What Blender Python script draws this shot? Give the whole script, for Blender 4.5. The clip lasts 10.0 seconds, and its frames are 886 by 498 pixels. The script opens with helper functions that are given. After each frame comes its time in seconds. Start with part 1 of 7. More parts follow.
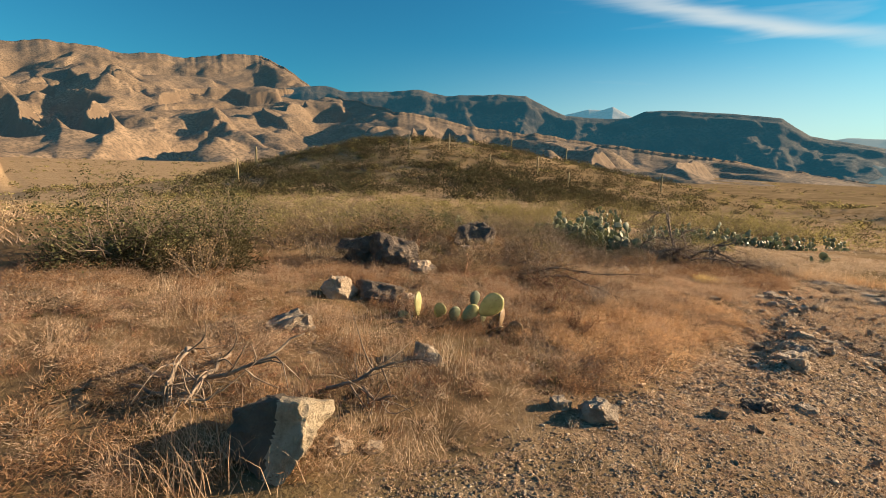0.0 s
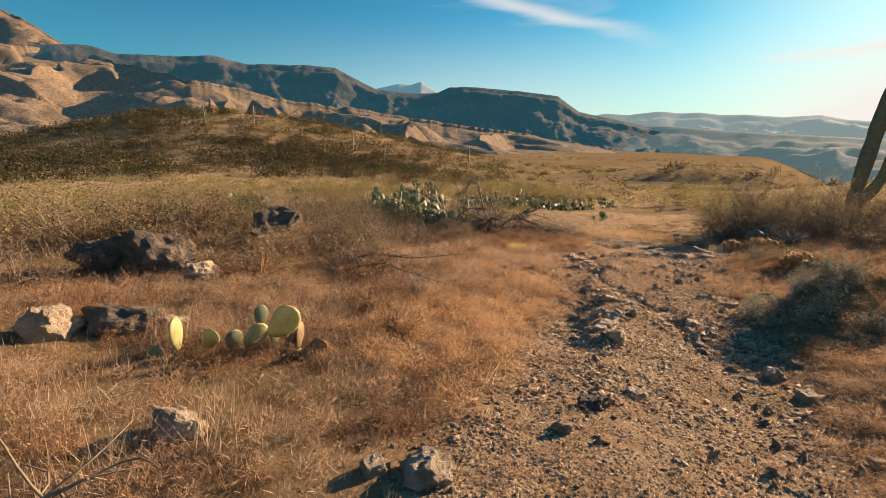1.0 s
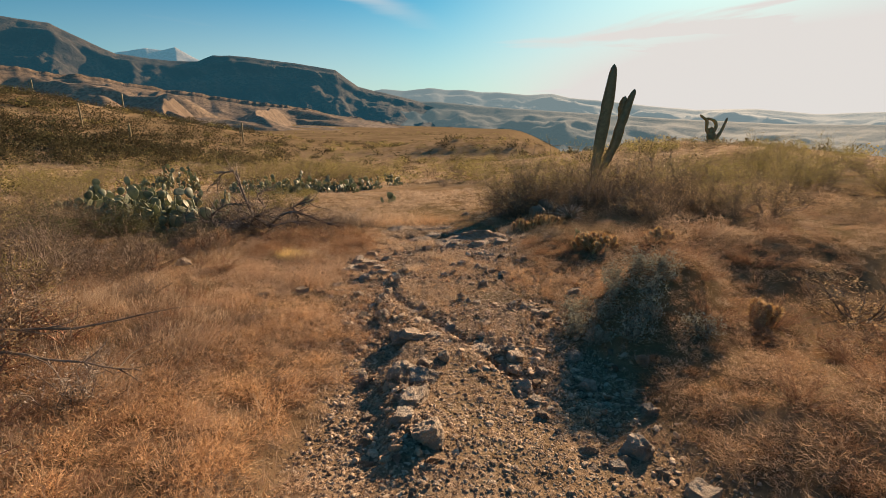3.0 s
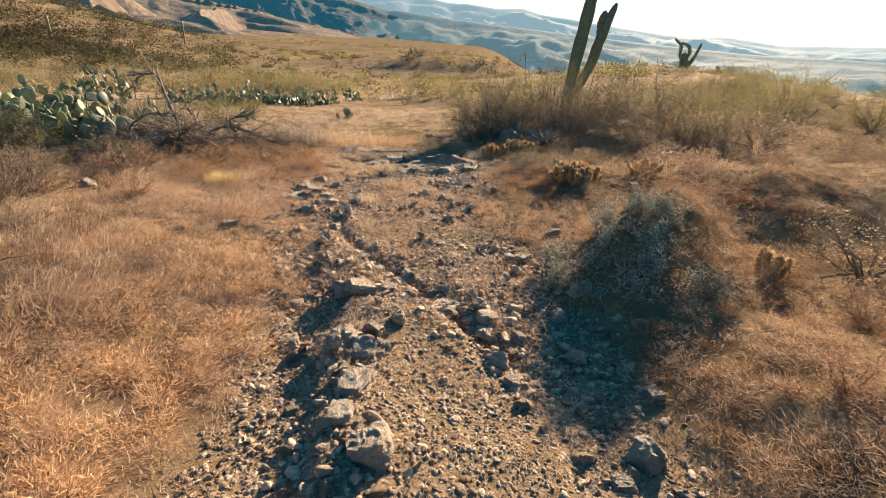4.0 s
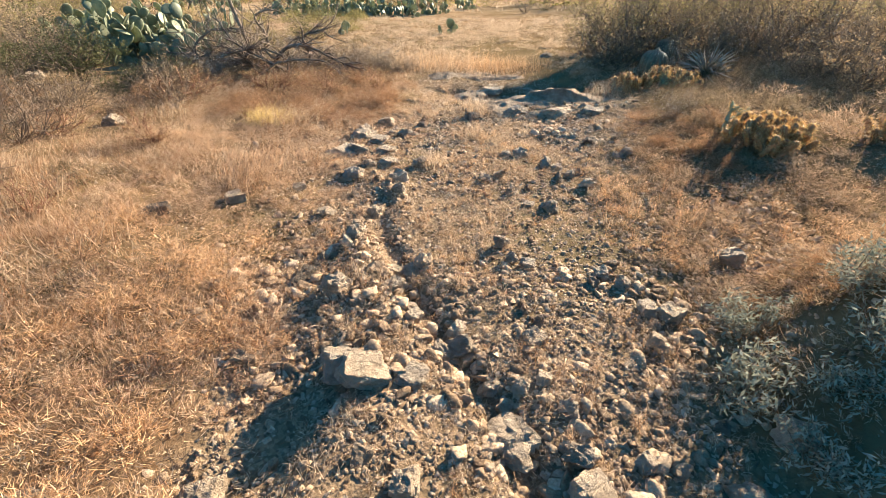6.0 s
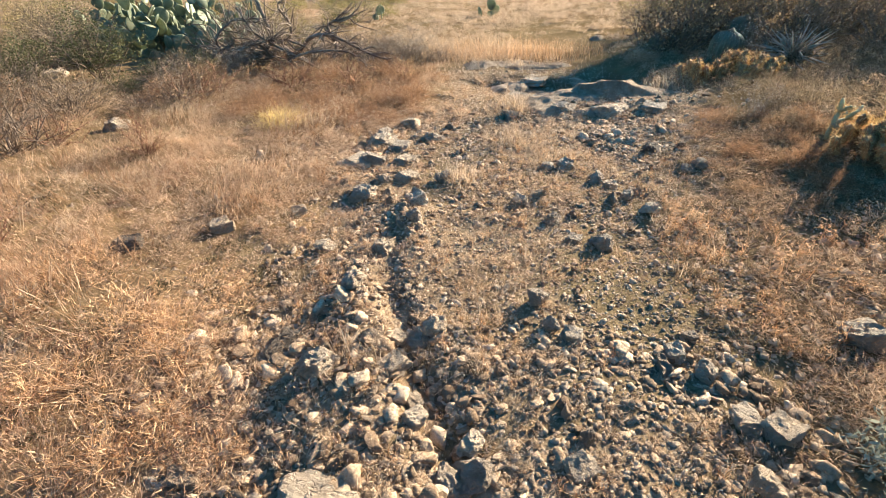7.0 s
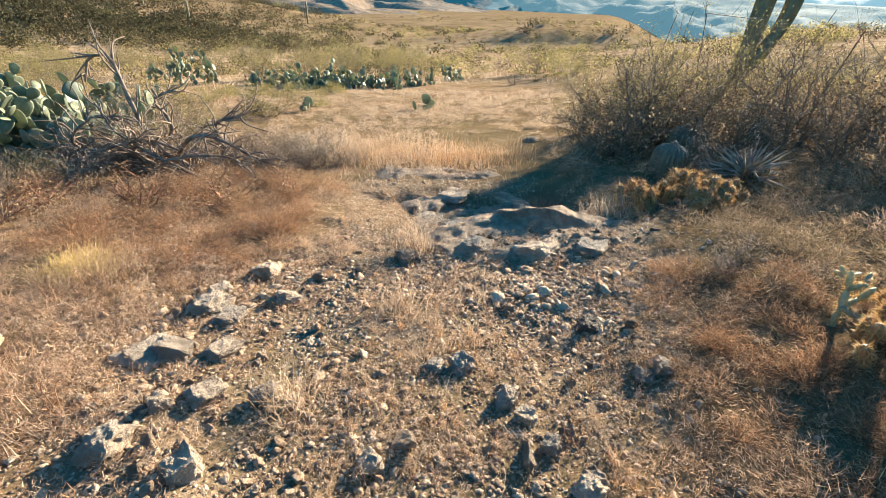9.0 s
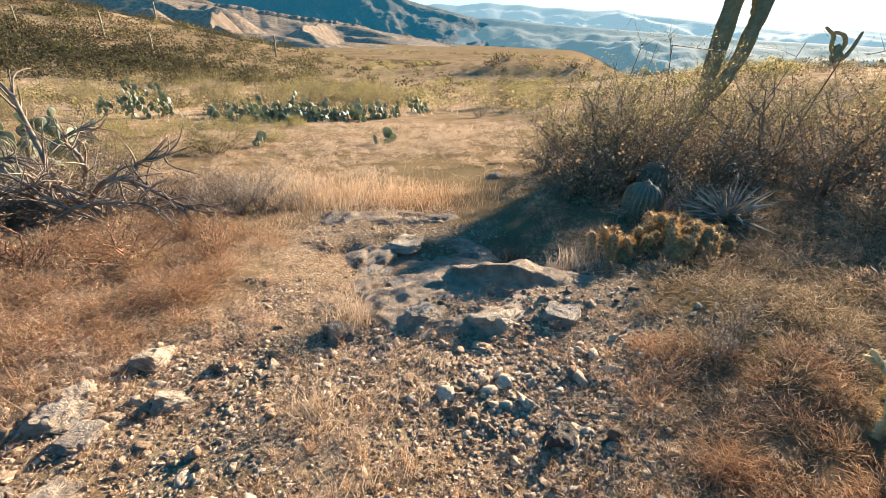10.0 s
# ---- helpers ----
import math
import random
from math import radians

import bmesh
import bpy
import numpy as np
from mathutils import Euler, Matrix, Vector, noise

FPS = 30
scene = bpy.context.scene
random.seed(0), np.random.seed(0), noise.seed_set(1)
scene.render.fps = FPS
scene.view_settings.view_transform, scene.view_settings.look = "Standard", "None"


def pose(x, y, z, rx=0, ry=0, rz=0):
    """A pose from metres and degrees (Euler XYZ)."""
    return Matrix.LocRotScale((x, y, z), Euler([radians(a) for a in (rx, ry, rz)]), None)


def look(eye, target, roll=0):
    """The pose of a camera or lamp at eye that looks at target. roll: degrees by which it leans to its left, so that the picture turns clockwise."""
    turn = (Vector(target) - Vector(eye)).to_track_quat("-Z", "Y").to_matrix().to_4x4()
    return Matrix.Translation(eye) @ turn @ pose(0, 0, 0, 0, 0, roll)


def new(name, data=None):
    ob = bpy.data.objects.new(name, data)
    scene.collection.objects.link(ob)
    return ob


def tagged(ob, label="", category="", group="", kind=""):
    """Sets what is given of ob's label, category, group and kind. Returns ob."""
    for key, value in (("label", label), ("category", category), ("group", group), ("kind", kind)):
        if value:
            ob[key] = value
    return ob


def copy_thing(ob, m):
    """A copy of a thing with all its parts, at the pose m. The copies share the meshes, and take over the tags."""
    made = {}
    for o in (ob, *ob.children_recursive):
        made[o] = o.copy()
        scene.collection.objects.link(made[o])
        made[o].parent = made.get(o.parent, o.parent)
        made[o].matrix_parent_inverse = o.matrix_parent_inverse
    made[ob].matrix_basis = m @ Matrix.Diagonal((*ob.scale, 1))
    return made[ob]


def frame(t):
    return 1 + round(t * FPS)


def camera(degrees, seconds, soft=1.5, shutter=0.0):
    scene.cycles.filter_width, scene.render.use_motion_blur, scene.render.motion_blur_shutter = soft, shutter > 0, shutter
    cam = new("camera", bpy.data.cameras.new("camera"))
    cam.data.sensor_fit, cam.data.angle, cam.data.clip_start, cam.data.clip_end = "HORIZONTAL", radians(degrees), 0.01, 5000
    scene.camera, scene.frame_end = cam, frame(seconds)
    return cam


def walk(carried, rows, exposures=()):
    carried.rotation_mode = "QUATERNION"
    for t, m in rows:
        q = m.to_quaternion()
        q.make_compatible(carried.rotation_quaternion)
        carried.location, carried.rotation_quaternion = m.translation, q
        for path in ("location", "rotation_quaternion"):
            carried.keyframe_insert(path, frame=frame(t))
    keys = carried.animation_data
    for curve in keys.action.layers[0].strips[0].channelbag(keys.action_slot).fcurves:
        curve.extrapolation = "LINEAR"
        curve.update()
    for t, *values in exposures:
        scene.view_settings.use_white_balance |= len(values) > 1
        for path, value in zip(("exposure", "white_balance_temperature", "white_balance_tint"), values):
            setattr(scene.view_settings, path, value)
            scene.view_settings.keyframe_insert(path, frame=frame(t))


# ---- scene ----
cam = camera(86.7, 10.0, soft=0.7)
PATH = [
    (0, (0.738, -2.7, 2.194), (-0.69, -1.338, 1.867), 1.1),
    (0.5, (0.432, -2.224, 2.17), (-0.741, -0.646, 1.8), 0.6),
    (1, (0.25, -1.653, 2.167), (-0.571, 0.121, 1.744), -0.0),
    (1.5, (0.174, -1.074, 2.18), (-0.294, 0.813, 1.713), -0.9),
    (2, (0.122, -0.44, 2.214), (-0.211, 1.485, 1.785), -1.0),
    (2.5, (0.039, 0.074, 2.227), (-0.13, 2.019, 1.79), -0.4),
    (2.7, (0.047, 0.272, 2.226), (-0.044, 2.216, 1.767), -0.6),
    (3.8, (0.05, 1.393, 2.03), (0.219, 3.234, 1.266), 1.8),
    (4, (0.099, 1.565, 2.005), (0.27, 3.378, 1.178), 2.5),
    (4.5, (0.285, 2.11, 1.908), (0.378, 3.838, 0.904), 2.9),
    (5, (0.322, 2.717, 1.768), (0.312, 4.396, 0.681), 2.8),
    (5.5, (0.349, 3.179, 1.793), (0.214, 4.822, 0.661), 1.7),
    (5.7, (0.357, 3.346, 1.798), (0.161, 4.987, 0.67), 0.8),
    (6.8, (0.308, 4.251, 1.697), (-0.078, 5.83, 0.531), -1.9),
    (7, (0.328, 4.415, 1.693), (-0.097, 5.974, 0.515), -2.8),
    (7.5, (0.35, 4.859, 1.672), (-0.105, 6.424, 0.512), -2.8),
    (8, (0.517, 5.347, 1.65), (0.059, 6.955, 0.552), -2.5),
    (8.5, (0.573, 5.782, 1.657), (0.136, 7.477, 0.689), -1.8),
    (9, (0.629, 6.177, 1.638), (0.347, 7.93, 0.718), -0.2),
    (9.5, (0.693, 6.584, 1.631), (0.467, 8.37, 0.759), 0.0),
    (10, (0.752, 6.949, 1.58), (0.574, 8.768, 0.769), 0.1),
]
walk(cam, [(t, look(eye, target, roll)) for t, eye, target, roll in PATH],
     exposures=[(0.0, 1.24, 7000, 8), (0.5, 1.28, 7300, 14), (1.5, 1.22, 7550, 16), (2.7, 0.98, 7450, 17),
                (3.8, 1.42, 6500, 11), (4.0, 1.72, 6350, 9), (4.5, 2.3, 6150, 7), (5.0, 2.44, 6200, 6),
                (5.5, 2.15, 6150, 5), (7.0, 2.1, 5700, 1), (8.0, 2.08, 5650, 0), (8.5, 2.22, 5550, -1), (9.0, 2.14, 5650, 1), (10.0, 2.08, 5850, 5)])

# ---- sky, sun ----
SUN_AZ, SUN_EL = 32.0, 17.5
HAZE_AZ = 45.0
sun = new("sun", bpy.data.lights.new("sun", "SUN"))
sun.data.energy, sun.data.angle, sun.data.color = 5.0, radians(0.9), (1.0, 0.77, 0.53)
sun.matrix_world = look((0, 0, 50), Vector((0, 0, 50)) - Vector((
    math.sin(radians(SUN_AZ)) * math.cos(radians(SUN_EL)),
    math.cos(radians(SUN_AZ)) * math.cos(radians(SUN_EL)), math.sin(radians(SUN_EL)))))

world = bpy.data.worlds.new("world")
scene.world = world
world.use_nodes = True
wn, wl = world.node_tree.nodes, world.node_tree.links
wn.clear()
w_out, w_bg = wn.new("ShaderNodeOutputWorld"), wn.new("ShaderNodeBackground")
w_sky = wn.new("ShaderNodeTexSky")
w_sky.sky_type, w_sky.sun_disc = "NISHITA", False
w_sky.sun_elevation, w_sky.sun_rotation = radians(SUN_EL), radians(SUN_AZ)
w_sky.air_density, w_sky.dust_density, w_sky.ozone_density = 1.0, 0.6, 3.0
w_coord, w_map = wn.new("ShaderNodeTexCoord"), wn.new("ShaderNodeMapping")
w_map.inputs["Rotation"].default_value = (0, 0, radians(28))
w_map.inputs["Scale"].default_value = (1.1, 3.2, 11.0)
w_noise, w_ramp, w_mix = wn.new("ShaderNodeTexNoise"), wn.new("ShaderNodeValToRGB"), wn.new("ShaderNodeMixRGB")
w_noise.inputs["Scale"].default_value, w_noise.inputs["Detail"].default_value = 1.3, 5.0
w_noise.inputs["Roughness"].default_value, w_noise.inputs["Distortion"].default_value = 0.5, 0.6
w_ramp.color_ramp.elements[0].position, w_ramp.color_ramp.elements[1].position = 0.58, 0.86
w_ramp.color_ramp.elements[0].color, w_ramp.color_ramp.elements[1].color = (0, 0, 0, 1), (0.75, 0.75, 0.75, 1)
w_mix.inputs["Color2"].default_value = (6.9, 7.3, 7.5, 1)
wl.new(w_coord.outputs["Generated"], w_map.inputs["Vector"])
wl.new(w_map.outputs["Vector"], w_noise.inputs["Vector"])
wl.new(w_noise.outputs["Fac"], w_ramp.inputs["Fac"])
# thin cloud and white haze thicken towards the sun
w_dot = wn.new("ShaderNodeVectorMath")
w_dot.operation = "DOT_PRODUCT"
w_dot.inputs[1].default_value = (math.sin(radians(HAZE_AZ)), math.cos(radians(HAZE_AZ)), 0.12)
w_near, w_haze = wn.new("ShaderNodeMapRange"), wn.new("ShaderNodeMapRange")
for node, lo, hi, top in ((w_near, 0.1, 0.75, 1.0), (w_haze, 0.68, 1.03, 0.72)):
    node.interpolation_type = "SMOOTHSTEP"
    node.inputs["From Min"].default_value, node.inputs["From Max"].default_value, node.inputs["To Max"].default_value = lo, hi, top
    wl.new(w_dot.outputs["Value"], node.inputs["Value"])
w_cloud, w_sum = wn.new("ShaderNodeMath"), wn.new("ShaderNodeMath")
w_cloud.operation, w_sum.operation, w_sum.use_clamp = "MULTIPLY", "ADD", True
wl.new(w_coord.outputs["Generated"], w_dot.inputs[0])
wl.new(w_ramp.outputs["Color"], w_cloud.inputs[0])
wl.new(w_near.outputs["Result"], w_cloud.inputs[1])
wl.new(w_cloud.outputs[0], w_sum.inputs[0])
wl.new(w_haze.outputs["Result"], w_sum.inputs[1])
# one long thin streak of high cloud
w_arc, w_arc_off, w_arc_abs, w_thin, w_total = [wn.new(k) for k in ("ShaderNodeVectorMath", "ShaderNodeMath", "ShaderNodeMath", "ShaderNodeMapRange", "ShaderNodeMath")]
w_arc.operation, w_arc_abs.operation, w_arc_off.operation, w_total.operation, w_total.use_clamp = "DOT_PRODUCT", "ABSOLUTE", "MULTIPLY_ADD", "ADD", True
w_arc.inputs[1].default_value = (0.334, -0.169, 0.927)
w_arc_off.inputs[1].default_value, w_arc_off.inputs[2].default_value = 0.09, -0.045
wl.new(w_coord.outputs["Generated"], w_arc.inputs[0])
wl.new(w_noise.outputs["Fac"], w_arc_off.inputs[0])
w_plus = wn.new("ShaderNodeMath")
wl.new(w_arc.outputs["Value"], w_plus.inputs[0])
wl.new(w_arc_off.outputs[0], w_plus.inputs[1])
wl.new(w_plus.outputs[0], w_arc_abs.inputs[0])
w_thin.interpolation_type = "SMOOTHSTEP"
for key, value in (("From Min", 0.0), ("From Max", 0.022), ("To Min", 0.6), ("To Max", 0.0)):
    w_thin.inputs[key].default_value = value
wl.new(w_arc_abs.outputs[0], w_thin.inputs["Value"])
w_end, w_streak = wn.new("ShaderNodeMapRange"), wn.new("ShaderNodeMath")
w_end.interpolation_type, w_streak.operation = "SMOOTHSTEP", "MULTIPLY"
w_end.inputs["From Min"].default_value, w_end.inputs["From Max"].default_value = 0.15, 0.45
wl.new(w_dot.outputs["Value"], w_end.inputs["Value"])
w_tail, w_body = wn.new("ShaderNodeMapRange"), wn.new("ShaderNodeMath")
w_tail.interpolation_type, w_body.operation = "SMOOTHSTEP", "MULTIPLY"
for key, value in (("From Min", 0.56), ("From Max", 0.74), ("To Min", 1.0), ("To Max", 0.0)):
    w_tail.inputs[key].default_value = value
wl.new(w_dot.outputs["Value"], w_tail.inputs["Value"])
wl.new(w_end.outputs["Result"], w_body.inputs[0])
wl.new(w_tail.outputs["Result"], w_body.inputs[1])
wl.new(w_thin.outputs["Result"], w_streak.inputs[0])
wl.new(w_body.outputs[0], w_streak.inputs[1])
wl.new(w_sum.outputs[0], w_total.inputs[0])
wl.new(w_streak.outputs[0], w_total.inputs[1])
# pale air low over the horizon, on the sun's side
w_sep, w_low, w_pale, w_all = [wn.new(k) for k in ("ShaderNodeSeparateXYZ", "ShaderNodeMapRange", "ShaderNodeMath", "ShaderNodeMath")]
w_low.interpolation_type, w_pale.operation, w_all.operation, w_all.use_clamp = "SMOOTHSTEP", "MULTIPLY", "ADD", True
for key, value in (("From Min", 0.02), ("From Max", 0.26), ("To Min", 0.62), ("To Max", 0.0)):
    w_low.inputs[key].default_value = value
w_side = wn.new("ShaderNodeMapRange")
w_side.interpolation_type = "SMOOTHSTEP"
w_side.inputs["From Min"].default_value, w_side.inputs["From Max"].default_value = -0.35, 0.6
wl.new(w_dot.outputs["Value"], w_side.inputs["Value"])
wl.new(w_coord.outputs["Generated"], w_sep.inputs[0])
wl.new(w_sep.outputs["Z"], w_low.inputs["Value"])
wl.new(w_low.outputs["Result"], w_pale.inputs[0])
wl.new(w_side.outputs["Result"], w_pale.inputs[1])
wl.new(w_total.outputs[0], w_all.inputs[0])
wl.new(w_pale.outputs[0], w_all.inputs[1])
wl.new(w_all.outputs[0], w_mix.inputs["Fac"])
w_hue = wn.new("ShaderNodeHueSaturation")
w_hue.inputs["Saturation"].default_value = 1.2
wl.new(w_sky.outputs["Color"], w_hue.inputs["Color"])
w_tint = wn.new("ShaderNodeMixRGB")
w_tint.blend_type = "MULTIPLY"
w_tint.inputs["Fac"].default_value, w_tint.inputs["Color2"].default_value = 1.0, (0.26, 1.0, 1.06, 1)
wl.new(w_hue.outputs["Color"], w_tint.inputs["Color1"])
wl.new(w_tint.outputs["Color"], w_mix.inputs["Color1"])
wl.new(w_mix.outputs["Color"], w_bg.inputs["Color"])
wl.new(w_bg.outputs["Background"], w_out.inputs["Surface"])
w_bg.inputs["Strength"].default_value = 0.051


# ---- materials ----
def nodes_of(name):
    m = bpy.data.materials.new(name)
    m.use_nodes = True
    n, l = m.node_tree.nodes, m.node_tree.links
    n.clear()
    out, bsdf = n.new("ShaderNodeOutputMaterial"), n.new("ShaderNodeBsdfPrincipled")
    l.new(bsdf.outputs[0], out.inputs["Surface"])
    return m, n, l, out, bsdf


def noise_node(n, l, scale, detail=5.0, rough=0.55, vec=None):
    t = n.new("ShaderNodeTexNoise")
    t.inputs["Scale"].default_value, t.inputs["Detail"].default_value = scale, detail
    t.inputs["Roughness"].default_value = rough
    if vec:
        l.new(vec, t.inputs["Vector"])
    return t.outputs["Fac"]


def ramp(n, l, fac, stops):
    r = n.new("ShaderNodeValToRGB")
    while len(r.color_ramp.elements) < len(stops):
        r.color_ramp.elements.new(0.5)
    for e, (p, c) in zip(r.color_ramp.elements, stops):
        e.position, e.color = p, (*c, 1)
    l.new(fac, r.inputs["Fac"])
    return r.outputs["Color"]


def mix(n, l, fac, a, b, mode="MIX"):
    m = n.new("ShaderNodeMixRGB")
    m.blend_type = mode
    for sock, v in (("Fac", fac), ("Color1", a), ("Color2", b)):
        if isinstance(v, (int, float)):
            m.inputs[sock].default_value = v
        elif isinstance(v, tuple):
            m.inputs[sock].default_value = (*v, 1)
        else:
            l.new(v, m.inputs[sock])
    return m.outputs["Color"]


def bump(n, l, bsdf, height, strength, distance):
    b = n.new("ShaderNodeBump")
    b.inputs["Strength"].default_value, b.inputs["Distance"].default_value = strength, distance
    l.new(height, b.inputs["Height"])
    l.new(b.outputs["Normal"], bsdf.inputs["Normal"])


def position(n):
    return n.new("ShaderNodeNewGeometry").outputs["Position"]


def rock_material(name, dark, mid, light, scale=6.0):
    m, n, l, out, b = nodes_of(name)
    pos, info = position(n), n.new("ShaderNodeObjectInfo")
    grain = ramp(n, l, noise_node(n, l, scale, 8, 0.65, pos), [(0.3, dark), (0.5, mid), (0.72, light)])
    patch = noise_node(n, l, scale * 0.35, 3, 0.5, pos)
    c = mix(n, l, ramp(n, l, patch, [(0.45, (0, 0, 0)), (0.62, (0.55, 0.55, 0.55))]), grain, mid)
    spots = noise_node(n, l, scale * 7, 4, 0.7, pos)
    c = mix(n, l, ramp(n, l, spots, [(0.6, (0, 0, 0)), (0.72, (0.6, 0.6, 0.6))]), c, dark)
    vary = mix(n, l, info.outputs["Random"], (0.72, 0.72, 0.74), (1.12, 1.06, 1.0))
    c = mix(n, l, 1.0, c, vary, "MULTIPLY")
    l.new(c, b.inputs["Base Color"])
    b.inputs["Roughness"].default_value = 0.88
    crack = n.new("ShaderNodeTexVoronoi")
    crack.feature = "DISTANCE_TO_EDGE"
    crack.inputs["Scale"].default_value = scale * 1.3
    warped = mix(n, l, 0.25, pos, n.new("ShaderNodeTexNoise").outputs["Color"])
    l.new(warped, crack.inputs["Vector"])
    rift = ramp(n, l, crack.outputs["Distance"], [(0.0, (0, 0, 0)), (0.06, (1, 1, 1))])
    bump(n, l, b, mix(n, l, 0.3, noise_node(n, l, scale * 4, 9, 0.75, pos), rift, "MULTIPLY"), 1.0, 0.06)
    return m


def leafy_material(name, dark, light, glow=0.4, scale=1.2, rough=0.6, dry=None):
    """Blades and leaves: light passes through them."""
    m, n, l, out, b = nodes_of(name)
    isl = n.new("ShaderNodeNewGeometry")
    c = mix(n, l, isl.outputs["Random Per Island"], dark, light)
    if dry:
        big = noise_node(n, l, scale, 4, 0.6, isl.outputs["Position"])
        c = mix(n, l, ramp(n, l, big, [(0.42, (0, 0, 0)), (0.6, (0.5, 0.5, 0.5))]), c, dry)
        fine = noise_node(n, l, scale * 9, 3, 0.6, isl.outputs["Position"])
        c = mix(n, l, 0.35, c, ramp(n, l, fine, [(0.3, (0.25, 0.22, 0.2)), (0.65, (1, 1, 1))]), "MULTIPLY")
    l.new(c, b.inputs["Base Color"])
    b.inputs["Roughness"].default_value = rough
    b.inputs["Specular IOR Level"].default_value = 0.06
    t, s = n.new("ShaderNodeBsdfTranslucent"), n.new("ShaderNodeMixShader")
    l.new(c, t.inputs["Color"])
    s.inputs["Fac"].default_value = glow
    l.new(b.outputs[0], s.inputs[1])
    l.new(t.outputs[0], s.inputs[2])
    l.new(s.outputs[0], out.inputs["Surface"])
    return m


def bark_material(name, dark, light, scale=9.0):
    m, n, l, out, b = nodes_of(name)
    pos = position(n)
    c = ramp(n, l, noise_node(n, l, scale, 7, 0.65, pos), [(0.32, dark), (0.66, light)])
    c = mix(n, l, 0.5, c, ramp(n, l, noise_node(n, l, scale * 0.2, 2, 0.5, pos), [(0.35, (0.55, 0.5, 0.48)), (0.6, (1, 1, 1))]), "MULTIPLY")
    l.new(c, b.inputs["Base Color"])
    b.inputs["Roughness"].default_value = 0.85
    bump(n, l, b, noise_node(n, l, scale * 4, 6, 0.7, pos), 0.6, 0.006)
    return m


def cactus_material(name, dark, light, areole, dots=45.0, glow=0.12):
    m, n, l, out, b = nodes_of(name)
    pos, info = position(n), n.new("ShaderNodeObjectInfo")
    c = ramp(n, l, noise_node(n, l, 7, 5, 0.6, pos), [(0.3, dark), (0.7, light)])
    c = mix(n, l, 1.0, c, mix(n, l, info.outputs["Random"], (0.75, 0.78, 0.8), (1.18, 1.12, 1.0)), "MULTIPLY")
    v = n.new("ShaderNodeTexVoronoi")
    v.inputs["Scale"].default_value = dots
    l.new(pos, v.inputs["Vector"])
    c = mix(n, l, ramp(n, l, v.outputs["Distance"], [(0.16, (0.8, 0.8, 0.8)), (0.26, (0, 0, 0))]), c, areole)
    l.new(c, b.inputs["Base Color"])
    b.inputs["Roughness"].default_value = 0.5
    bump(n, l, b, noise_node(n, l, 60, 4, 0.6, pos), 0.25, 0.004)
    t, s = n.new("ShaderNodeBsdfTranslucent"), n.new("ShaderNodeMixShader")
    l.new(c, t.inputs["Color"])
    s.inputs["Fac"].default_value = glow
    l.new(b.outputs[0], s.inputs[1])
    l.new(t.outputs[0], s.inputs[2])
    l.new(s.outputs[0], out.inputs["Surface"])
    return m


def ground_material():
    m, n, l, out, b = nodes_of("dry earth and gravel")
    pos = position(n)
    mask = n.new("ShaderNodeAttribute")
    mask.attribute_name = "gravel"
    soil = ramp(n, l, noise_node(n, l, 2.3, 8, 0.65, pos), [(0.3, (0.09, 0.057, 0.033)), (0.5, (0.20, 0.13, 0.077)), (0.72, (0.36, 0.25, 0.15))])
    stone = ramp(n, l, noise_node(n, l, 5.0, 8, 0.7, pos), [(0.3, (0.17, 0.115, 0.07)), (0.5, (0.31, 0.215, 0.14)), (0.72, (0.46, 0.345, 0.235))])
    v = n.new("ShaderNodeTexVoronoi")
    v.inputs["Scale"].default_value = 46.0
    l.new(pos, v.inputs["Vector"])
    pebble = ramp(n, l, v.outputs["Color"], [(0.15, (0.42, 0.40, 0.39)), (0.85, (1.25, 1.2, 1.15))])
    stone = mix(n, l, 0.85, stone, pebble, "MULTIPLY")
    c = mix(n, l, mask.outputs["Fac"], soil, stone)
    # scrub and bare patches, far off
    big = noise_node(n, l, 0.11, 9, 0.7, pos)
    c = mix(n, l, ramp(n, l, big, [(0.42, (0, 0, 0)), (0.55, (0.7, 0.7, 0.7))]), c, (0.15, 0.115, 0.06))
    cover = n.new("ShaderNodeAttribute")
    cover.attribute_name = "cover"
    brush = ramp(n, l, noise_node(n, l, 0.9, 9, 0.75, pos), [(0.37, (0.13, 0.09, 0.05)), (0.45, (0.40, 0.275, 0.165)), (0.60, (0.60, 0.43, 0.28))])
    c = mix(n, l, cover.outputs["Fac"], c, brush)
    plain = n.new("ShaderNodeAttribute")
    plain.attribute_name = "plain"
    thick = ramp(n, l, noise_node(n, l, 0.05, 9, 0.72, pos), [(0.38, (0.09, 0.07, 0.04)), (0.52, (0.19, 0.14, 0.08)), (0.66, (0.34, 0.245, 0.145))])
    c = mix(n, l, plain.outputs["Fac"], c, thick)
    mid = noise_node(n, l, 0.55, 8, 0.7, pos)
    c = mix(n, l, ramp(n, l, mid, [(0.50, (0, 0, 0)), (0.60, (0.6, 0.6, 0.6))]), c, mix(n, l, mask.outputs["Fac"], (0.20, 0.13, 0.065), (0.33, 0.25, 0.175)))
    l.new(c, b.inputs["Base Color"])
    b.inputs["Roughness"].default_value = 1.0
    b.inputs["Specular IOR Level"].default_value = 0.0
    h = mix(n, l, 0.2, noise_node(n, l, 26, 8, 0.72, pos), v.outputs["Distance"])
    bump(n, l, b, h, 0.9, 0.02)
    return m


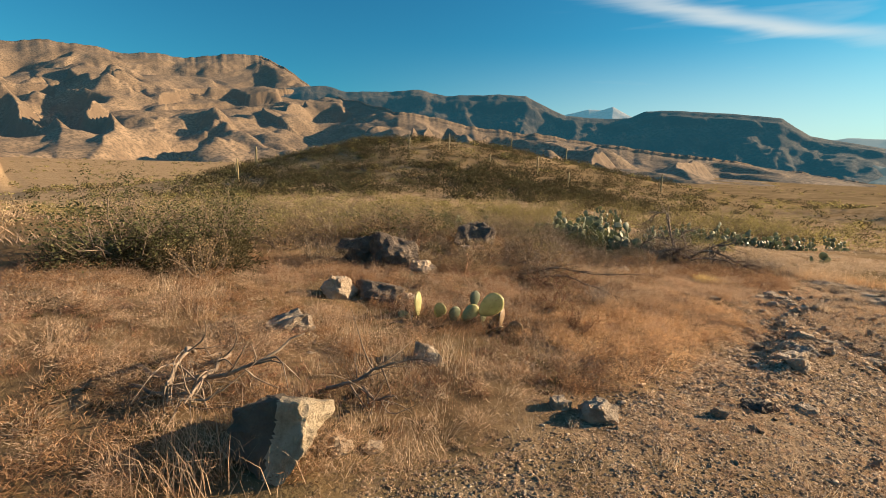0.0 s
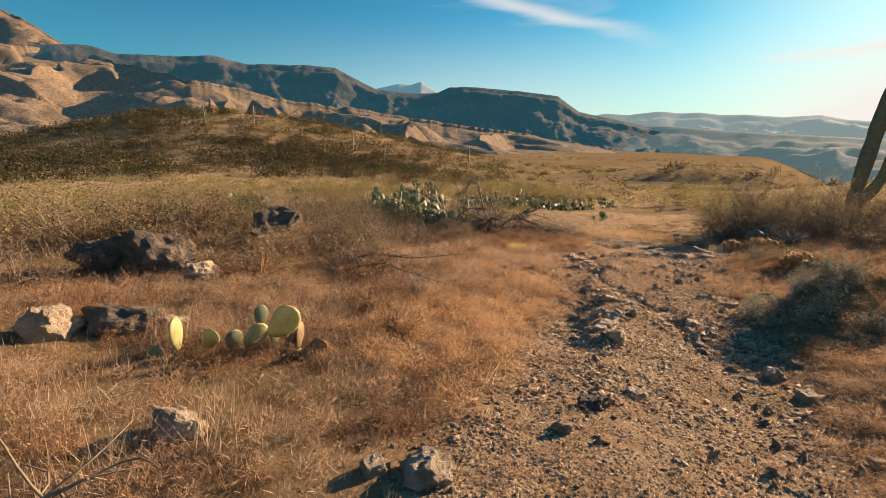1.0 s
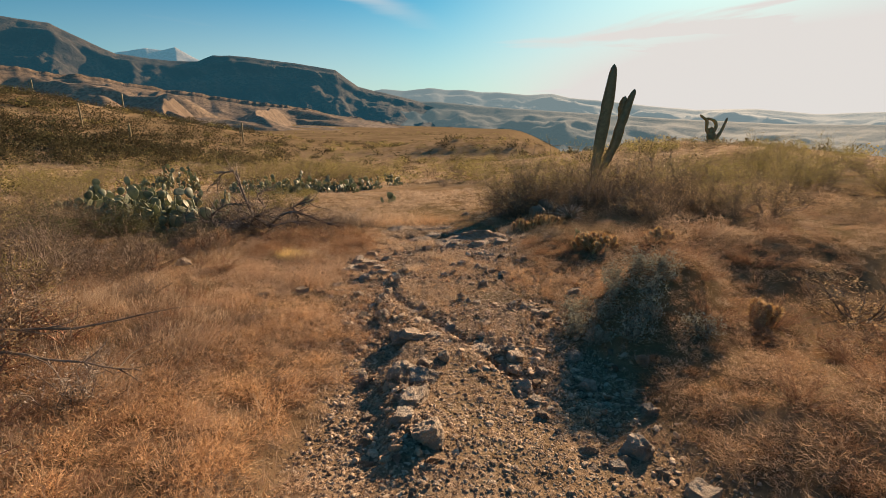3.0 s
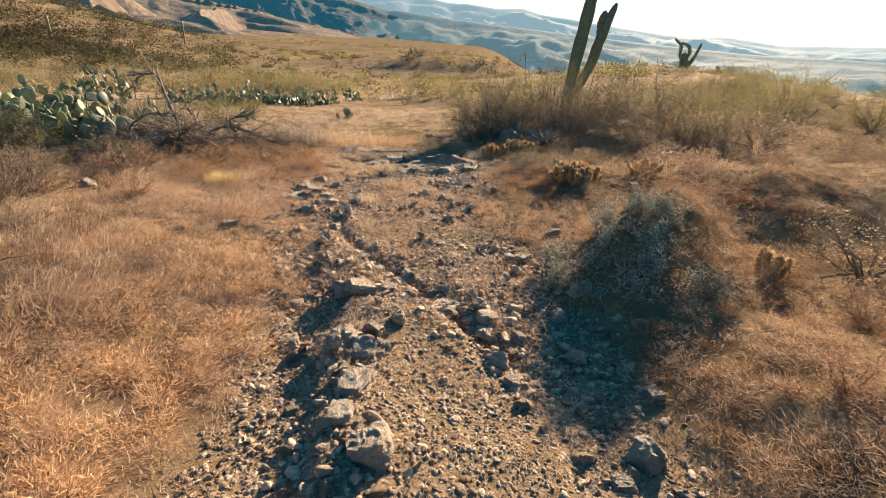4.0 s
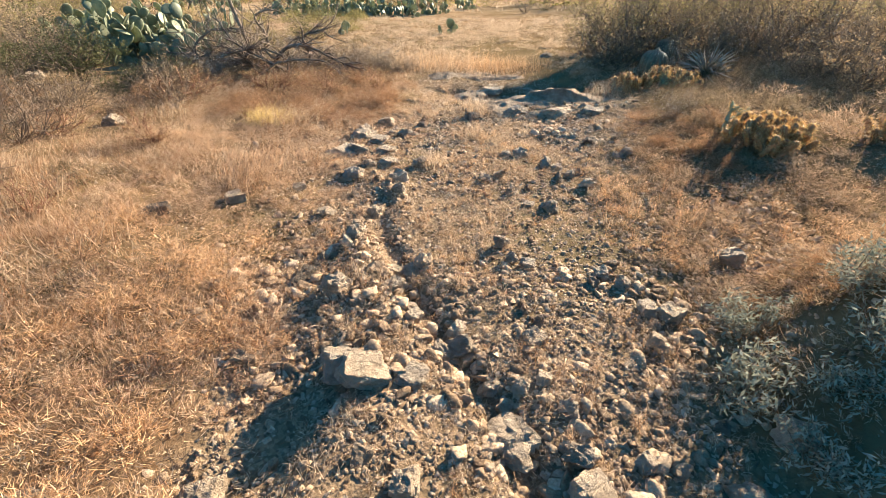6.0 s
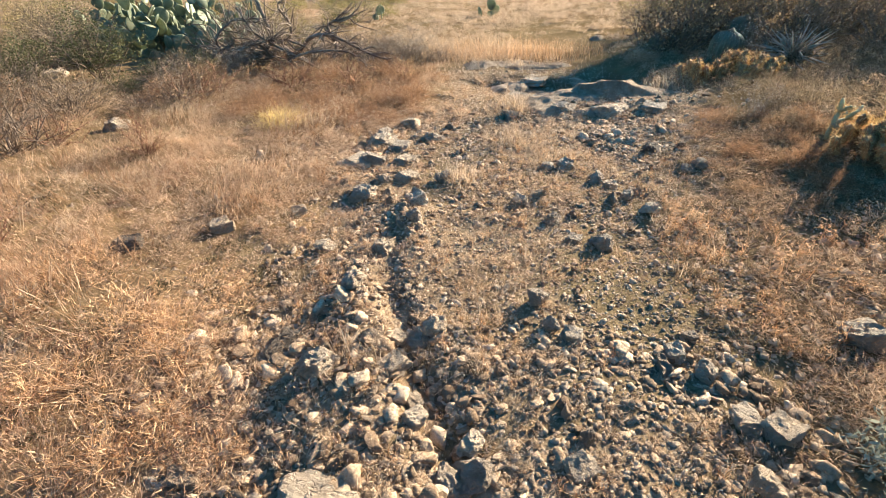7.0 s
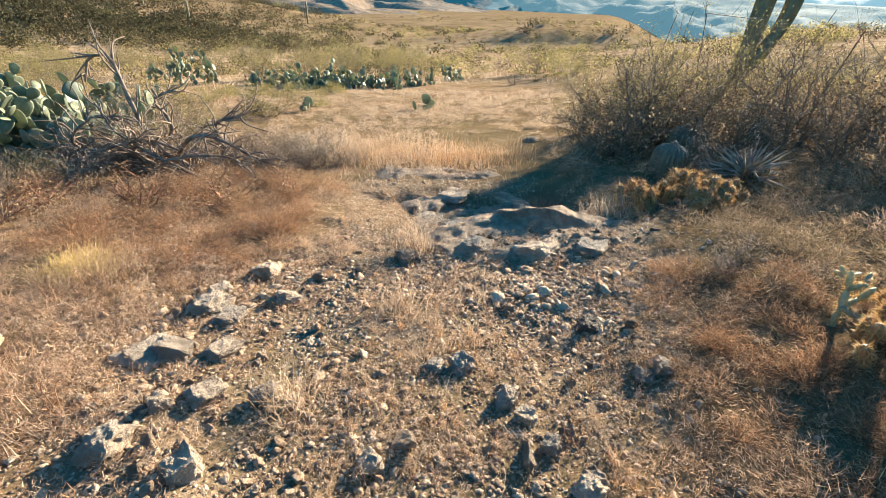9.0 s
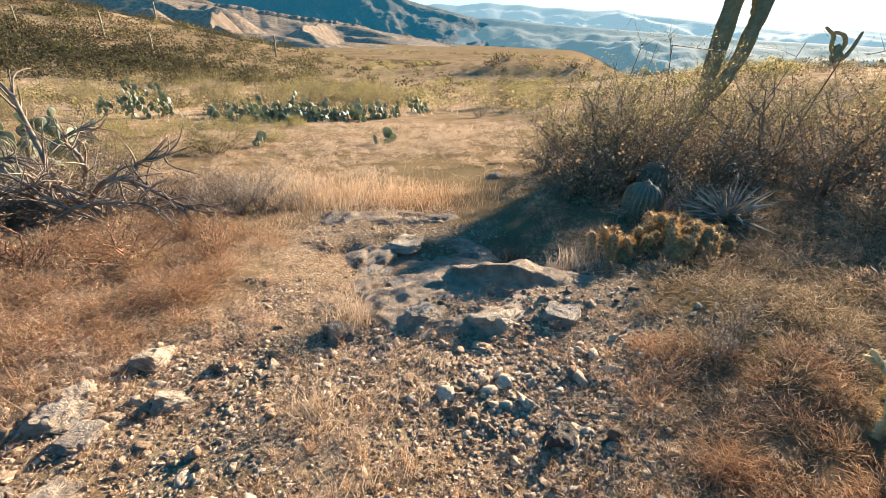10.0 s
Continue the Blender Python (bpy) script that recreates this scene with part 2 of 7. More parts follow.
def mountain_material(name, low, high, scrub, scale, haze_glow=None, relief=10.0):
    m, n, l, out, b = nodes_of(name)
    pos = position(n)
    c = ramp(n, l, noise_node(n, l, scale, 10, 0.62, pos), [(0.34, low), (0.62, high)])
    dots = noise_node(n, l, scale * 14, 6, 0.72, pos)
    c = mix(n, l, ramp(n, l, dots, [(0.45, (0, 0, 0)), (0.57, (0.85, 0.85, 0.85))]), c, scrub)
    # steep faces take a darker tone; on the mesas it stands in for shade
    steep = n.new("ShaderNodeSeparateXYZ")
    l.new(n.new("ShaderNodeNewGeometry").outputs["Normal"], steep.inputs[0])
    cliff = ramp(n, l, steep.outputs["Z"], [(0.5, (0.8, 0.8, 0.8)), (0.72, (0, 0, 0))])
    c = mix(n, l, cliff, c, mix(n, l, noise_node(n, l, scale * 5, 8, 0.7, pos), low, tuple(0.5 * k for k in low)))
    l.new(c, b.inputs["Base Color"])
    b.inputs["Roughness"].default_value = 0.95
    b.inputs["Specular IOR Level"].default_value = 0.1
    bump(n, l, b, noise_node(n, l, scale * 6, 10, 0.7, pos), 0.9, relief)
    # haze is put in as a faint bluish emission of the slopes
    if haze_glow:
        b.inputs["Emission Color"].default_value = (*haze_glow, 1)
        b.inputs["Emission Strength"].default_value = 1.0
    return m


M_GROUND = ground_material()
M_ROCK = rock_material("weathered tan rock", (0.20, 0.15, 0.105), (0.50, 0.40, 0.30), (0.70, 0.60, 0.48))
M_ROCK_DARK = rock_material("dark varnished rock", (0.10, 0.076, 0.06), (0.17, 0.13, 0.10), (0.27, 0.21, 0.165), 8)
# shaded and sunlit tones of one block, painted as two materials
M_BLOCK_SHADE = rock_material("dark rock varnish", (0.08, 0.065, 0.05), (0.16, 0.125, 0.094), (0.27, 0.215, 0.16), 5)
M_BLOCK_SUN = rock_material("fresh cream-coloured rock", (0.34, 0.26, 0.17), (0.62, 0.51, 0.36), (0.78, 0.68, 0.52), 9)
M_STONE = rock_material("broken grey stone", (0.22, 0.155, 0.105), (0.42, 0.315, 0.225), (0.58, 0.47, 0.36), 14)
M_GRASS = leafy_material("dry golden grass", (0.235, 0.138, 0.082), (0.916, 0.674, 0.474), 0.36, 0.8, 0.6, (0.577, 0.38, 0.244))
M_GRASS_GOLD = leafy_material("orange-gold grass", (0.33, 0.172, 0.082), (0.92, 0.632, 0.373), 0.36, 0.8, 0.6)
M_GRASS_PALE = leafy_material("pale straw grass", (0.225, 0.147, 0.0857), (0.878, 0.683, 0.494), 0.36, 1.0, 0.6)
M_GRASS_YELLOW = leafy_material("bright yellow grass", (0.60, 0.44, 0.17), (0.85, 0.66, 0.30), 0.5, 1.0, 0.6)
M_GRASS_DULL = leafy_material("dull brown herbs", (0.20, 0.128, 0.08), (0.801, 0.58, 0.394), 0.36, 0.9, 0.7, (0.462, 0.314, 0.209))
M_TWIG = bark_material("brown twigs", (0.11, 0.078, 0.056), (0.30, 0.22, 0.155), 12)
M_TWIG_RED = bark_material("reddish twigs", (0.14, 0.06, 0.04), (0.36, 0.18, 0.10), 12)
M_DEAD = bark_material("bleached dead wood", (0.10, 0.07, 0.05), (0.36, 0.275, 0.20), 10)
M_LEAF = leafy_material("grey-green leaves", (0.055, 0.06, 0.028), (0.17, 0.16, 0.075), 0.3, 1.5, 0.6)
M_LEAF_YELLOW = leafy_material("yellow-green fine leaves", (0.10, 0.085, 0.03), (0.46, 0.385, 0.16), 0.45, 1.5, 0.8)
M_LEAF_DRY = leafy_material("brown dry leaves", (0.08, 0.05, 0.03), (0.54, 0.385, 0.22), 0.38, 1.5, 0.8)
M_LEAF_TAN = leafy_material("tan dry leaves", (0.20, 0.14, 0.08), (0.64, 0.48, 0.30), 0.35, 1.5, 0.8)
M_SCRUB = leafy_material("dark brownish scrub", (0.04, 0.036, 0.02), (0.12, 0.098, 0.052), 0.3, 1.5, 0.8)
M_PAD_DEAD = cactus_material("dried brown cactus pads", (0.10, 0.07, 0.045), (0.26, 0.18, 0.11), (0.3, 0.22, 0.14), 34, 0.05)
M_SAGE = leafy_material("pale grey-green narrow leaves", (0.17, 0.175, 0.13), (0.40, 0.40, 0.32), 0.25, 2.0, 0.7)
M_HERB = leafy_material("orange-brown dry herbs", (0.13, 0.068, 0.04), (0.663, 0.411, 0.237), 0.36, 1.2, 0.7, (0.32, 0.174, 0.0978))
M_PAD = cactus_material("prickly pear skin", (0.16, 0.19, 0.125), (0.38, 0.41, 0.29), (0.5, 0.45, 0.3), 38, 0.45)
M_PAD_YELLOW = cactus_material("yellowed prickly pear skin", (0.33, 0.33, 0.16), (0.56, 0.54, 0.30), (0.24, 0.17, 0.09), 40, 0.35)
M_SAGUARO = cactus_material("ribbed saguaro skin", (0.20, 0.165, 0.09), (0.36, 0.295, 0.16), (0.45, 0.36, 0.22), 18, 0.2)
M_BARREL = cactus_material("dark barrel cactus skin", (0.11, 0.09, 0.06), (0.24, 0.2, 0.14), (0.42, 0.32, 0.2), 30, 0.1)
M_HEDGE = cactus_material("hedgehog cactus skin", (0.27, 0.16, 0.075), (0.48, 0.30, 0.155), (0.66, 0.45, 0.25), 70, 0.2)
M_CHOLLA = cactus_material("pale green cholla skin", (0.26, 0.28, 0.17), (0.48, 0.50, 0.34), (0.62, 0.56, 0.4), 80, 0.25)
M_BRUSH = leafy_material("grey-brown brush", (0.06, 0.043, 0.027), (0.48, 0.36, 0.225), 0.33, 1.5, 0.8)
M_SPINE = leafy_material("golden spines", (0.62, 0.44, 0.22), (0.92, 0.76, 0.48), 0.65, 2.0, 0.4)
M_AGAVE = leafy_material("bleached grey leaves", (0.26, 0.215, 0.17), (0.56, 0.48, 0.39), 0.2, 2.0, 0.7)
# last colour of each range glows: painted haze, and teal for shaded slopes
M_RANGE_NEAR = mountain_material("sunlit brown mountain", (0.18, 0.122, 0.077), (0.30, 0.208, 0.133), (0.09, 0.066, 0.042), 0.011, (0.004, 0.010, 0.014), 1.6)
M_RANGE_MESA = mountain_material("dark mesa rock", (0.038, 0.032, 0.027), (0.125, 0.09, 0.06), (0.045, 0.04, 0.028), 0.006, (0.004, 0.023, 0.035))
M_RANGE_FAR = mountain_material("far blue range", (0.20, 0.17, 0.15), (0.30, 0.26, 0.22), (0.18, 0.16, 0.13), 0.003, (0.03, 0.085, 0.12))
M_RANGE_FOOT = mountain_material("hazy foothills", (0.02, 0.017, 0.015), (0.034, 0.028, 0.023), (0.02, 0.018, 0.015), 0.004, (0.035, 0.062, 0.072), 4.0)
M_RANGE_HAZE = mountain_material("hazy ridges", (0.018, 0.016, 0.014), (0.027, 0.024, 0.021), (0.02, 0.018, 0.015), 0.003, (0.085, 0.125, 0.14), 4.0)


# ---- shape of the land ----
def smooth(a, b, v):
    s = np.clip((np.asarray(v, float) - a) / (b - a), 0, 1)
    return s * s * (3 - 2 * s)


def gauss(x, y, cx, cy, sx, sy, turn=0.0):
    c, s = math.cos(radians(turn)), math.sin(radians(turn))
    u, v = (x - cx) * c + (y - cy) * s, -(x - cx) * s + (y - cy) * c
    return np.exp(-0.5 * ((u / sx) ** 2 + (v / sy) ** 2))


TABLE = np.random.RandomState(7).rand(256, 256)


def value_noise(x, y):
    xi, yi = np.floor(x).astype(int), np.floor(y).astype(int)
    u, v = x - xi, y - yi
    u, v = u * u * (3 - 2 * u), v * v * (3 - 2 * v)
    at = lambda i, j: TABLE[(xi + i) & 255, (yi + j) & 255]
    return (at(0, 0) * (1 - u) + at(1, 0) * u) * (1 - v) + (at(0, 1) * (1 - u) + at(1, 1) * u) * v


def fbm(x, y, octaves=4, gain=0.5):
    total, amp, norm = 0.0, 1.0, 0.0
    x, y = np.asarray(x, float), np.asarray(y, float)
    for k in range(octaves):
        total, norm = total + amp * (value_noise(x + 17.3 * k, y + 9.1 * k) - 0.5), norm + amp
        x, y, amp = 0.8 * x * 2 - 0.6 * y * 2, 0.6 * x * 2 + 0.8 * y * 2, amp * gain
    return 2 * total / norm


SLOPE_Y = (-60, -4, 0, 2, 4, 6, 8, 10, 14, 20, 28, 45, 80, 300, 1500, 6000)
SLOPE_Z = (2.4, 0.54, 0.53, 0.33, 0.1, -0.03, -0.16, -0.3, -0.6, -1.03, -1.75, -2.9, -4.2, -9, -16, -20)
BANK_Y = (2.2, 3.0, 4.2, 5.0, 5.7, 7.0, 8.0, 8.8, 9.6)
BANK_X = (-0.2, -0.3, -0.42, -0.25, -0.7, -0.75, -1.15, -1.55, -2.0)


RUT_Y = (3.4, 3.9, 4.4, 5.0, 5.4, 5.8, 6.4, 7.0)
RUT_X = (1.15, 0.95, 0.64, 0.34, 0.02, -0.22, -0.58, -0.72)


def rut_x(y):
    return np.interp(y, RUT_Y, RUT_X)


def bank_x(y):
    return np.interp(y, BANK_Y, BANK_X)


def land(x, y):
    """The height of the ground, without its fine grain."""
    x, y = np.asarray(x, float), np.asarray(y, float)
    wide = 0.55 * np.hypot(x, y)
    reach = 0.5 * (y + wide + np.sqrt((y - wide) ** 2 + 0.4))
    z = np.interp(reach, SLOPE_Y, SLOPE_Z)
    behind = np.interp(y, SLOPE_Y, SLOPE_Z) * (1 - smooth(8, 60, np.abs(x))) - 4 * smooth(8, 120, np.abs(x))
    front = smooth(-2.5, 2.0, y)
    z = z * front + behind * (1 - front)
    left = np.clip(-1.2 - x, 0, 7)
    z = z + 0.08 * left * (1 - smooth(5, 9.5, y)) * (1 - smooth(9, 30, -x))
    right = np.clip(x - 0.9, 0, 5)
    z = z + 0.10 * right * smooth(5, 8, y) * (1 - smooth(14, 22, y)) * (1 - smooth(6, 25, x))
    z = z - 0.12 * gauss(x, y, 1.25, 3.2, 0.5, 1.6, -8)
    # mounds that bank the track on its sunny side
    ridge = y - (4.8 + 0.68 * (x - 1.2))
    z = z + 0.62 * smooth(1.4, 2.3, x) * (1 - smooth(2.8, 4.0, x)) * np.where(ridge < 0, np.exp(-0.5 * (ridge / 0.62) ** 2), np.exp(-0.5 * (ridge / 0.42) ** 2))
    z = z + 0.26 * smooth(1.5, 2.8, x) * (1 - smooth(3.6, 5.6, x)) * gauss(y, 0, 3.0, 0, 0.8, 1)
    z = z + 0.1 * gauss(x, y, 4.9, 7.6, 1.0, 1.0) + 0.08 * gauss(x, y, 2.7, 9.6, 0.6, 0.6) + 0.09 * gauss(x, y, 2.85, 8.35, 0.5, 0.45)
    # the washed-out bank along the track, and the outcrop across it
    on = smooth(2.4, 3.2, y) * (1 - smooth(7.0, 7.6, y)) * (1 - 0.8 * gauss(y, 0, 5.45, 0, 0.25, 1))
    z = z - (0.09 - 0.04 * smooth(5.0, 6.5, y)) * on * (0.5 - 0.5 * np.tanh((x - bank_x(y)) / 0.07)) * gauss(x, 0, bank_x(y) - 0.2, 0, 0.55, 1)
    z = z + 0.05 * on * gauss(x, 0, bank_x(y) + 0.15, 0, 0.2, 1)
    # the narrow channel that water has cut slantwise across the crest
    cut = smooth(3.5, 4.3, y) * (1 - smooth(6.6, 7.3, y))
    z = z - 0.085 * cut * gauss(x, 0, rut_x(y), 0, 0.075, 1) + 0.012 * cut * gauss(x, 0, rut_x(y) - 0.2, 0, 0.12, 1)
    z = z + 0.1 * gauss(x, y, 0.85, 10.05, 0.75, 0.25, 12)
    # the gully under the meadow's broken edge
    z = z - 0.15 * smooth(-1.5, -0.4, x) * (1 - smooth(0.9, 1.7, x)) * smooth(10.3, 11.2, y) * (1 - smooth(11.55, 11.95, y - 0.12 * x + 0.45 * fbm(x * 1.8, y * 1.8, 3)))
    # the rise beside the tall cactus, and the plain that tilts up towards the range
    z = z + 1.7 * gauss(x, y, 20, 34, 9, 12) + 0.95 * gauss(x, y, 32, 55, 16, 9)
    far = smooth(120, 700, np.hypot(x, y)) * (y > -200)
    z = z - 0.042 * np.clip(x, -420, 420) * far
    # the land falls away into the valley on the sunny side
    away = np.hypot(x, y)
    z = z - np.minimum(0.06 * np.clip(away - 75, 0, None), 78) * smooth(0.14, 0.30, np.arctan2(x, np.maximum(y, 0.5))) * smooth(0, 30, y)
    # low knolls far off
    z = z + 10.5 * gauss(x, y, -93, 68, 30, 24, 40) + 8.5 * gauss(x, y, -88, 112, 38, 26, 30)
    z = z + 3.4 * gauss(x, y, 6, 92, 15, 5, 8) + 2.0 * gauss(x, y, 30, 60, 12, 16)
    return z


# ---- mesh helpers ----


def mesh_of(name, verts, *faces):
    """A mesh from an array of places and arrays of faces, each with one number of corners."""
    me = bpy.data.meshes.new(name)
    verts = np.asarray(verts, np.float32)
    faces = [np.asarray(f, np.int32) for f in faces if len(f)]
    corners = np.concatenate([f.ravel() for f in faces])
    sizes = np.concatenate([np.full(len(f), f.shape[1], np.int32) for f in faces])
    starts = np.concatenate([[0], np.cumsum(sizes)[:-1]]).astype(np.int32)
    me.vertices.add(len(verts))
    me.vertices.foreach_set("co", verts.ravel())
    me.loops.add(len(corners))
    me.loops.foreach_set("vertex_index", corners)
    me.polygons.add(len(sizes))
    me.polygons.foreach_set("loop_start", starts)
    me.update(calc_edges=True)
    me.validate()
    return me


class Soup:
    """Many small pieces gathered for one mesh."""

    def __init__(self):
        self.v, self.t, self.q, self.n = [], [], [], 0

    def add(self, verts, tris=None, quads=None):
        verts = np.asarray(verts, float).reshape(-1, 3)
        if tris is not None:
            self.t.append(np.asarray(tris, int) + self.n)
        if quads is not None:
            self.q.append(np.asarray(quads, int) + self.n)
        self.v.append(verts)
        self.n += len(verts)
        return self

    def mesh(self, name, material, smooth_shade=False):
        fs = [np.concatenate(a) for a in (self.t, self.q) if a]
        me = mesh_of(name, np.concatenate(self.v), *fs)
        me.materials.append(material)
        if smooth_shade:
            me.polygons.foreach_set("use_smooth", np.ones(len(me.polygons), bool))
        return me


def part(name, me, parent=None, label="", m=None):
    ob = new(name, me)
    if parent:
        ob.parent = parent
    if m is not None:
        ob.matrix_basis = m
    return tagged(ob, label)


def thing(name, label, category, group="", kind=""):
    return tagged(new(name), label, category, group, kind)


def unit(v):
    return v / np.maximum(np.linalg.norm(v, axis=-1, keepdims=True), 1e-9)


def prisms(p0, p1, r0, r1, sides=3):
    """Tapered twigs from p0 to p1."""
    p0, p1 = np.asarray(p0, float), np.asarray(p1, float)
    n = len(p0)
    d = unit(p1 - p0)
    a = unit(np.cross(d, np.where(np.abs(d[:, 2:3]) < 0.9, [[0, 0, 1.0]], [[1.0, 0, 0]])))
    b = np.cross(d, a)
    ang = np.arange(sides) * 2 * math.pi / sides
    ring = np.cos(ang)[None, :, None] * a[:, None] + np.sin(ang)[None, :, None] * b[:, None]
    r0, r1 = np.broadcast_to(r0, n), np.broadcast_to(r1, n)
    v = np.concatenate([p0[:, None] + ring * r0[:, None, None], p1[:, None] + ring * r1[:, None, None]], 1)
    k = np.arange(sides)
    q = np.stack([k, (k + 1) % sides, sides + (k + 1) % sides, sides + k], -1)
    return v.reshape(-1, 3), (q[None] + (np.arange(n) * 2 * sides)[:, None, None]).reshape(-1, 4)


def ribbons(p0, p1, w):
    """The finest twigs, tapered to a point."""
    p0, p1 = np.asarray(p0, float), np.asarray(p1, float)
    side = unit(np.cross(p1 - p0, np.roll(p1 - p0, 1, axis=1) + [0.01, 0.02, 0.03])) * np.asarray(w)[:, None]
    v = np.stack([p0 - side, p0 + side, p1], 1)
    return v.reshape(-1, 3), 3 * np.arange(len(p0))[:, None] + [[0, 1, 2]]


def leaves(c, size, rng, slim=0.5, up=0.2):
    n = len(c)
    a = unit(rng.normal(size=(n, 3)) + [0, 0, up]) * np.broadcast_to(size, n)[:, None]
    b = unit(np.cross(a, rng.normal(size=(n, 3)))) * np.broadcast_to(size, n)[:, None] * slim * 0.5
    v = np.stack([c, c + a * 0.5 + b, c + a, c + a * 0.5 - b], 1)
    q = np.arange(4)[None] + 4 * np.arange(n)[:, None]
    return v.reshape(-1, 3), q


def blades(base, height, width, rng, lean=0.45, bend=0.35, wind=(0.0, 0.0)):
    """Grass: each blade a bent, tapered strip."""
    n = len(base)
    h, w = np.broadcast_to(height, n)[:, None], np.broadcast_to(width, n)[:, None]
    turn = rng.rand(n) * 2 * math.pi
    out = np.stack([np.cos(turn), np.sin(turn), np.zeros(n)], -1) * (rng.rand(n, 1) ** 0.7) * lean + [wind[0], wind[1], 0]
    face = rng.rand(n) * 2 * math.pi
    side = np.stack([np.cos(face), np.sin(face), np.zeros(n)], -1) * w * 0.5
    mid = base + (out * 0.4 + [0, 0, 0.55]) * h
    tip = base + (out * (1 + bend) + [0, 0, 1.0]) * h - [0, 0, 0.15] * h * np.abs(out).sum(-1, keepdims=True)
    v = np.stack([base - side, base + side, mid + side * 0.8, mid - side * 0.8, tip], 1)
    i = 5 * np.arange(n)[:, None]
    return v.reshape(-1, 3), i + [[3, 2, 4]], i + [[0, 1, 2, 3]]


def straws(base, height, width, rng, lean, swirl):
    """Short straws, one face each, that lie over in the way of swirl."""
    n = len(base)
    h, w = np.broadcast_to(height, n)[:, None], np.broadcast_to(width, n)[:, None]
    turn = swirl + rng.normal(0, 1.3, n)
    out = np.stack([np.cos(turn), np.sin(turn), np.zeros(n)], -1) * (rng.rand(n, 1) ** 0.7) * lean
    face = rng.rand(n) * 2 * math.pi
    side = np.stack([np.cos(face), np.sin(face), np.zeros(n)], -1) * w * 0.44
    v = np.stack([base - side, base + side, base + (out + [0, 0, 1.0]) * h], 1)
    return v.reshape(-1, 3), 3 * np.arange(n)[:, None] + [[0, 1, 2]]


def tube(points, radii, sides, ribs=0.0, rib_count=0):
    """A round or ribbed stem along points, closed with a rounded tip."""
    pts, rad = np.asarray(points, float), np.asarray(radii, float)
    d = unit(np.gradient(pts, axis=0))
    a = unit(np.cross(d, [[0.13, 0.99, 0.05]]))
    b = np.cross(d, a)
    ang = np.arange(sides) * 2 * math.pi / sides
    swell = 1 + ribs * np.abs(np.sin(ang * rib_count * 0.5)) - ribs * 0.6 if ribs else np.ones(sides)
    ring = (np.cos(ang) * swell)[None, :, None] * a[:, None] + (np.sin(ang) * swell)[None, :, None] * b[:, None]
    v = (pts[:, None] + ring * rad[:, None, None]).reshape(-1, 3)
    k, rows = np.arange(sides), len(pts)
    q = np.concatenate([np.stack([k, (k + 1) % sides, sides + (k + 1) % sides, sides + k], -1) + j * sides for j in range(rows - 1)])
    v = np.concatenate([v, pts[-1:] + d[-1:] * rad[-1]])
    t = np.stack([(rows - 1) * sides + k, (rows - 1) * sides + (k + 1) % sides, np.full(sides, rows * sides)], -1)
    return v, t, q


def curve_points(keys, n, wob=0.0, rng=None):
    keys = np.asarray(keys, float)
    s = np.linspace(0, len(keys) - 1, n)
    i = np.clip(s.astype(int), 0, len(keys) - 2)
    f = (s - i)[:, None]
    k = lambda j: keys[np.clip(i + j, 0, len(keys) - 1)]
    p = 0.5 * (2 * k(0) + (k(1) - k(-1)) * f + (2 * k(-1) - 5 * k(0) + 4 * k(1) - k(2)) * f ** 2 + (3 * k(0) - k(-1) - 3 * k(1) + k(2)) * f ** 3)
    if wob:
        p[1:] += np.cumsum(rng.normal(size=(n - 1, 3)) * wob, 0) * 0.4
    return p


def rock_mesh(name, seed, material, sub=2, cuts=9, rough=0.1, square=0.0, deep=0.0):
    """A broken stone: a ball cut by flat faces, then roughened. One metre across."""
    rng = np.random.RandomState(seed)
    bm = bmesh.new()
    bmesh.ops.create_icosphere(bm, subdivisions=sub, radius=0.62)
    v = np.array([p.co[:] for p in bm.verts])
    normals = unit(rng.normal(size=(cuts, 3)))
    if square:
        normals[:6] = unit(np.concatenate([np.eye(3), -np.eye(3)]) + rng.normal(size=(6, 3)) * 0.18)
    for nn, d in zip(normals, 0.30 - deep + 0.22 * rng.rand(cuts)):
        v = v - np.maximum(v @ nn - d, 0)[:, None] * nn
    f = 2.3
    bumpy = fbm(v[:, 0] * f + 3 * seed, v[:, 1] * f + v[:, 2] * 1.7 * f, 4) + 0.4 * fbm(v[:, 2] * 6 + seed, v[:, 0] * 6 - v[:, 1] * 5, 3)
    chips = np.abs(fbm(v[:, 0] * 4.4 + seed, v[:, 1] * 4.4 - 3.1 * v[:, 2], 3))
    cracks = np.abs(fbm(v[:, 0] * 9 + 2 * seed + v[:, 2] * 5, v[:, 1] * 9 + v[:, 2] * 7, 3)) ** 0.7
    v = v * (1 + rough * (1.4 * bumpy - 1.5 * chips - 0.4 * cracks))[:, None]
    for p, co in zip(bm.verts, v):
        p.co = co
    me = bpy.data.meshes.new(name)
    bm.to_mesh(me)
    bm.free()
    me.materials.append(material)
    return me


def ground_z(x, y):
    return land(x, y) + grain(x, y)


def grain(x, y):
    near = 1 - smooth(14, 40, np.hypot(x, np.asarray(y) - 5))
    return near * (0.035 * fbm(x * 1.3, np.asarray(y) * 1.3, 3) + 0.018 * fbm(np.asarray(x) * 5 + 3, np.asarray(y) * 5, 3)) \
        + (1 - near) * 0.35 * fbm(np.asarray(x) * 0.12, np.asarray(y) * 0.12, 4)


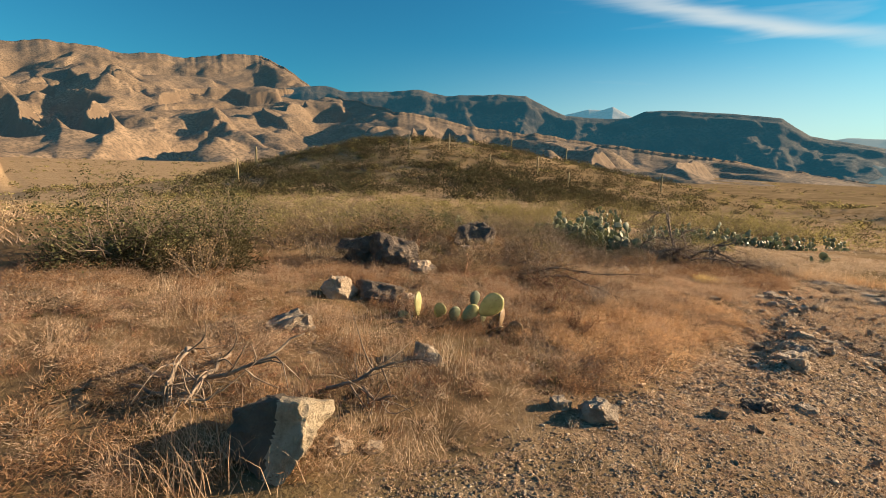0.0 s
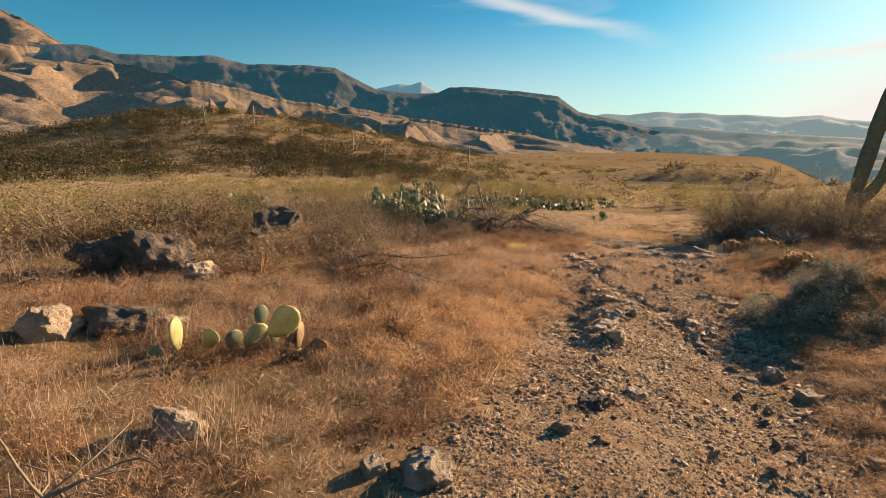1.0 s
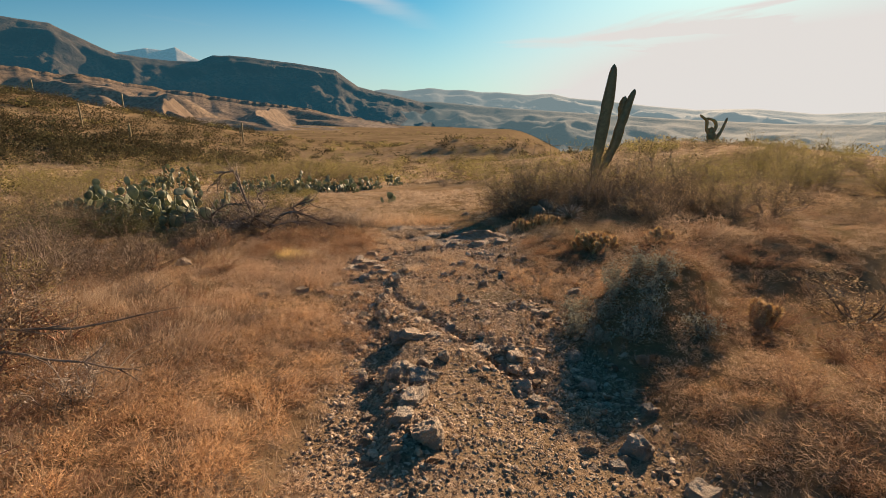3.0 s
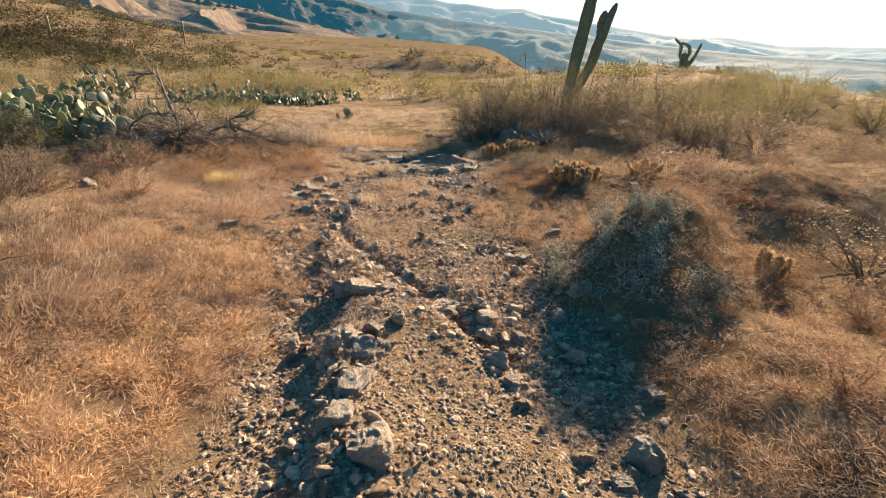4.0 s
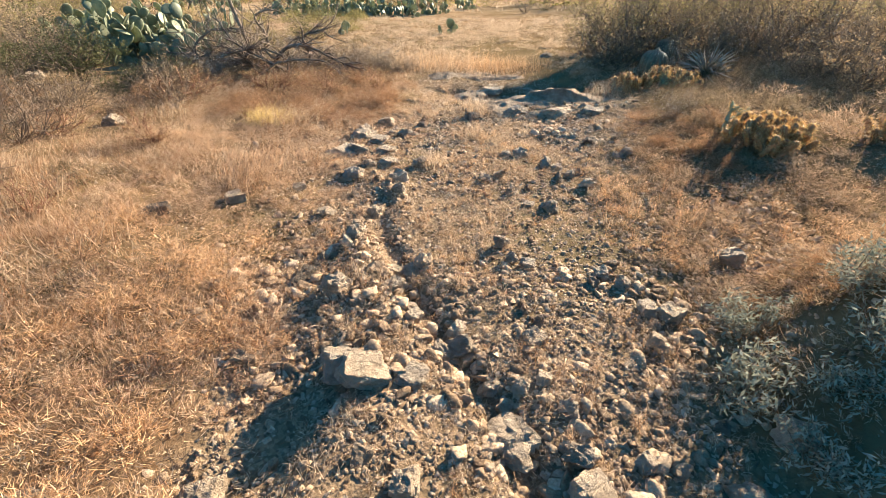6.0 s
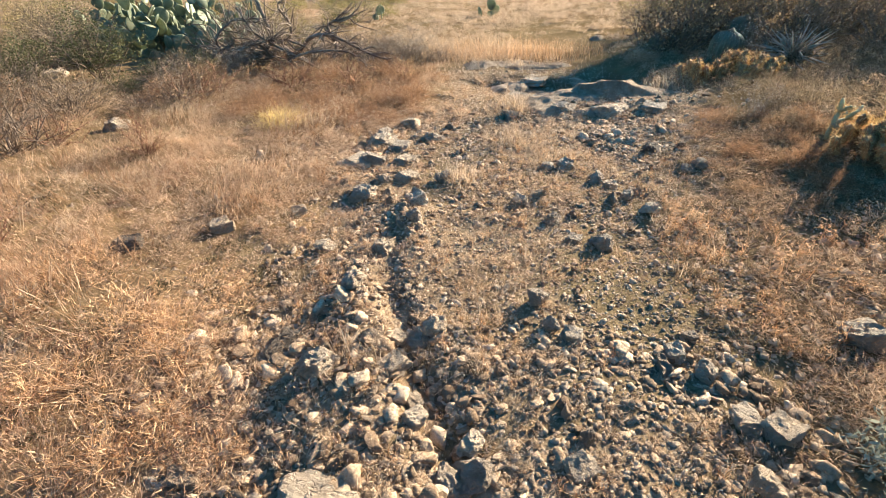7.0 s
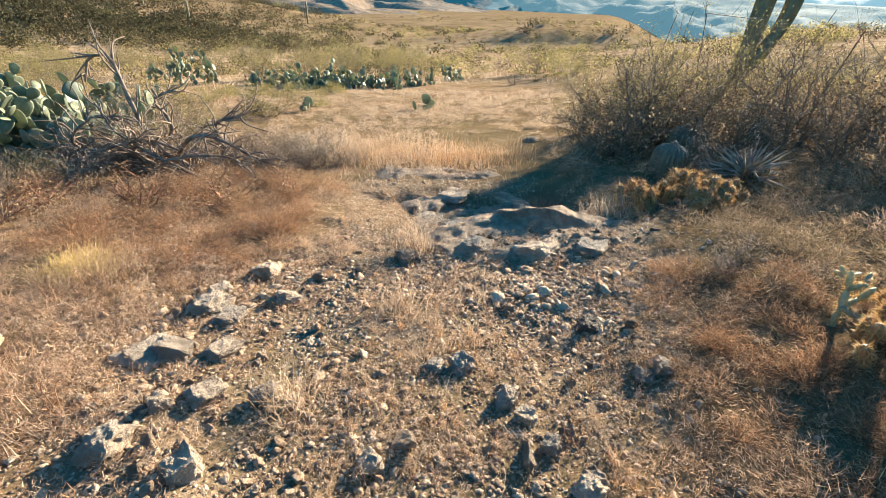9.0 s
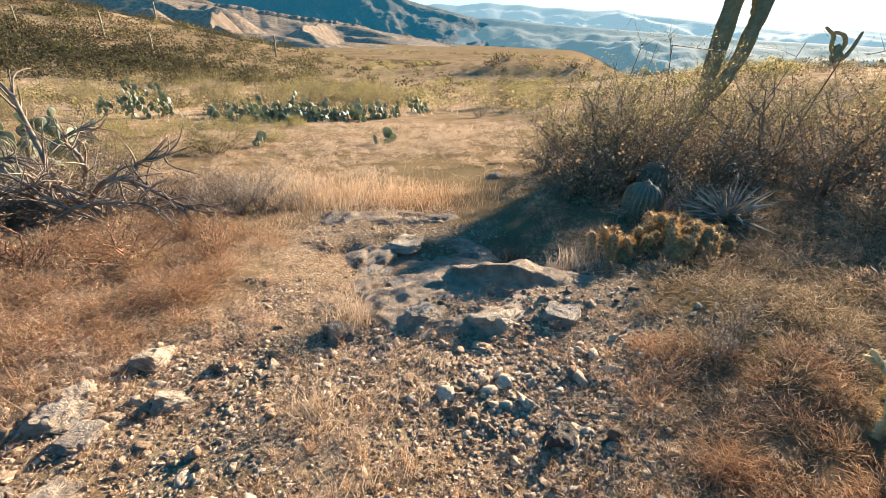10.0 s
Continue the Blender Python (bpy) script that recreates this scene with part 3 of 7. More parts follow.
# ---- plan of the track and the grass ----
EDGE_Y = (-4, -1.6, 0, 1.1, 2.4, 3.4, 4.3, 5.7, 7.1, 8.3, 8.9, 10.5, 12.3, 15)
EDGE_L = (-1.3, -1.1, -0.9, -0.65, -0.78, -0.9, -0.85, -1.1, -1.2, -1.7, -1.25, -1.25, -1.5, -1.2)
EDGE_R = (3.0, 2.4, 1.6, 1.3, 1.6, 1.6, 1.55, 1.4, 1.3, 1.5, 1.8, 1.9, 0.9, -0.4)


def track_mask(x, y):
    """1 on the stony track, 0 in the grass."""
    wob = 0.28 * fbm(np.asarray(x) * 1.7, np.asarray(y) * 1.7, 3)
    l, r = np.interp(y, EDGE_Y, EDGE_L), np.interp(y, EDGE_Y, EDGE_R)
    return smooth(-0.18, 0.22, np.minimum(x - l, r - x) + wob) * smooth(-6, -3, y) * (1 - smooth(11.2, 12.6, y))


# ---- ground: one sheet to the horizon ----
def axis(lo, hi, step, end, rate=1.085):
    near = np.arange(lo, hi + step / 2, step)
    out, d = [hi], step
    while out[-1] < end:
        d *= rate
        out.append(out[-1] + d)
    away = np.array(out[1:])
    return np.concatenate([(lo + hi) - away[::-1], near, away])


gx, gy = axis(-3.6, 4.0, 0.06, 4600, 1.12), axis(-3.0, 13.0, 0.065, 4600, 1.12)
GX, GY = np.meshgrid(gx, gy)
GZ = ground_z(GX, GY)
mask = track_mask(GX, GY)
nx, ny = len(gx), len(gy)
ij = (np.arange(ny - 1)[:, None] * nx + np.arange(nx - 1)[None]).ravel()
ground_me = mesh_of("ground", np.stack([GX, GY, GZ], -1).reshape(-1, 3), np.stack([ij, ij + 1, ij + nx + 1, ij + nx], -1))
ground_me.polygons.foreach_set("use_smooth", np.ones(len(ground_me.polygons), bool))
attr = ground_me.attributes.new("gravel", "FLOAT", "POINT")
attr.data.foreach_set("value", mask.astype(np.float32).ravel())
attr = ground_me.attributes.new("cover", "FLOAT", "POINT")
attr.data.foreach_set("value", (0.85 * smooth(14, 38, np.hypot(GX, GY - 4))).astype(np.float32).ravel())
attr = ground_me.attributes.new("plain", "FLOAT", "POINT")
attr.data.foreach_set("value", (0.8 * smooth(38, 110, np.hypot(GX, GY - 4)) * (1 - 0.7 * smooth(0.95, 1.3, -np.arctan2(GX, np.maximum(GY, 1))))).astype(np.float32).ravel())
ground_me.materials.append(M_GROUND)
ground = tagged(new("ground", ground_me), "dry tan desert soil with a stony track", "ground", kind="structure")


# ---- mountains ----
def mountain_range(label, material, skyline, near, crest, cliffs, spurs, seed, columns=420, rows=110, foot=-14.0):
    """A range seen from the plain: its skyline as azimuth and elevation in degrees, from its foot to its crest and over it."""
    sky = np.array(skyline, float)
    az = np.radians(np.linspace(sky[0, 0], sky[-1, 0], columns))[:, None]
    el = np.interp(np.degrees(az), sky[:, 0], sky[:, 1])
    s = np.linspace(0, 1.25, rows)[None, :]
    r = near + (crest - near) * s + 0 * az
    x, y = r * np.sin(az), r * np.cos(az)
    top = crest * np.tan(np.radians(el)) + 2 - foot
    top = top * (1 + 0.016 * fbm(np.degrees(az) * 0.9 + seed, 0 * az + seed, 4))
    warp = fbm(x / 420 + seed, y / 420, 4)
    u = np.clip(s + 0.16 * warp * np.sin(np.pi * np.clip(s, 0, 1)), 0, 1)
    slope = 0.62 * u ** 1.15 + 0.12 * smooth(0.14, 0.34, u) + 0.13 * smooth(0.44, 0.62, u) + 0.13 * smooth(0.82, 0.96, u)
    u2 = np.clip(u + 0.10 * fbm(x / 150 + seed, y / 150, 4, 0.55), 0, 1)
    stepped = 0.76 * np.clip(u2 / 0.76, 0, 1) ** 1.15 + 0.15 * smooth(0.74, 0.82, u2) + 0.09 * smooth(0.82, 1.0, u2)
    prof = (1 - cliffs) * slope + cliffs * stepped
    a = np.degrees(az)
    lower = np.clip(s / (1 - 0.27 * cliffs), 0, 1)
    body = np.sin(np.pi * lower ** 0.8) ** 0.9
    rib = 1 - 2 * np.abs(fbm(a / (2.2 + 1.8 * (1 - cliffs)) + seed + 1.1 * warp, s * 1.6 + seed, 3, 0.45))
    wide = near / 380 * (1 - cliffs) + cliffs
    ridged, amp, f = 0, 1.0, 1 / (190 * wide)
    for k in range(5):
        ridged = ridged + amp * (0.55 - np.abs(fbm(x * f + seed + 3 * k + 0.6 * warp, y * f + 0.6 * warp, 2)) ** 0.8)
        amp, f = amp * 0.48, f * 2.1
    # rounded hills with sharp gullies between them
    billow, amp, f = 0, 1.0, 1 / 300
    for k in range(4):
        billow = billow + amp * (np.abs(fbm(x * f + seed + 5 * k + 0.5 * warp, y * f - 0.5 * warp, 2)) ** 0.85 - 0.3)
        amp, f = amp * 0.5, f * 2.05
    rib_part = 0.42 * (rib - 0.6) + 0.62 * (ridged - 0.5)
    z = foot + top * prof + top * spurs * body * (cliffs * rib_part + (1 - cliffs) * (1.45 * billow + 0.22 * (ridged - 0.5) + 0.2 * (rib - 0.6)))
    # broken outcrops along the benches
    z = z + top * 0.05 * body * smooth(0.05, 0.3, fbm(x / 110 + 4, y / 110, 3)) * (0.4 + fbm(x / 22, y / 22, 3))
    lid = r * np.tan(np.radians(el)) + 2
    over = z - (lid - 0.05 * top)
    z = np.where(over > 0, lid - 0.05 * top + 0.05 * top * np.tanh(over / (0.05 * top)), z)
    z = np.where(s > 1, foot + top * (1 - 1.6 * (s - 1)), z)
    i = (np.arange(columns - 1)[:, None] * rows + np.arange(rows - 1)[None]).ravel()
    me = mesh_of("backdrop", np.stack([x, y, z + 0 * x], -1).reshape(-1, 3), np.stack([i, i + rows, i + rows + 1, i + 1], -1))
    me.materials.append(material)
    me.polygons.foreach_set("use_smooth", np.ones(len(me.polygons), bool))
    return tagged(new("backdrop", me), label, "mountain", kind="structure")


def hill_country(label, material, skyline, near, crest, seed, columns=640, rows=260):
    """Open foothills that climb in benches to a mountain: its skyline as azimuth and elevation in degrees."""
    sky = np.array(skyline, float)
    a = np.linspace(sky[0, 0], sky[-1, 0], columns)[:, None]
    az = np.radians(a)
    s = np.linspace(0, 1.2, rows)[None, :] ** 1.15
    el = np.interp(a, sky[:, 0], sky[:, 1]) + 0.42 * fbm(a * 0.45 + seed, 0 * a + seed, 5, 0.6) * smooth(0.8, 1.0, s)
    near, crest = np.interp(a, *near), np.interp(a, *crest)
    r = near + (crest - near) * s
    x, y = r * np.sin(az), r * np.cos(az)
    warp = fbm(x / 330 + seed, y / 330, 3)
    u = np.clip(s + 0.10 * warp * np.sin(np.pi * np.clip(s, 0, 1)), 0, 1)
    climb = np.interp(u, (0, 0.08, 0.2, 0.34, 0.5, 0.62, 0.72, 0.82, 0.92, 1), (-0.10, 0.03, 0.22, 0.36, 0.48, 0.60, 0.66, 0.78, 0.93, 1))
    z = r * np.tan(np.radians(el * climb)) + 2
    inner = np.sin(np.pi * np.clip(s, 0, 1) ** 0.75) ** 0.8
    # rounded hills in front, spurs that run down towards the plain behind them
    arc = az * 1500
    hills = np.abs(fbm(x / 210 + seed + 0.5 * warp, y / 210 - 0.4 * warp, 2)) ** 0.8 - 0.25
    hills = hills + 0.35 * (np.abs(fbm(x / 90 + 3, y / 90 + 0.5 * warp, 2)) ** 0.8 - 0.25)
    spur = 1 - 2 * np.abs(fbm(arc / 210 + seed + 0.8 * warp, r / 620 + seed, 2, 0.4)) ** 0.9
    fine = 1 - 2 * np.abs(fbm(x / 170 + seed + 0.7 * warp, y / 170 - 0.7 * warp, 4, 0.5)) ** 0.9
    rugged = 0.25 + smooth(-0.1, 0.4, fbm(x / 260 + 7, y / 260 + seed, 3)) + 0.5 * smooth(-56, -46, a)
    calm = 1 - 0.6 * smooth(-40, -10, a)
    z = z + calm * inner * (75 * hills * gauss(s, 0, 0.2, 0, 0.2, 1) + (38 + 95 * s) * rugged * (spur - 0.62) + (14 + 44 * s) * rugged * (fine - 0.55))
    # broken cliff bands that face away from the sun
    band = fbm(x / 260 + 2.7, y / 260 + seed, 3)
    z = z + inner * (34 * smooth(0.02, 0.08, band) + 16 * smooth(-0.24, -0.16, band)) * (0.35 + 1.1 * smooth(0.2, 0.7, s)) * smooth(-0.2, 0.35, fbm(x / 300 - 4, y / 300, 2))
    z = z + inner * 2.5 * fbm(x / 30, y / 30, 4, 0.55)
    z = z - 40 * (1 - smooth(0, 0.12, s))
    lid = r * np.tan(np.radians(el * (0.94 + 0.06 * smooth(0.85, 1, s)))) + 2
    z = np.where(s > 1, r * np.tan(np.radians(el)) + 2 - 1500 * (s - 1), lid - 14 * np.logaddexp(0, (lid - z) / 14))
    i = (np.arange(columns - 1)[:, None] * rows + np.arange(rows - 1)[None]).ravel()
    me = mesh_of("backdrop", np.stack([x, y, z + 0 * x], -1).reshape(-1, 3), np.stack([i, i + rows, i + rows + 1, i + 1], -1))
    me.materials.append(material)
    me.polygons.foreach_set("use_smooth", np.ones(len(me.polygons), bool))
    return tagged(new("backdrop", me), label, "mountain", kind="structure")


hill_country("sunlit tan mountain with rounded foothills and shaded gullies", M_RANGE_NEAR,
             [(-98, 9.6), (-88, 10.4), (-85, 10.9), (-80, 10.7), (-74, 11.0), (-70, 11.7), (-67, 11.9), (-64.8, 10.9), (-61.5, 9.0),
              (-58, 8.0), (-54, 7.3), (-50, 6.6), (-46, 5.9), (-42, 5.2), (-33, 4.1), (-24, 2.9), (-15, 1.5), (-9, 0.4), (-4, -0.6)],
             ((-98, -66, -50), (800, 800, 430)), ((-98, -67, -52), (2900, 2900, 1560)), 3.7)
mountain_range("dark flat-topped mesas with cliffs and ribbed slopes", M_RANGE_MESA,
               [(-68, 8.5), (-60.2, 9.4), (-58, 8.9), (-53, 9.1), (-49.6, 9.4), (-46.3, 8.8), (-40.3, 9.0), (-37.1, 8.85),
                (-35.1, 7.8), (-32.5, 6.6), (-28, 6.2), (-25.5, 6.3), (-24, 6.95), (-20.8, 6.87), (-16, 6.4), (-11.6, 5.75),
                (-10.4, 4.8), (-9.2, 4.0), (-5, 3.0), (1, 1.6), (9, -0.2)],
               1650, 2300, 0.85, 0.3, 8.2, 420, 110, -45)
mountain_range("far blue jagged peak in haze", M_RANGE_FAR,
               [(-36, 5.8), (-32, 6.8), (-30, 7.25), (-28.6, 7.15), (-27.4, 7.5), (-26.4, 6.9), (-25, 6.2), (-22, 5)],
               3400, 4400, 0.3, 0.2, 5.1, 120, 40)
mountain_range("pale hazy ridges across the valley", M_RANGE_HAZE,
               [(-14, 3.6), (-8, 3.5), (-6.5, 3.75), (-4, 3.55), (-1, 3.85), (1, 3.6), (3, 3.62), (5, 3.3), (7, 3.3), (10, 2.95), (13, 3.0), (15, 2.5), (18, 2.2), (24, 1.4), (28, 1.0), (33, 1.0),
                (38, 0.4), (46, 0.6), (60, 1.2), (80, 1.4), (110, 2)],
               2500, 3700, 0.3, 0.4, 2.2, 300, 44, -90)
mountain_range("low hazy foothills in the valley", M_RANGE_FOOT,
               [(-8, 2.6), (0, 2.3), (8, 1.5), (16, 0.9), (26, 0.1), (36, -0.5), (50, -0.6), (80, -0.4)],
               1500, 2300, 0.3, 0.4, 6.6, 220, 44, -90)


# ---- stones ----
def seat(x, y, sink=0.0):
    return float(ground_z(x, y)) - sink


ROCKS = [rock_mesh("rock", 20 + k, M_ROCK, 4, 16, 0.2, k % 2) for k in range(4)]
ROCKS_DARK = [rock_mesh("rock", 40 + k, M_ROCK_DARK, 4, 15, 0.2, k % 2) for k in range(3)]


def rock(x, y, size, turn, label, dark=False, sink=0.4, tilt=(0, 0), pick=0):
    me = (ROCKS_DARK if dark else ROCKS)[pick % (3 if dark else 4)]
    ob = tagged(new("rock", me), label, "rock", "rocks beside the track")
    sx, sy, sz = size
    ob.matrix_basis = Matrix.LocRotScale((x, y, seat(x, y) + sz * (0.5 - sink)),
                                         Euler((radians(tilt[0]), radians(tilt[1]), radians(turn))), (sx, sy, sz))
    return ob


block = rock(-1.74, -1.66, (0.64, 0.6, 0.47), 14, "large block in dry grass with sun and shade painted on its faces", sink=0.2, tilt=(3, -7), pick=3)
block.data = rock_mesh("rock", 27, M_BLOCK_SHADE, 5, 12, 0.14, 1)
block.data.materials.append(M_BLOCK_SUN)
# the side towards the sun gets the lit tone, the rest the shaded one
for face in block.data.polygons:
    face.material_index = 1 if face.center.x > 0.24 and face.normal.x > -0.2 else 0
rock(-1.42, -1.2, (0.14, 0.12, 0.11), 10, "small pale rounded stone in the grass", pick=0)
rock(-1.5, -1.38, (0.16, 0.13, 0.15), 70, "small upright tan stone beside the large block", pick=2)
rock(-0.74, 0.30, (0.36, 0.28, 0.24), 40, "grey angular rock at the edge of the gravel", pick=1)
rock(-1.0, 0.2, (0.2, 0.16, 0.15), 55, "tan angular stone at the edge of the grass", pick=3)
rock(-2.2, -0.1, (0.34, 0.26, 0.26), 15, "tan rock in dry grass with a shaded face", pick=2)
rock(-6.35, 2.0, (0.85, 0.65, 0.75), 25, "dark varnished boulder among dry shrubs", True, 0.25, pick=1)
rock(-5.7, 2.3, (1.0, 0.7, 0.84), 60, "dark varnished boulder with a flat top", True, 0.25, (0, 8), pick=0)
rock(-5.15, 2.5, (0.55, 0.45, 0.4), 10, "pale-edged boulder leaning against a darker one", pick=1)
rock(-6.3, 5.15, (0.95, 0.75, 0.8), 70, "dark boulder behind tangled branches", True, 0.2, pick=2)
rock(-6.0, 4.7, (0.9, 0.65, 0.45), 30, "grey flat boulder in front of a taller one", pick=3)
rock(-6.9, 4.5, (0.45, 0.4, 0.35), 0, "low grey boulder in dry brush", pick=2)
rock(-4.4, 0.4, (0.56, 0.42, 0.5), 45, "pale rock with a bright sunlit edge", pick=1, tilt=(0, 20))
rock(-4.05, 0.75, (0.75, 0.52, 0.42), 35, "low dark boulder in dry grass", True, pick=0)
rock(-3.75, 1.0, (0.3, 0.25, 0.16), 80, "flat tan stone in dry grass", pick=2)
rock(-3.5, -0.7, (0.6, 0.42, 0.36), 65, "reddish tan boulder overgrown by grass", pick=3, tilt=(0, -15))
rock(-0.05, 1.55, (0.24, 0.2, 0.14), 30, "dark stone on the gravel bank", True, pick=1)
rock(-0.02, 3.15, (0.29, 0.24, 0.17), 75, "grey stone on the crest of the bank", pick=2)
rock(0.23, 1.95, (0.22, 0.16, 0.12), 120, "pale stone on the gravel bank", pick=0)
rock(1.33, 3.23, (0.26, 0.22, 0.2), 50, "pale rounded stone beside the gravel bank", pick=1)
rock(1.62, 3.68, (0.16, 0.13, 0.12), 10, "small grey stone in the shade", pick=3)
rock(1.35, 4.7, (0.2, 0.17, 0.14), 10, "rounded grey stone in the shade of the bank", pick=1)
rock(1.6, 4.95, (0.17, 0.16, 0.14), 60, "rounded grey stone in the shade of the bank", pick=0)
rock(1.3, 4.1, (0.2, 0.15, 0.13), 100, "long grey stone in the shade of the bank", pick=2)
rock(1.5, 2.75, (0.24, 0.18, 0.16), 30, "long tan stone at the foot of the mound", pick=3)
rock(1.15, 3.05, (0.16, 0.1, 0.07), 160, "small flat stone at the foot of the mound", pick=0)
rock(0.74, 4.06, (0.24, 0.15, 0.14), 130, "long tan stone on the gravel", pick=2)
rock(0.78, 3.83, (0.15, 0.14, 0.12), 20, "rounded tan stone on the gravel", pick=0)
rock(-0.16, 3.72, (0.36, 0.22, 0.17), 70, "tan slab jutting from the washed-out bank", pick=3, tilt=(-12, 0))
rock(-0.3, 4.2, (0.33, 0.23, 0.17), 55, "grey slab jutting from the washed-out bank", pick=1, tilt=(-14, 0))
rock(-0.22, 3.4, (0.26, 0.16, 0.13), 60, "tan slab at the foot of the bank", pick=0)
rock(1.83, 4.31, (0.17, 0.14, 0.12), 33, "rounded grey stone in the shade", pick=2)
rock(-1.33, 4.22, (0.16, 0.13, 0.11), 0, "small pale stone in the grass", pick=0)
rock(-0.62, 5.66, (0.23, 0.17, 0.19), 20, "tan block on the lip of the bank", pick=1, tilt=(10, 15))
rock(-0.88, 5.78, (0.22, 0.13, 0.12), 80, "dark topped stone on the lip of the bank", True, pick=2)
rock(-0.36, 5.05, (0.36, 0.24, 0.17), 12, "broad grey slab sunk in the bank", pick=2, tilt=(-8, 6))
rock(-0.02, 5.0, (0.22, 0.16, 0.1), 44, "low grey slab in the gravel", pick=0)
rock(0.68, 7.0, (0.19, 0.13, 0.17), 15, "brown upright stone casting a shadow on the gravel", pick=1, tilt=(0, 25))
rock(0.5, 7.03, (0.14, 0.11, 0.08), 70, "pale flat stone on the gravel", pick=3)
rock(-1.85, 6.68, (0.22, 0.17, 0.17), 40, "pale angular stone at the edge of the grass", pick=3)
rock(-2.25, 6.3, (0.22, 0.2, 0.14), 10, "low grey stone in the grass", True, pick=1)
rock(-0.56, 7.0, (0.16, 0.12, 0.11), 100, "blue-grey stone over the washed-out rut", pick=2)
rock(-0.68, 6.7, (0.2, 0.14, 0.17), 70, "grey slab at the head of the rut", pick=3, tilt=(-15, 10))
rock(-0.7, 6.25, (0.22, 0.14, 0.14), 82, "grey slab along the rut", pick=1, tilt=(-10, 10))
rock(-1.4, 8.72, (0.22, 0.19, 0.18), 25, "grey stone at the edge of the grass", pick=0)
rock(-1.02, 7.62, (0.13, 0.11, 0.1), 25, "pale stone in the washed-out rut", pick=2)
rock(-1.15, 8.45, (0.3, 0.22, 0.1), 60, "flat pale stone slab in the rut", pick=0)
rock(0.36, 7.25, (0.13, 0.11, 0.12), 0, "pale upright stone on the gravel", pick=1)
rock(1.16, 8.67, (0.2, 0.16, 0.12), 60, "dark stone among the gravel", True, pick=0)
rock(1.47, 8.27, (0.16, 0.15, 0.12), 15, "grey block on the gravel", pick=1)
rock(1.3, 5.75, (0.2, 0.15, 0.13), 40, "tan stone beside orange herbs", pick=3)
rock(1.8, 6.3, (0.24, 0.2, 0.15), 70, "grey boulder at the edge of the brush", pick=2)
rock(-0.22, 9.55, (0.26, 0.2, 0.12), 30, "flat pale stone below a grass tuft", pick=2)
rock(-4.4, 8.4, (0.34, 0.26, 0.26), 40, "tan pointed stone in dry grass", pick=1)
rock(-7.9, 10.6, (0.5, 0.4, 0.3), 10, "pale boulder beside green shrubs", pick=0)
rock(0.9, 15.2, (0.4, 0.28, 0.2), 10, "low tan stone in the meadow", sink=0.45, pick=1)

for k, (x, y, size, turn) in enumerate(((-1.38, 8.0, (0.42, 0.3, 0.12), 50), (-1.36, 8.6, (0.36, 0.26, 0.14), 20), (-1.22, 9.1, (0.3, 0.24, 0.13), 80), (-0.98, 8.15, (0.3, 0.2, 0.12), 65),
                                        (-0.86, 7.75, (0.26, 0.2, 0.13), 30), (-1.12, 7.4, (0.3, 0.24, 0.14), 100), (-0.9, 8.75, (0.24, 0.2, 0.1), 10), (-0.66, 7.3, (0.24, 0.17, 0.16), 140))):
    rock(x, y, size, turn, "pale broken slab of bedrock in the washed-out rut", pick=k, tilt=(8 - 3 * k, 6))
for k, (x, y, size, turn) in enumerate(((0.35, 9.8, (0.4, 0.3, 0.15), 15), (0.85, 9.72, (0.5, 0.32, 0.16), 35), (1.3, 9.85, (0.36, 0.3, 0.15), 70), (0.1, 10.3, (0.34, 0.28, 0.18), 100),
                                        (-0.3, 10.9, (0.5, 0.34, 0.16), 25), (0.3, 10.9, (0.44, 0.3, 0.14), 60), (0.9, 10.8, (0.5, 0.34, 0.16), 10), (-0.1, 11.5, (0.6, 0.4, 0.15), 45))):
    rock(x, y, size, turn, "broken grey bedrock lump in the shaded ledge", pick=k + 1, sink=0.52)

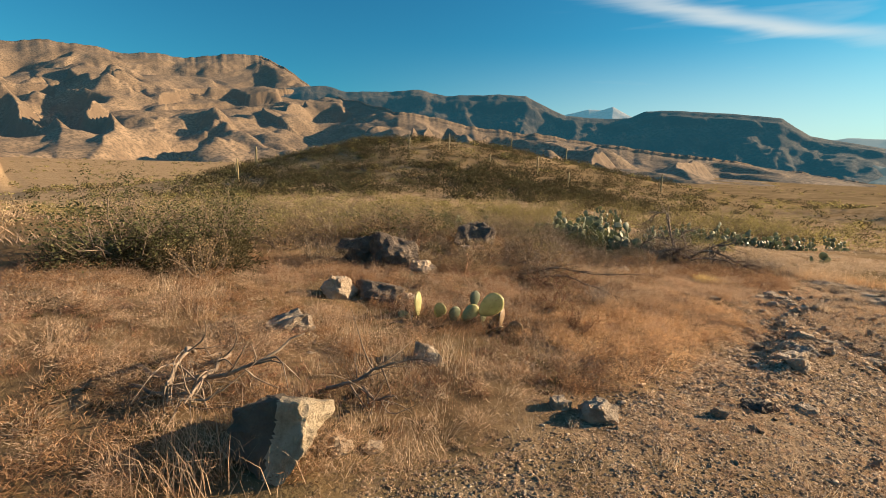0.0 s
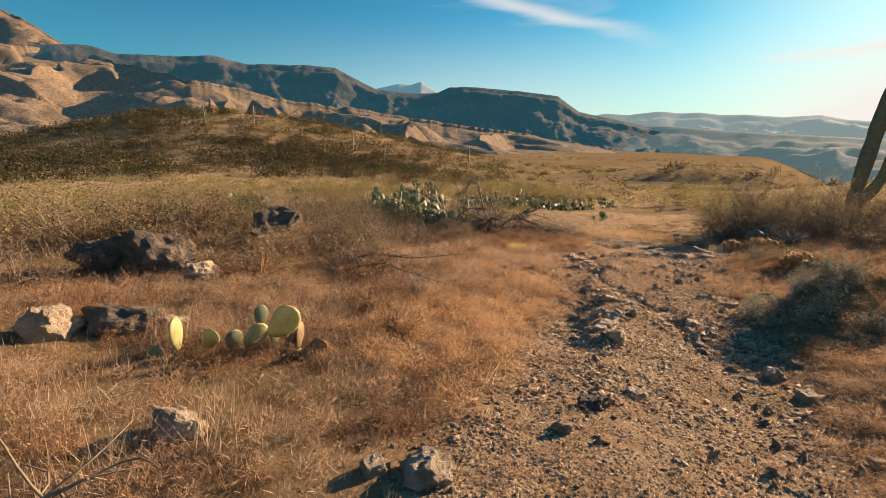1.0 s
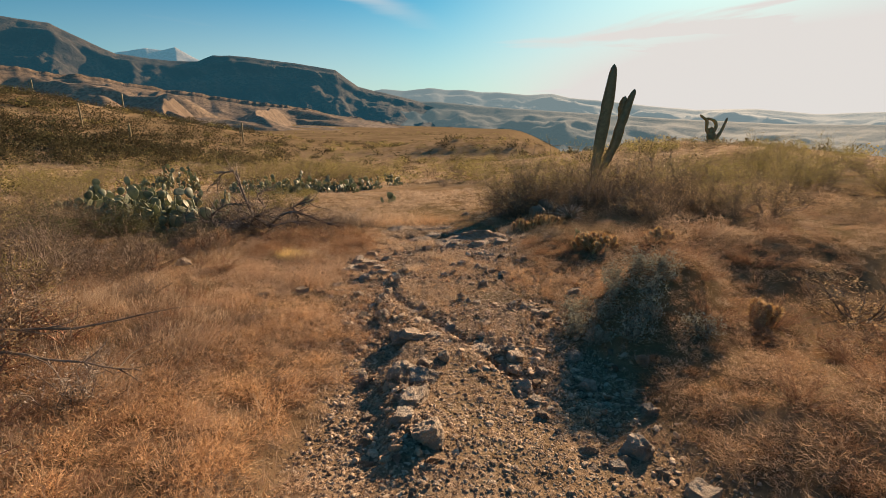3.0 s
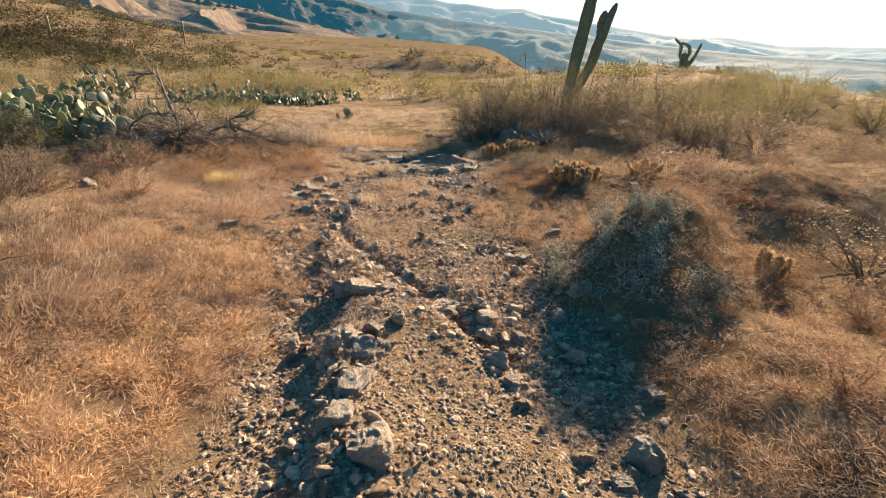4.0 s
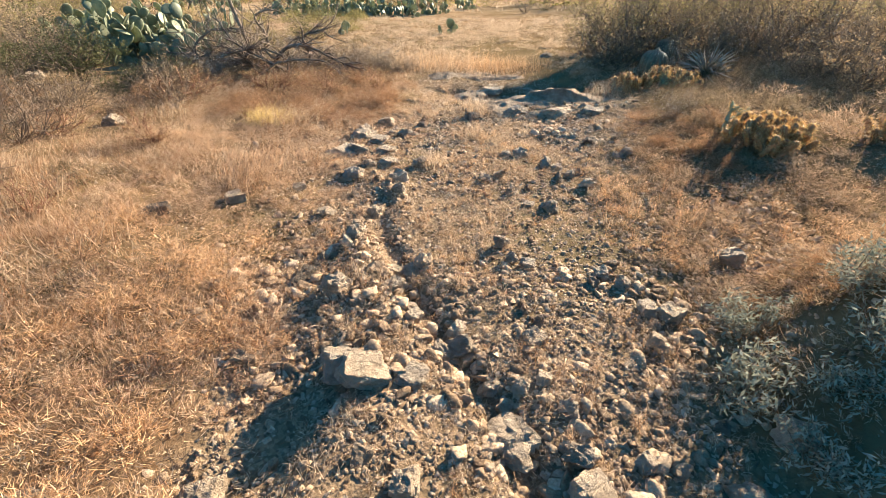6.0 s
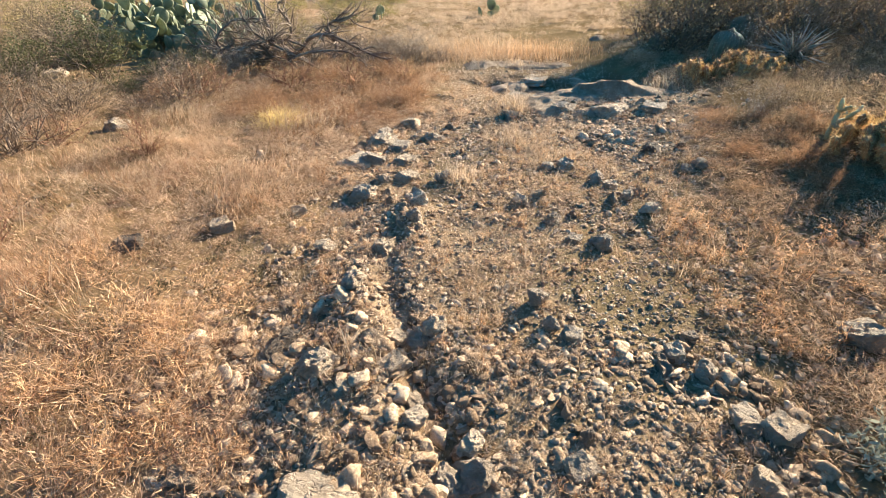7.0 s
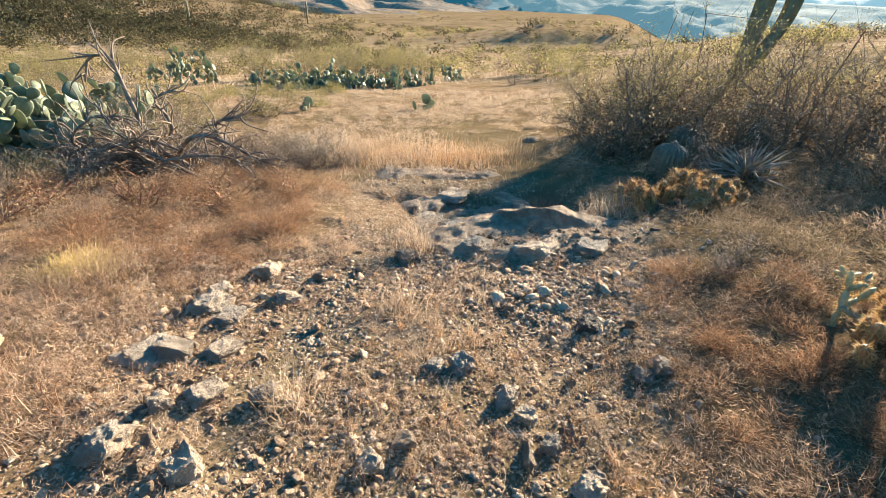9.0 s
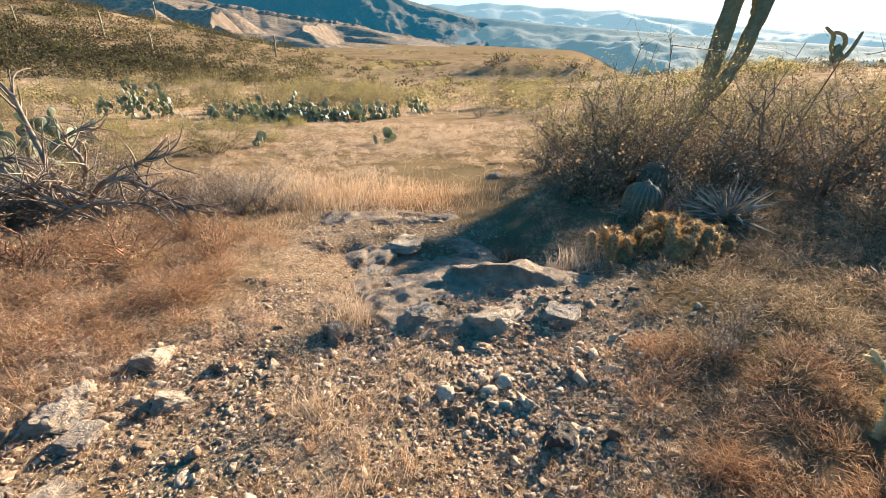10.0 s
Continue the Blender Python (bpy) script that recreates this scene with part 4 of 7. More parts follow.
# stones that stand out along the crest, the channel and the rut
for k, (x, y, size, flat) in enumerate(((0.34, 5.07, 0.12, 0.8), (0.47, 5.06, 0.10, 0.9), (0.72, 4.75, 0.14, 0.7), (0.75, 4.6, 0.19, 0.6), (0.62, 4.5, 0.13, 0.7), (0.7, 4.44, 0.13, 0.8),
                                        (0.08, 4.47, 0.14, 0.8), (-0.11, 4.31, 0.15, 0.8), (-0.13, 4.06, 0.26, 0.5), (-0.68, 4.35, 0.23, 0.5), (-0.44, 4.28, 0.16, 0.6), (0.58, 5.14, 0.1, 0.7),
                                        (0.69, 4.98, 0.1, 0.8), (0.99, 4.77, 0.11, 0.7), (0.41, 4.79, 0.26, 0.4), (-0.23, 5.01, 0.28, 0.5), (0.96, 4.37, 0.12, 0.7), (-0.26, 5.92, 0.16, 0.7),
                                        (0.12, 5.43, 0.11, 0.8), (-0.15, 5.58, 0.11, 0.8), (-0.12, 5.48, 0.12, 0.9), (0.06, 5.26, 0.15, 0.7), (0.17, 5.32, 0.18, 0.6), (-0.29, 5.71, 0.16, 0.6),
                                        (-0.35, 5.93, 0.13, 0.7), (-0.17, 6.02, 0.14, 0.7), (0.4, 6.14, 0.11, 0.8), (0.49, 6.08, 0.12, 0.7), (-1.09, 6.64, 0.15, 0.7), (-1.46, 7.04, 0.16, 0.6),
                                        (0.31, 6.33, 0.12, 0.8), (0.95, 6.09, 0.12, 0.7), (1.18, 5.77, 0.15, 0.6), (1.08, 5.98, 0.12, 0.7), (1.17, 5.49, 0.13, 0.6), (0.54, 5.41, 0.14, 0.6),
                                        (0.42, 8.17, 0.16, 0.8), (0.25, 8.14, 0.13, 0.6), (0.65, 7.95, 0.13, 0.8), (0.77, 7.84, 0.13, 0.7), (0.87, 7.67, 0.12, 0.8), (1.03, 7.52, 0.12, 0.7),
                                        (-0.54, 7.8, 0.15, 0.7), (-0.39, 7.77, 0.12, 0.6), (1.37, 8.19, 0.13, 0.5), (1.01, 7.48, 0.15, 0.7), (0.12, 7.46, 0.13, 0.6), (-1.28, 8.06, 0.26, 0.5))):
    rock(x, y, (size * 1.15, size * 0.9, size * flat), 73 * k % 360, "pale flat broken slab among the gravel" if flat < 0.65 else "pale weathered stone lying loose on the gravel",
         pick=k, sink=0.25, tilt=(17 * k % 40 - 20, 29 * k % 40 - 20))


# the hump of bedrock that crosses the track
def bedrock_hump(x, y, turn, length, width, height, label, seed):
    u, v = np.meshgrid(np.linspace(-1, 1, 96), np.linspace(-1, 1, 60))
    px, py = u * length / 2, v * width / 2
    ragged = 1 + 0.5 * fbm(px * 2.2 + 2 * seed, py * 2.2, 3)
    dome = np.clip(ragged - 0.35 - np.abs(u) ** 2 - np.abs(v) ** 2, -0.35, 1)
    lump = fbm(px * 2.6 + seed, py * 2.6, 3)
    ledges = 0.5 * smooth(-0.05, 0.03, fbm(px * 1.7 + seed, py * 2.9 + lump, 2)) + 0.3 * smooth(0.12, 0.2, fbm(px * 2.6 - seed, py * 3.4, 2))
    z = height * (np.sign(dome) * np.abs(dome) ** 0.75 * (0.45 + 0.35 * lump + ledges) + 0.26 * fbm(px * 6, py * 6, 6, 0.62))
    rows, cols = u.shape
    i = (np.arange(rows - 1)[:, None] * cols + np.arange(cols - 1)[None]).ravel()
    me = mesh_of("rock", np.stack([px, py, z], -1).reshape(-1, 3), np.stack([i, i + 1, i + cols + 1, i + cols], -1))
    me.materials.append(M_STONE)
    ob = tagged(new("rock", me), label, "rock", "rocks beside the track")
    ob.matrix_basis = Matrix.LocRotScale((x, y, seat(x, y) - 0.03), Euler((0, 0, radians(turn))), None)
    return ob


bedrock_hump(0.85, 10.1, 12, 2.2, 1.2, 0.17, "low grey hump of cracked bedrock across the track", 4.0)
bedrock_hump(0.1, 11.35, 20, 2.4, 1.3, 0.14, "worn grey bedrock shelf in the shaded hollow", 9.0)
bedrock_hump(-0.55, 12.35, 8, 2.2, 1.0, 0.12, "flat grey bedrock edge at the end of the track", 15.0)

# medium stones along the bank and the rut
STONES = [rock_mesh("stone", 60 + k, M_STONE, 3, 12, 0.22, k % 2, 0.08) for k in range(8)]
rng = np.random.RandomState(5)
count = 0
while count < 290:
    y = rng.uniform(1.0, 10.5)
    kind = rng.rand()
    x = float(bank_x(y)) + rng.normal(0.1, 0.16 if y < 4.8 else 0.42) if kind < 0.45 else (rng.uniform(-0.9, 1.6) if kind < 0.8 else rng.normal(1.25, 0.25))
    if kind >= 0.8 and y > 6:
        x = rng.normal(0.8, 0.3)
    s = 0.04 + 0.10 * rng.rand() ** 2.6
    ob = new("stone", STONES[rng.randint(8)])
    ob.parent = ground
    ob.matrix_basis = Matrix.LocRotScale((x, y, seat(x, y) + s * 0.02), Euler(rng.rand(3) * 6.3), (s * rng.uniform(0.9, 1.5), s, s * rng.uniform(0.6, 1)))
    count += 1

# gravel, too fine to count
OCTA_V = np.array([(1, 0, -0.35), (0.2, 1, -0.35), (-1, 0.1, -0.35), (-0.1, -1, -0.35), (0.45, 0.1, 0.55), (-0.4, -0.1, 0.6)]) * 0.5
OCTA_F = np.array([(0, 1, 4), (1, 5, 4), (1, 2, 5), (2, 3, 5), (3, 4, 5), (3, 0, 4)])
CHIPS = []
for me in [rock_mesh("chip", 80 + k, M_STONE, 2, 11, 0.26, k % 2, 0.1) for k in range(6)]:
    CHIPS.append(np.array([v.co[:] for v in me.vertices]))
    CHIP_F = np.array([p.vertices[:] for p in me.polygons])


def pebbles(name, label, material, n, spot, lo, hi, seed, round_ones=False):
    rng = np.random.RandomState(seed)
    x, y = spot(rng, n)
    n = len(x)
    size = lo + (hi - lo) * rng.rand(n) ** 2.5 * (0.45 + 0.9 * smooth(-0.3, 0.3, fbm(x * 0.9 + 3, y * 0.9, 2)))
    if round_ones:
        pf, shape = CHIP_F, np.array(CHIPS)[rng.randint(6, size=n)]
    else:
        pf, shape = OCTA_F, OCTA_V[None] * (1 + 0.6 * (rng.rand(n, 6, 1) - 0.5)) + rng.normal(size=(n, 6, 3)) * 0.08
    shape = shape * (rng.uniform([0.9, 0.7, 0.55], [1.5, 1.2, 0.95], (n, 3)) * size[:, None])[:, None]
    for axis_a, axis_b, t in ((0, 2, rng.normal(0, 0.3, n)), (0, 1, rng.rand(n) * 6.3)):
        c, s, a, b = np.cos(t)[:, None], np.sin(t)[:, None], shape[..., axis_a].copy(), shape[..., axis_b].copy()
        shape = shape.copy()
        shape[..., axis_a], shape[..., axis_b] = a * c - b * s, a * s + b * c
    v = shape + np.stack([x, y, ground_z(x, y) + size * 0.03], -1)[:, None]
    f = pf[None] + (np.arange(n) * shape.shape[1])[:, None, None]
    me = Soup().add(v, f.reshape(-1, 3)).mesh(name, material)
    return tagged(new(name, me), label, "gravel", kind="stuff")


def on_track(rng, n):
    x, y = rng.uniform(-2.2, 2.6, n), -3.0 + 15.2 * rng.rand(n)
    keep = ((y > 0) | (x < 1.3)) & (rng.rand(n) < track_mask(x, y) * (0.6 + 0.4 * smooth(-0.25, 0.25, fbm(x * 1.2 + 5, y * 1.2, 2))))
    return x[keep], y[keep]


def off_track(rng, n):
    x, y = rng.uniform(-5, 6, n), rng.uniform(-3.0, 14, n)
    keep = rng.rand(n) < (1 - track_mask(x, y)) * smooth(0.0, 0.3, fbm(x * 0.9, y * 0.9 + 8, 3))
    return x[keep], y[keep]


def in_rut(rng, n):
    y = rng.uniform(2.8, 9.2, n)
    return np.interp(y, BANK_Y, BANK_X) + rng.normal(0.05, 1, n) * np.where(y < 4.8, 0.15, 0.38), y


def gravel_material(name, lift):
    m, n, l, out, b = nodes_of(name)
    g = n.new("ShaderNodeNewGeometry")
    c = ramp(n, l, g.outputs["Random Per Island"], [(p, tuple(k * lift for k in c)) for p, c in
             ((0.0, (0.15, 0.095, 0.056)), (0.35, (0.33, 0.225, 0.142)), (0.7, (0.48, 0.35, 0.235)), (1.0, (0.60, 0.47, 0.34)))])
    c = mix(n, l, 0.8, c, ramp(n, l, noise_node(n, l, 55, 7, 0.75, g.outputs["Position"]), [(0.32, (0.42, 0.38, 0.35)), (0.62, (1, 1, 1))]), "MULTIPLY")
    l.new(c, b.inputs["Base Color"])
    b.inputs["Roughness"].default_value = 0.95
    bump(n, l, b, noise_node(n, l, 70, 7, 0.75, g.outputs["Position"]), 1.0, 0.012)
    return m


M_GRAVEL, M_GRAVEL_PALE = gravel_material("mixed gravel", 1.14), gravel_material("pale broken stone", 1.24)
pebbles("gravel", "loose grey and tan gravel on the track", M_GRAVEL, 230000, on_track, 0.013, 0.042, 1)
pebbles("gravel", "fist-sized broken stones on the track", M_GRAVEL, 1800, on_track, 0.03, 0.075, 3, True)
pebbles("gravel", "scattered small stones in the grass", M_GRAVEL, 14000, off_track, 0.012, 0.05, 2)
pebbles("gravel", "grey stones at the foot of the shaded bank", M_GRAVEL, 240, lambda rng, n: (rng.normal(1.3, 0.25, n), rng.uniform(2.0, 5.4, n)), 0.04, 0.11, 6, True)
pebbles("gravel", "pale broken stones washed into the rut", M_GRAVEL_PALE, 420, in_rut, 0.03, 0.10, 4, True)
pebbles("gravel", "fist-sized broken stones heaped along the washed-out rut", M_GRAVEL, 380,
        lambda rng, n: (lambda y: (np.interp(y, BANK_Y, BANK_X) + rng.normal(-0.15, 0.34, n), y))(rng.uniform(5.0, 9.4, n)), 0.05, 0.12, 12, True)
pebbles("gravel", "small broken stones strewn over the edge of the grass", M_GRAVEL_PALE, 5000,
        lambda rng, n: (lambda y: (np.interp(y, BANK_Y, BANK_X) - 0.25 + rng.normal(-0.3, 0.45, n), y))(rng.uniform(5.0, 9.6, n)), 0.015, 0.05, 13)
pebbles("gravel", "broken stones lining the narrow channel", M_GRAVEL_PALE, 520,
        lambda rng, n: (lambda y: (np.interp(y, RUT_Y, RUT_X) + rng.normal(0, 0.13, n), y))(rng.uniform(3.6, 7.2, n)), 0.03, 0.10, 14, True)
pebbles("gravel", "pale fist-sized stones strewn over the stony track", M_GRAVEL_PALE, 2200, lambda rng, n: (rng.normal(0.35, 0.65, n), rng.uniform(5.8, 10.2, n)), 0.025, 0.08, 16, True)
pebbles("gravel", "pale broken stones among low herbs", M_GRAVEL_PALE, 2600, lambda rng, n: (rng.uniform(1.15, 2.4, n), rng.uniform(5.2, 7.6, n)), 0.02, 0.075, 15, True)
pebbles("gravel", "broken grey stones round the bedrock ledge", M_GRAVEL, 420, lambda rng, n: (rng.normal(0.9, 0.75, n), rng.normal(10.1, 0.8, n)), 0.03, 0.12, 7, True)
pebbles("gravel", "broken stones strewn beside the bank", M_GRAVEL, 320, lambda rng, n: (rng.normal(0.85, 0.35, n), rng.uniform(2.5, 9.5, n)), 0.03, 0.09, 8, True)


# ---- grass ----
def grass(name, label, material, n, box, density, lo, hi, width, seed, per=24, spread=0.08, lean=1.2, heads=0.05):
    """Clumps of matted straw, some with seed heads."""
    rng = np.random.RandomState(seed)
    x, y = rng.uniform(box[0], box[1], n), rng.uniform(box[2], box[3], n)
    keep = rng.rand(n) < density(x, y)
    x, y = x[keep], y[keep]
    ch = (lo + (hi - lo) * rng.rand(len(x)) ** 2.2) * (0.6 + 0.8 * smooth(-0.45, 0.45, fbm(x * 0.7 + seed, y * 0.7, 3)))
    off = rng.normal(size=(len(x), per, 2)) * (spread * (0.5 + rng.rand(len(x), 1, 1)))
    bx, by = (x[:, None] + off[..., 0]).ravel(), (y[:, None] + off[..., 1]).ravel()
    h = (ch[:, None] * rng.uniform(0.4, 1.1, (len(x), per))).ravel()
    swirl = np.repeat(7 * fbm(x * 0.9 + seed, y * 0.9, 2) + rng.normal(0, 0.5, len(x)), per)
    base = np.stack([bx, by, ground_z(bx, by) - 0.01], -1)
    v, t = straws(base, h, width * rng.uniform(0.6, 1.3, len(h)), rng, lean, swirl)
    soup = Soup().add(v, t)
    if heads:
        tips = v.reshape(-1, 3, 3)[:, 2]
        tips = tips[rng.rand(len(tips)) < heads]
        hv, hq = leaves(tips - [0, 0, 0.01], width * 1.9 * rng.uniform(0.6, 1.4, len(tips)), rng, 0.5, 0.6)
        soup.add(hv, None, hq)
    return tagged(new(name, soup.mesh(name, material)), label, "grass", kind="stuff")


def tufty(x, y, scale, lo=-0.25, hi=0.2):
    return smooth(lo, hi, fbm(x * scale, y * scale, 3))


def left_of_track(x, y):
    l = np.interp(y, EDGE_Y, EDGE_L)
    return smooth(-0.1, 0.3, l - x + 0.3 * fbm(x * 1.7, y * 1.7, 3))


def right_of_track(x, y):
    r = np.interp(y, EDGE_Y, EDGE_R)
    return smooth(-0.05, 0.4, x - r + 0.35 * fbm(x * 1.4, y * 1.4, 3))


grass("grass", "dry orange-gold grass carpet beside the track", M_GRASS, 11000, (-8.5, 0.2, -3, 12.5),
      lambda x, y: left_of_track(x, y) * (0.05 + 0.35 * smooth(4.5, 6, y) + 0.55 * tufty(x, y, 1.7, -0.15, 0.15)) * smooth(-9.5, -5, x), 0.03, 0.10, 0.0048, 21, 28, 0.07, 1.4)
grass("grass", "taller golden grass patch beside the gravel", M_GRASS, 6000, (-4.2, -0.4, 0.8, 9.5),
      lambda x, y: left_of_track(x, y) * tufty(x, y, 0.9) * gauss(x, y, -2.1, 4.8, 1.0, 3.4), 0.05, 0.15, 0.0045, 22, 24, 0.07, 1.2, 0.3)
grass("grass", "low pale straw among the golden grass", M_GRASS_PALE, 6000, (-6, 0.0, -2.5, 12),
      lambda x, y: left_of_track(x, y) * tufty(x + 9, y, 0.8, -0.1, 0.25), 0.03, 0.12, 0.0048, 27, 26, 0.07, 1.6)
grass("grass", "dull brown dry herbs and grass on hummocks", M_GRASS_DULL, 5000, (0.8, 9.5, 0.8, 13.5),
      lambda x, y: right_of_track(x, y) * (0.3 + 0.7 * tufty(x, y, 1.1)), 0.02, 0.06, 0.005, 23, 22, 0.085, 1.3, 0.2)
grass("grass", "pale golden meadow grass beyond the track", M_GRASS_PALE, 5500, (-9, 4, 11.3, 27),
      lambda x, y: (0.3 + 0.7 * tufty(x, y, 0.7)) * smooth(11.2, 12.6, y) * (1 - smooth(22, 27, y)), 0.03, 0.10, 0.010, 24, 18, 0.13, 1.5)
grass("grass", "low tan herbs on the gravel", M_GRASS_DULL, 5000, (-1.2, 1.8, -2.5, 11.5),
      lambda x, y: 0.75 * tufty(x, y, 1.5, -0.05, 0.3), 0.02, 0.06, 0.006, 25, 13, 0.05, 1.2, 0.3)
grass("grass", "sparse yellow tufts on the gravel", M_GRASS_PALE, 1300, (-1.2, 1.6, -0.5, 11.5),
      lambda x, y: 0.7 * tufty(x + 4, y, 1.6, 0.0, 0.3), 0.04, 0.13, 0.005, 28, 26, 0.035, 0.8)
grass("grass", "tall pale stalks with seed heads standing in the golden grass", M_GRASS_PALE, 1700, (-5.5, -0.7, -3, 6),
      lambda x, y: left_of_track(x, y) * tufty(x + 6, y + 2, 1.1, -0.1, 0.25), 0.12, 0.36, 0.0045, 30, 12, 0.06, 0.6, 0.4)
grass("grass", "tall rust-brown stalks standing in the golden grass", M_HERB, 1500, (-6, -0.9, -3, 9),
      lambda x, y: left_of_track(x, y) * tufty(x + 1, y + 9, 1.0, -0.05, 0.25), 0.10, 0.32, 0.0045, 31, 16, 0.07, 0.7, 0.4)
grass("grass", "far dry grass between scrub", M_GRASS_PALE, 6000, (-45, 32, 22, 80),
      lambda x, y: tufty(x, y, 0.25), 0.1, 0.26, 0.06, 26, 10, 0.35)
grass("grass", "dry brown grass in the brush", M_GRASS, 3500, (-22, -7.5, -4, 24),
      lambda x, y: tufty(x, y, 0.5), 0.06, 0.2, 0.02, 29, 16, 0.16)


def mounds(label, material, n, box, density, lo, hi, per, width, seed, flat=0.75):
    """Rounded cushions of fine dry stalks."""
    rng = np.random.RandomState(seed)
    x, y = rng.uniform(box[0], box[1], n), rng.uniform(box[2], box[3], n)
    keep = rng.rand(n) < density(x, y)
    x, y = x[keep], y[keep]
    r = (lo + (hi - lo) * rng.rand(len(x)) ** 1.6)[:, None, None]
    d = unit(rng.normal(size=(len(x), per, 3)))
    d[..., 2] = np.abs(d[..., 2]) * flat + 0.08
    start = d * [0.8, 0.8, 0.7] * r * rng.rand(len(x), per, 1) ** 0.6
    tip = start + unit(d + rng.normal(size=d.shape) * 0.6) * [1, 1, 0.85] * (0.025 + 0.11 * r) * rng.uniform(0.6, 1.3, (len(x), per, 1))
    side = unit(np.cross(tip - start, rng.normal(size=d.shape))) * width * 0.36 * (1 - 0.25 * smooth(3.5, 6, y))[:, None, None]
    at = np.stack([x, y, ground_z(x, y) - 0.01], -1)[:, None]
    v = np.stack([at + start - side, at + start + side, at + tip], 2)
    me = Soup().add(v, 3 * np.arange(v.size // 9)[:, None] + [[0, 1, 2]]).mesh("grass", material)
    return tagged(new("grass", me), label, "grass", kind="stuff")


mounds("fuzzy tan dry cushions on the mounds", M_GRASS_DULL, 1500, (1.2, 9, 1.2, 13), lambda x, y: right_of_track(x, y) * (0.25 + 0.75 * tufty(x, y + 3, 0.8)), 0.12, 0.36, 320, 0.0045, 91)
mounds("pale dry cushions on the mounds", M_GRASS_PALE, 420, (1.6, 8, 2, 12), lambda x, y: right_of_track(x, y) * tufty(x + 7, y, 0.8), 0.1, 0.28, 260, 0.004, 92)
mounds("orange-brown dry cushions on the mounds", M_HERB, 420, (1.3, 6, 1.2, 9), lambda x, y: right_of_track(x, y) * tufty(x + 1, y, 0.9), 0.1, 0.28, 360, 0.0045, 93)
mounds("matted peach-coloured dry grass cushions", M_GRASS, 1100, (-6, 0, -3, 11.5), lambda x, y: left_of_track(x, y) * (0.15 + 0.85 * tufty(x, y + 6, 0.9)), 0.14, 0.36, 330, 0.004, 94, 0.95)
mounds("bright orange-gold grass cushions beside the gravel", M_GRASS_GOLD, 420, (-2.6, -0.5, 0.8, 6.2), lambda x, y: left_of_track(x, y) * gauss(x, y, -1.3, 3.4, 0.8, 2), 0.14, 0.32, 260, 0.006, 89, 0.95)
mounds("pale matted dry grass cushions", M_GRASS_PALE, 850, (-6, 0, -3, 12), lambda x, y: left_of_track(x, y) * tufty(x, y + 6, 0.9) * (0.25 + 0.75 * smooth(2, 6, y)), 0.12, 0.32, 270, 0.004, 95, 0.95)
mounds("dark reddish brown dead herb cushions in the grass", M_TWIG_RED, 1500, (-7, -0.9, -3, 12), lambda x, y: left_of_track(x, y) * tufty(x + 3, y, 0.8, -0.15, 0.2) * (1 - 0.9 * gauss(x, y, -1.3, 3.4, 0.7, 2)), 0.1, 0.3, 140, 0.005, 96, 0.9)
mounds("thin grey dead stalks in the grass", M_DEAD, 1100, (-7, -0.9, -3, 8), lambda x, y: left_of_track(x, y) * tufty(x + 3, y, 0.8, -0.1, 0.25), 0.12, 0.34, 110, 0.006, 90, 1.0)
mounds("lumpy pale dry grass in the meadow", M_GRASS_PALE, 1500, (-8, 3.5, 11.8, 26), lambda x, y: 0.25 + 0.75 * tufty(x, y, 0.5), 0.12, 0.38, 170, 0.012, 98)
def in_brush(x, y):
    return smooth(-4.2, -5.2, x) * (1 - (y > 9.2) * (y < 12.9) * (x < -6.0) * (x > -8.4)) * smooth(1.0, 3.5, y - 0.35 * (x + 5)) * (1 - smooth(-5.6, -4.6, x) * (y < 9))


mounds("dense grey-brown brush domes on the slope", M_BRUSH, 110, (-11, -4.4, 2.5, 15), in_brush, 0.35, 0.75, 1100, 0.016, 81, 1.0)
mounds("dense reddish brown brush domes on the slope", M_HERB, 50, (-10, -4.4, 2.5, 13), in_brush, 0.3, 0.6, 900, 0.014, 82, 1.0)
mounds("dense olive brush domes on the slope", M_LEAF_YELLOW, 70, (-16, -5, 3, 26), in_brush, 0.4, 0.8, 900, 0.018, 83, 1.0)
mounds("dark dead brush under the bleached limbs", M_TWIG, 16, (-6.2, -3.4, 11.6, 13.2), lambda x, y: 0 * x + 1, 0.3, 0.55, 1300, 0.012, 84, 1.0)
mounds("soft grey-brown brush domes on the rise", M_BRUSH, 60, (3.2, 12, 9, 22), lambda x, y: 0 * x + 0.8, 0.35, 0.8, 900, 0.018, 85, 1.0)
mounds("soft tan dry brush domes on the rise", M_GRASS_DULL, 70, (3.0, 10, 7, 18), lambda x, y: smooth(2.8, 3.6, x), 0.25, 0.6, 700, 0.014, 86, 1.0)
mounds("pale dry herbs at the edge of the stones", M_GRASS, 1300, (-3.0, -0.7, 4.6, 9.8), lambda x, y: 0.75 + 0 * x, 0.04, 0.15, 75, 0.007, 87)
mounds("dark twiggy brush domes among boulders", M_TWIG, 46, (-10, -4.6, 2.5, 14), in_brush, 0.35, 0.65, 800, 0.012, 88, 1.0)
mounds("fluffy tan dry brush on the open slope", M_LEAF_TAN, 420, (-36, -11, -5, 22), lambda x, y: 0.25 + 0.75 * tufty(x, y, 0.25), 0.4, 0.95, 420, 0.03, 70, 1.0)
mounds("fluffy olive-tan brush on the open slope", M_LEAF_YELLOW, 200, (-34, -8.5, -5, 24), lambda x, y: tufty(x + 5, y, 0.25), 0.4, 1.0, 420, 0.03, 71, 1.0)
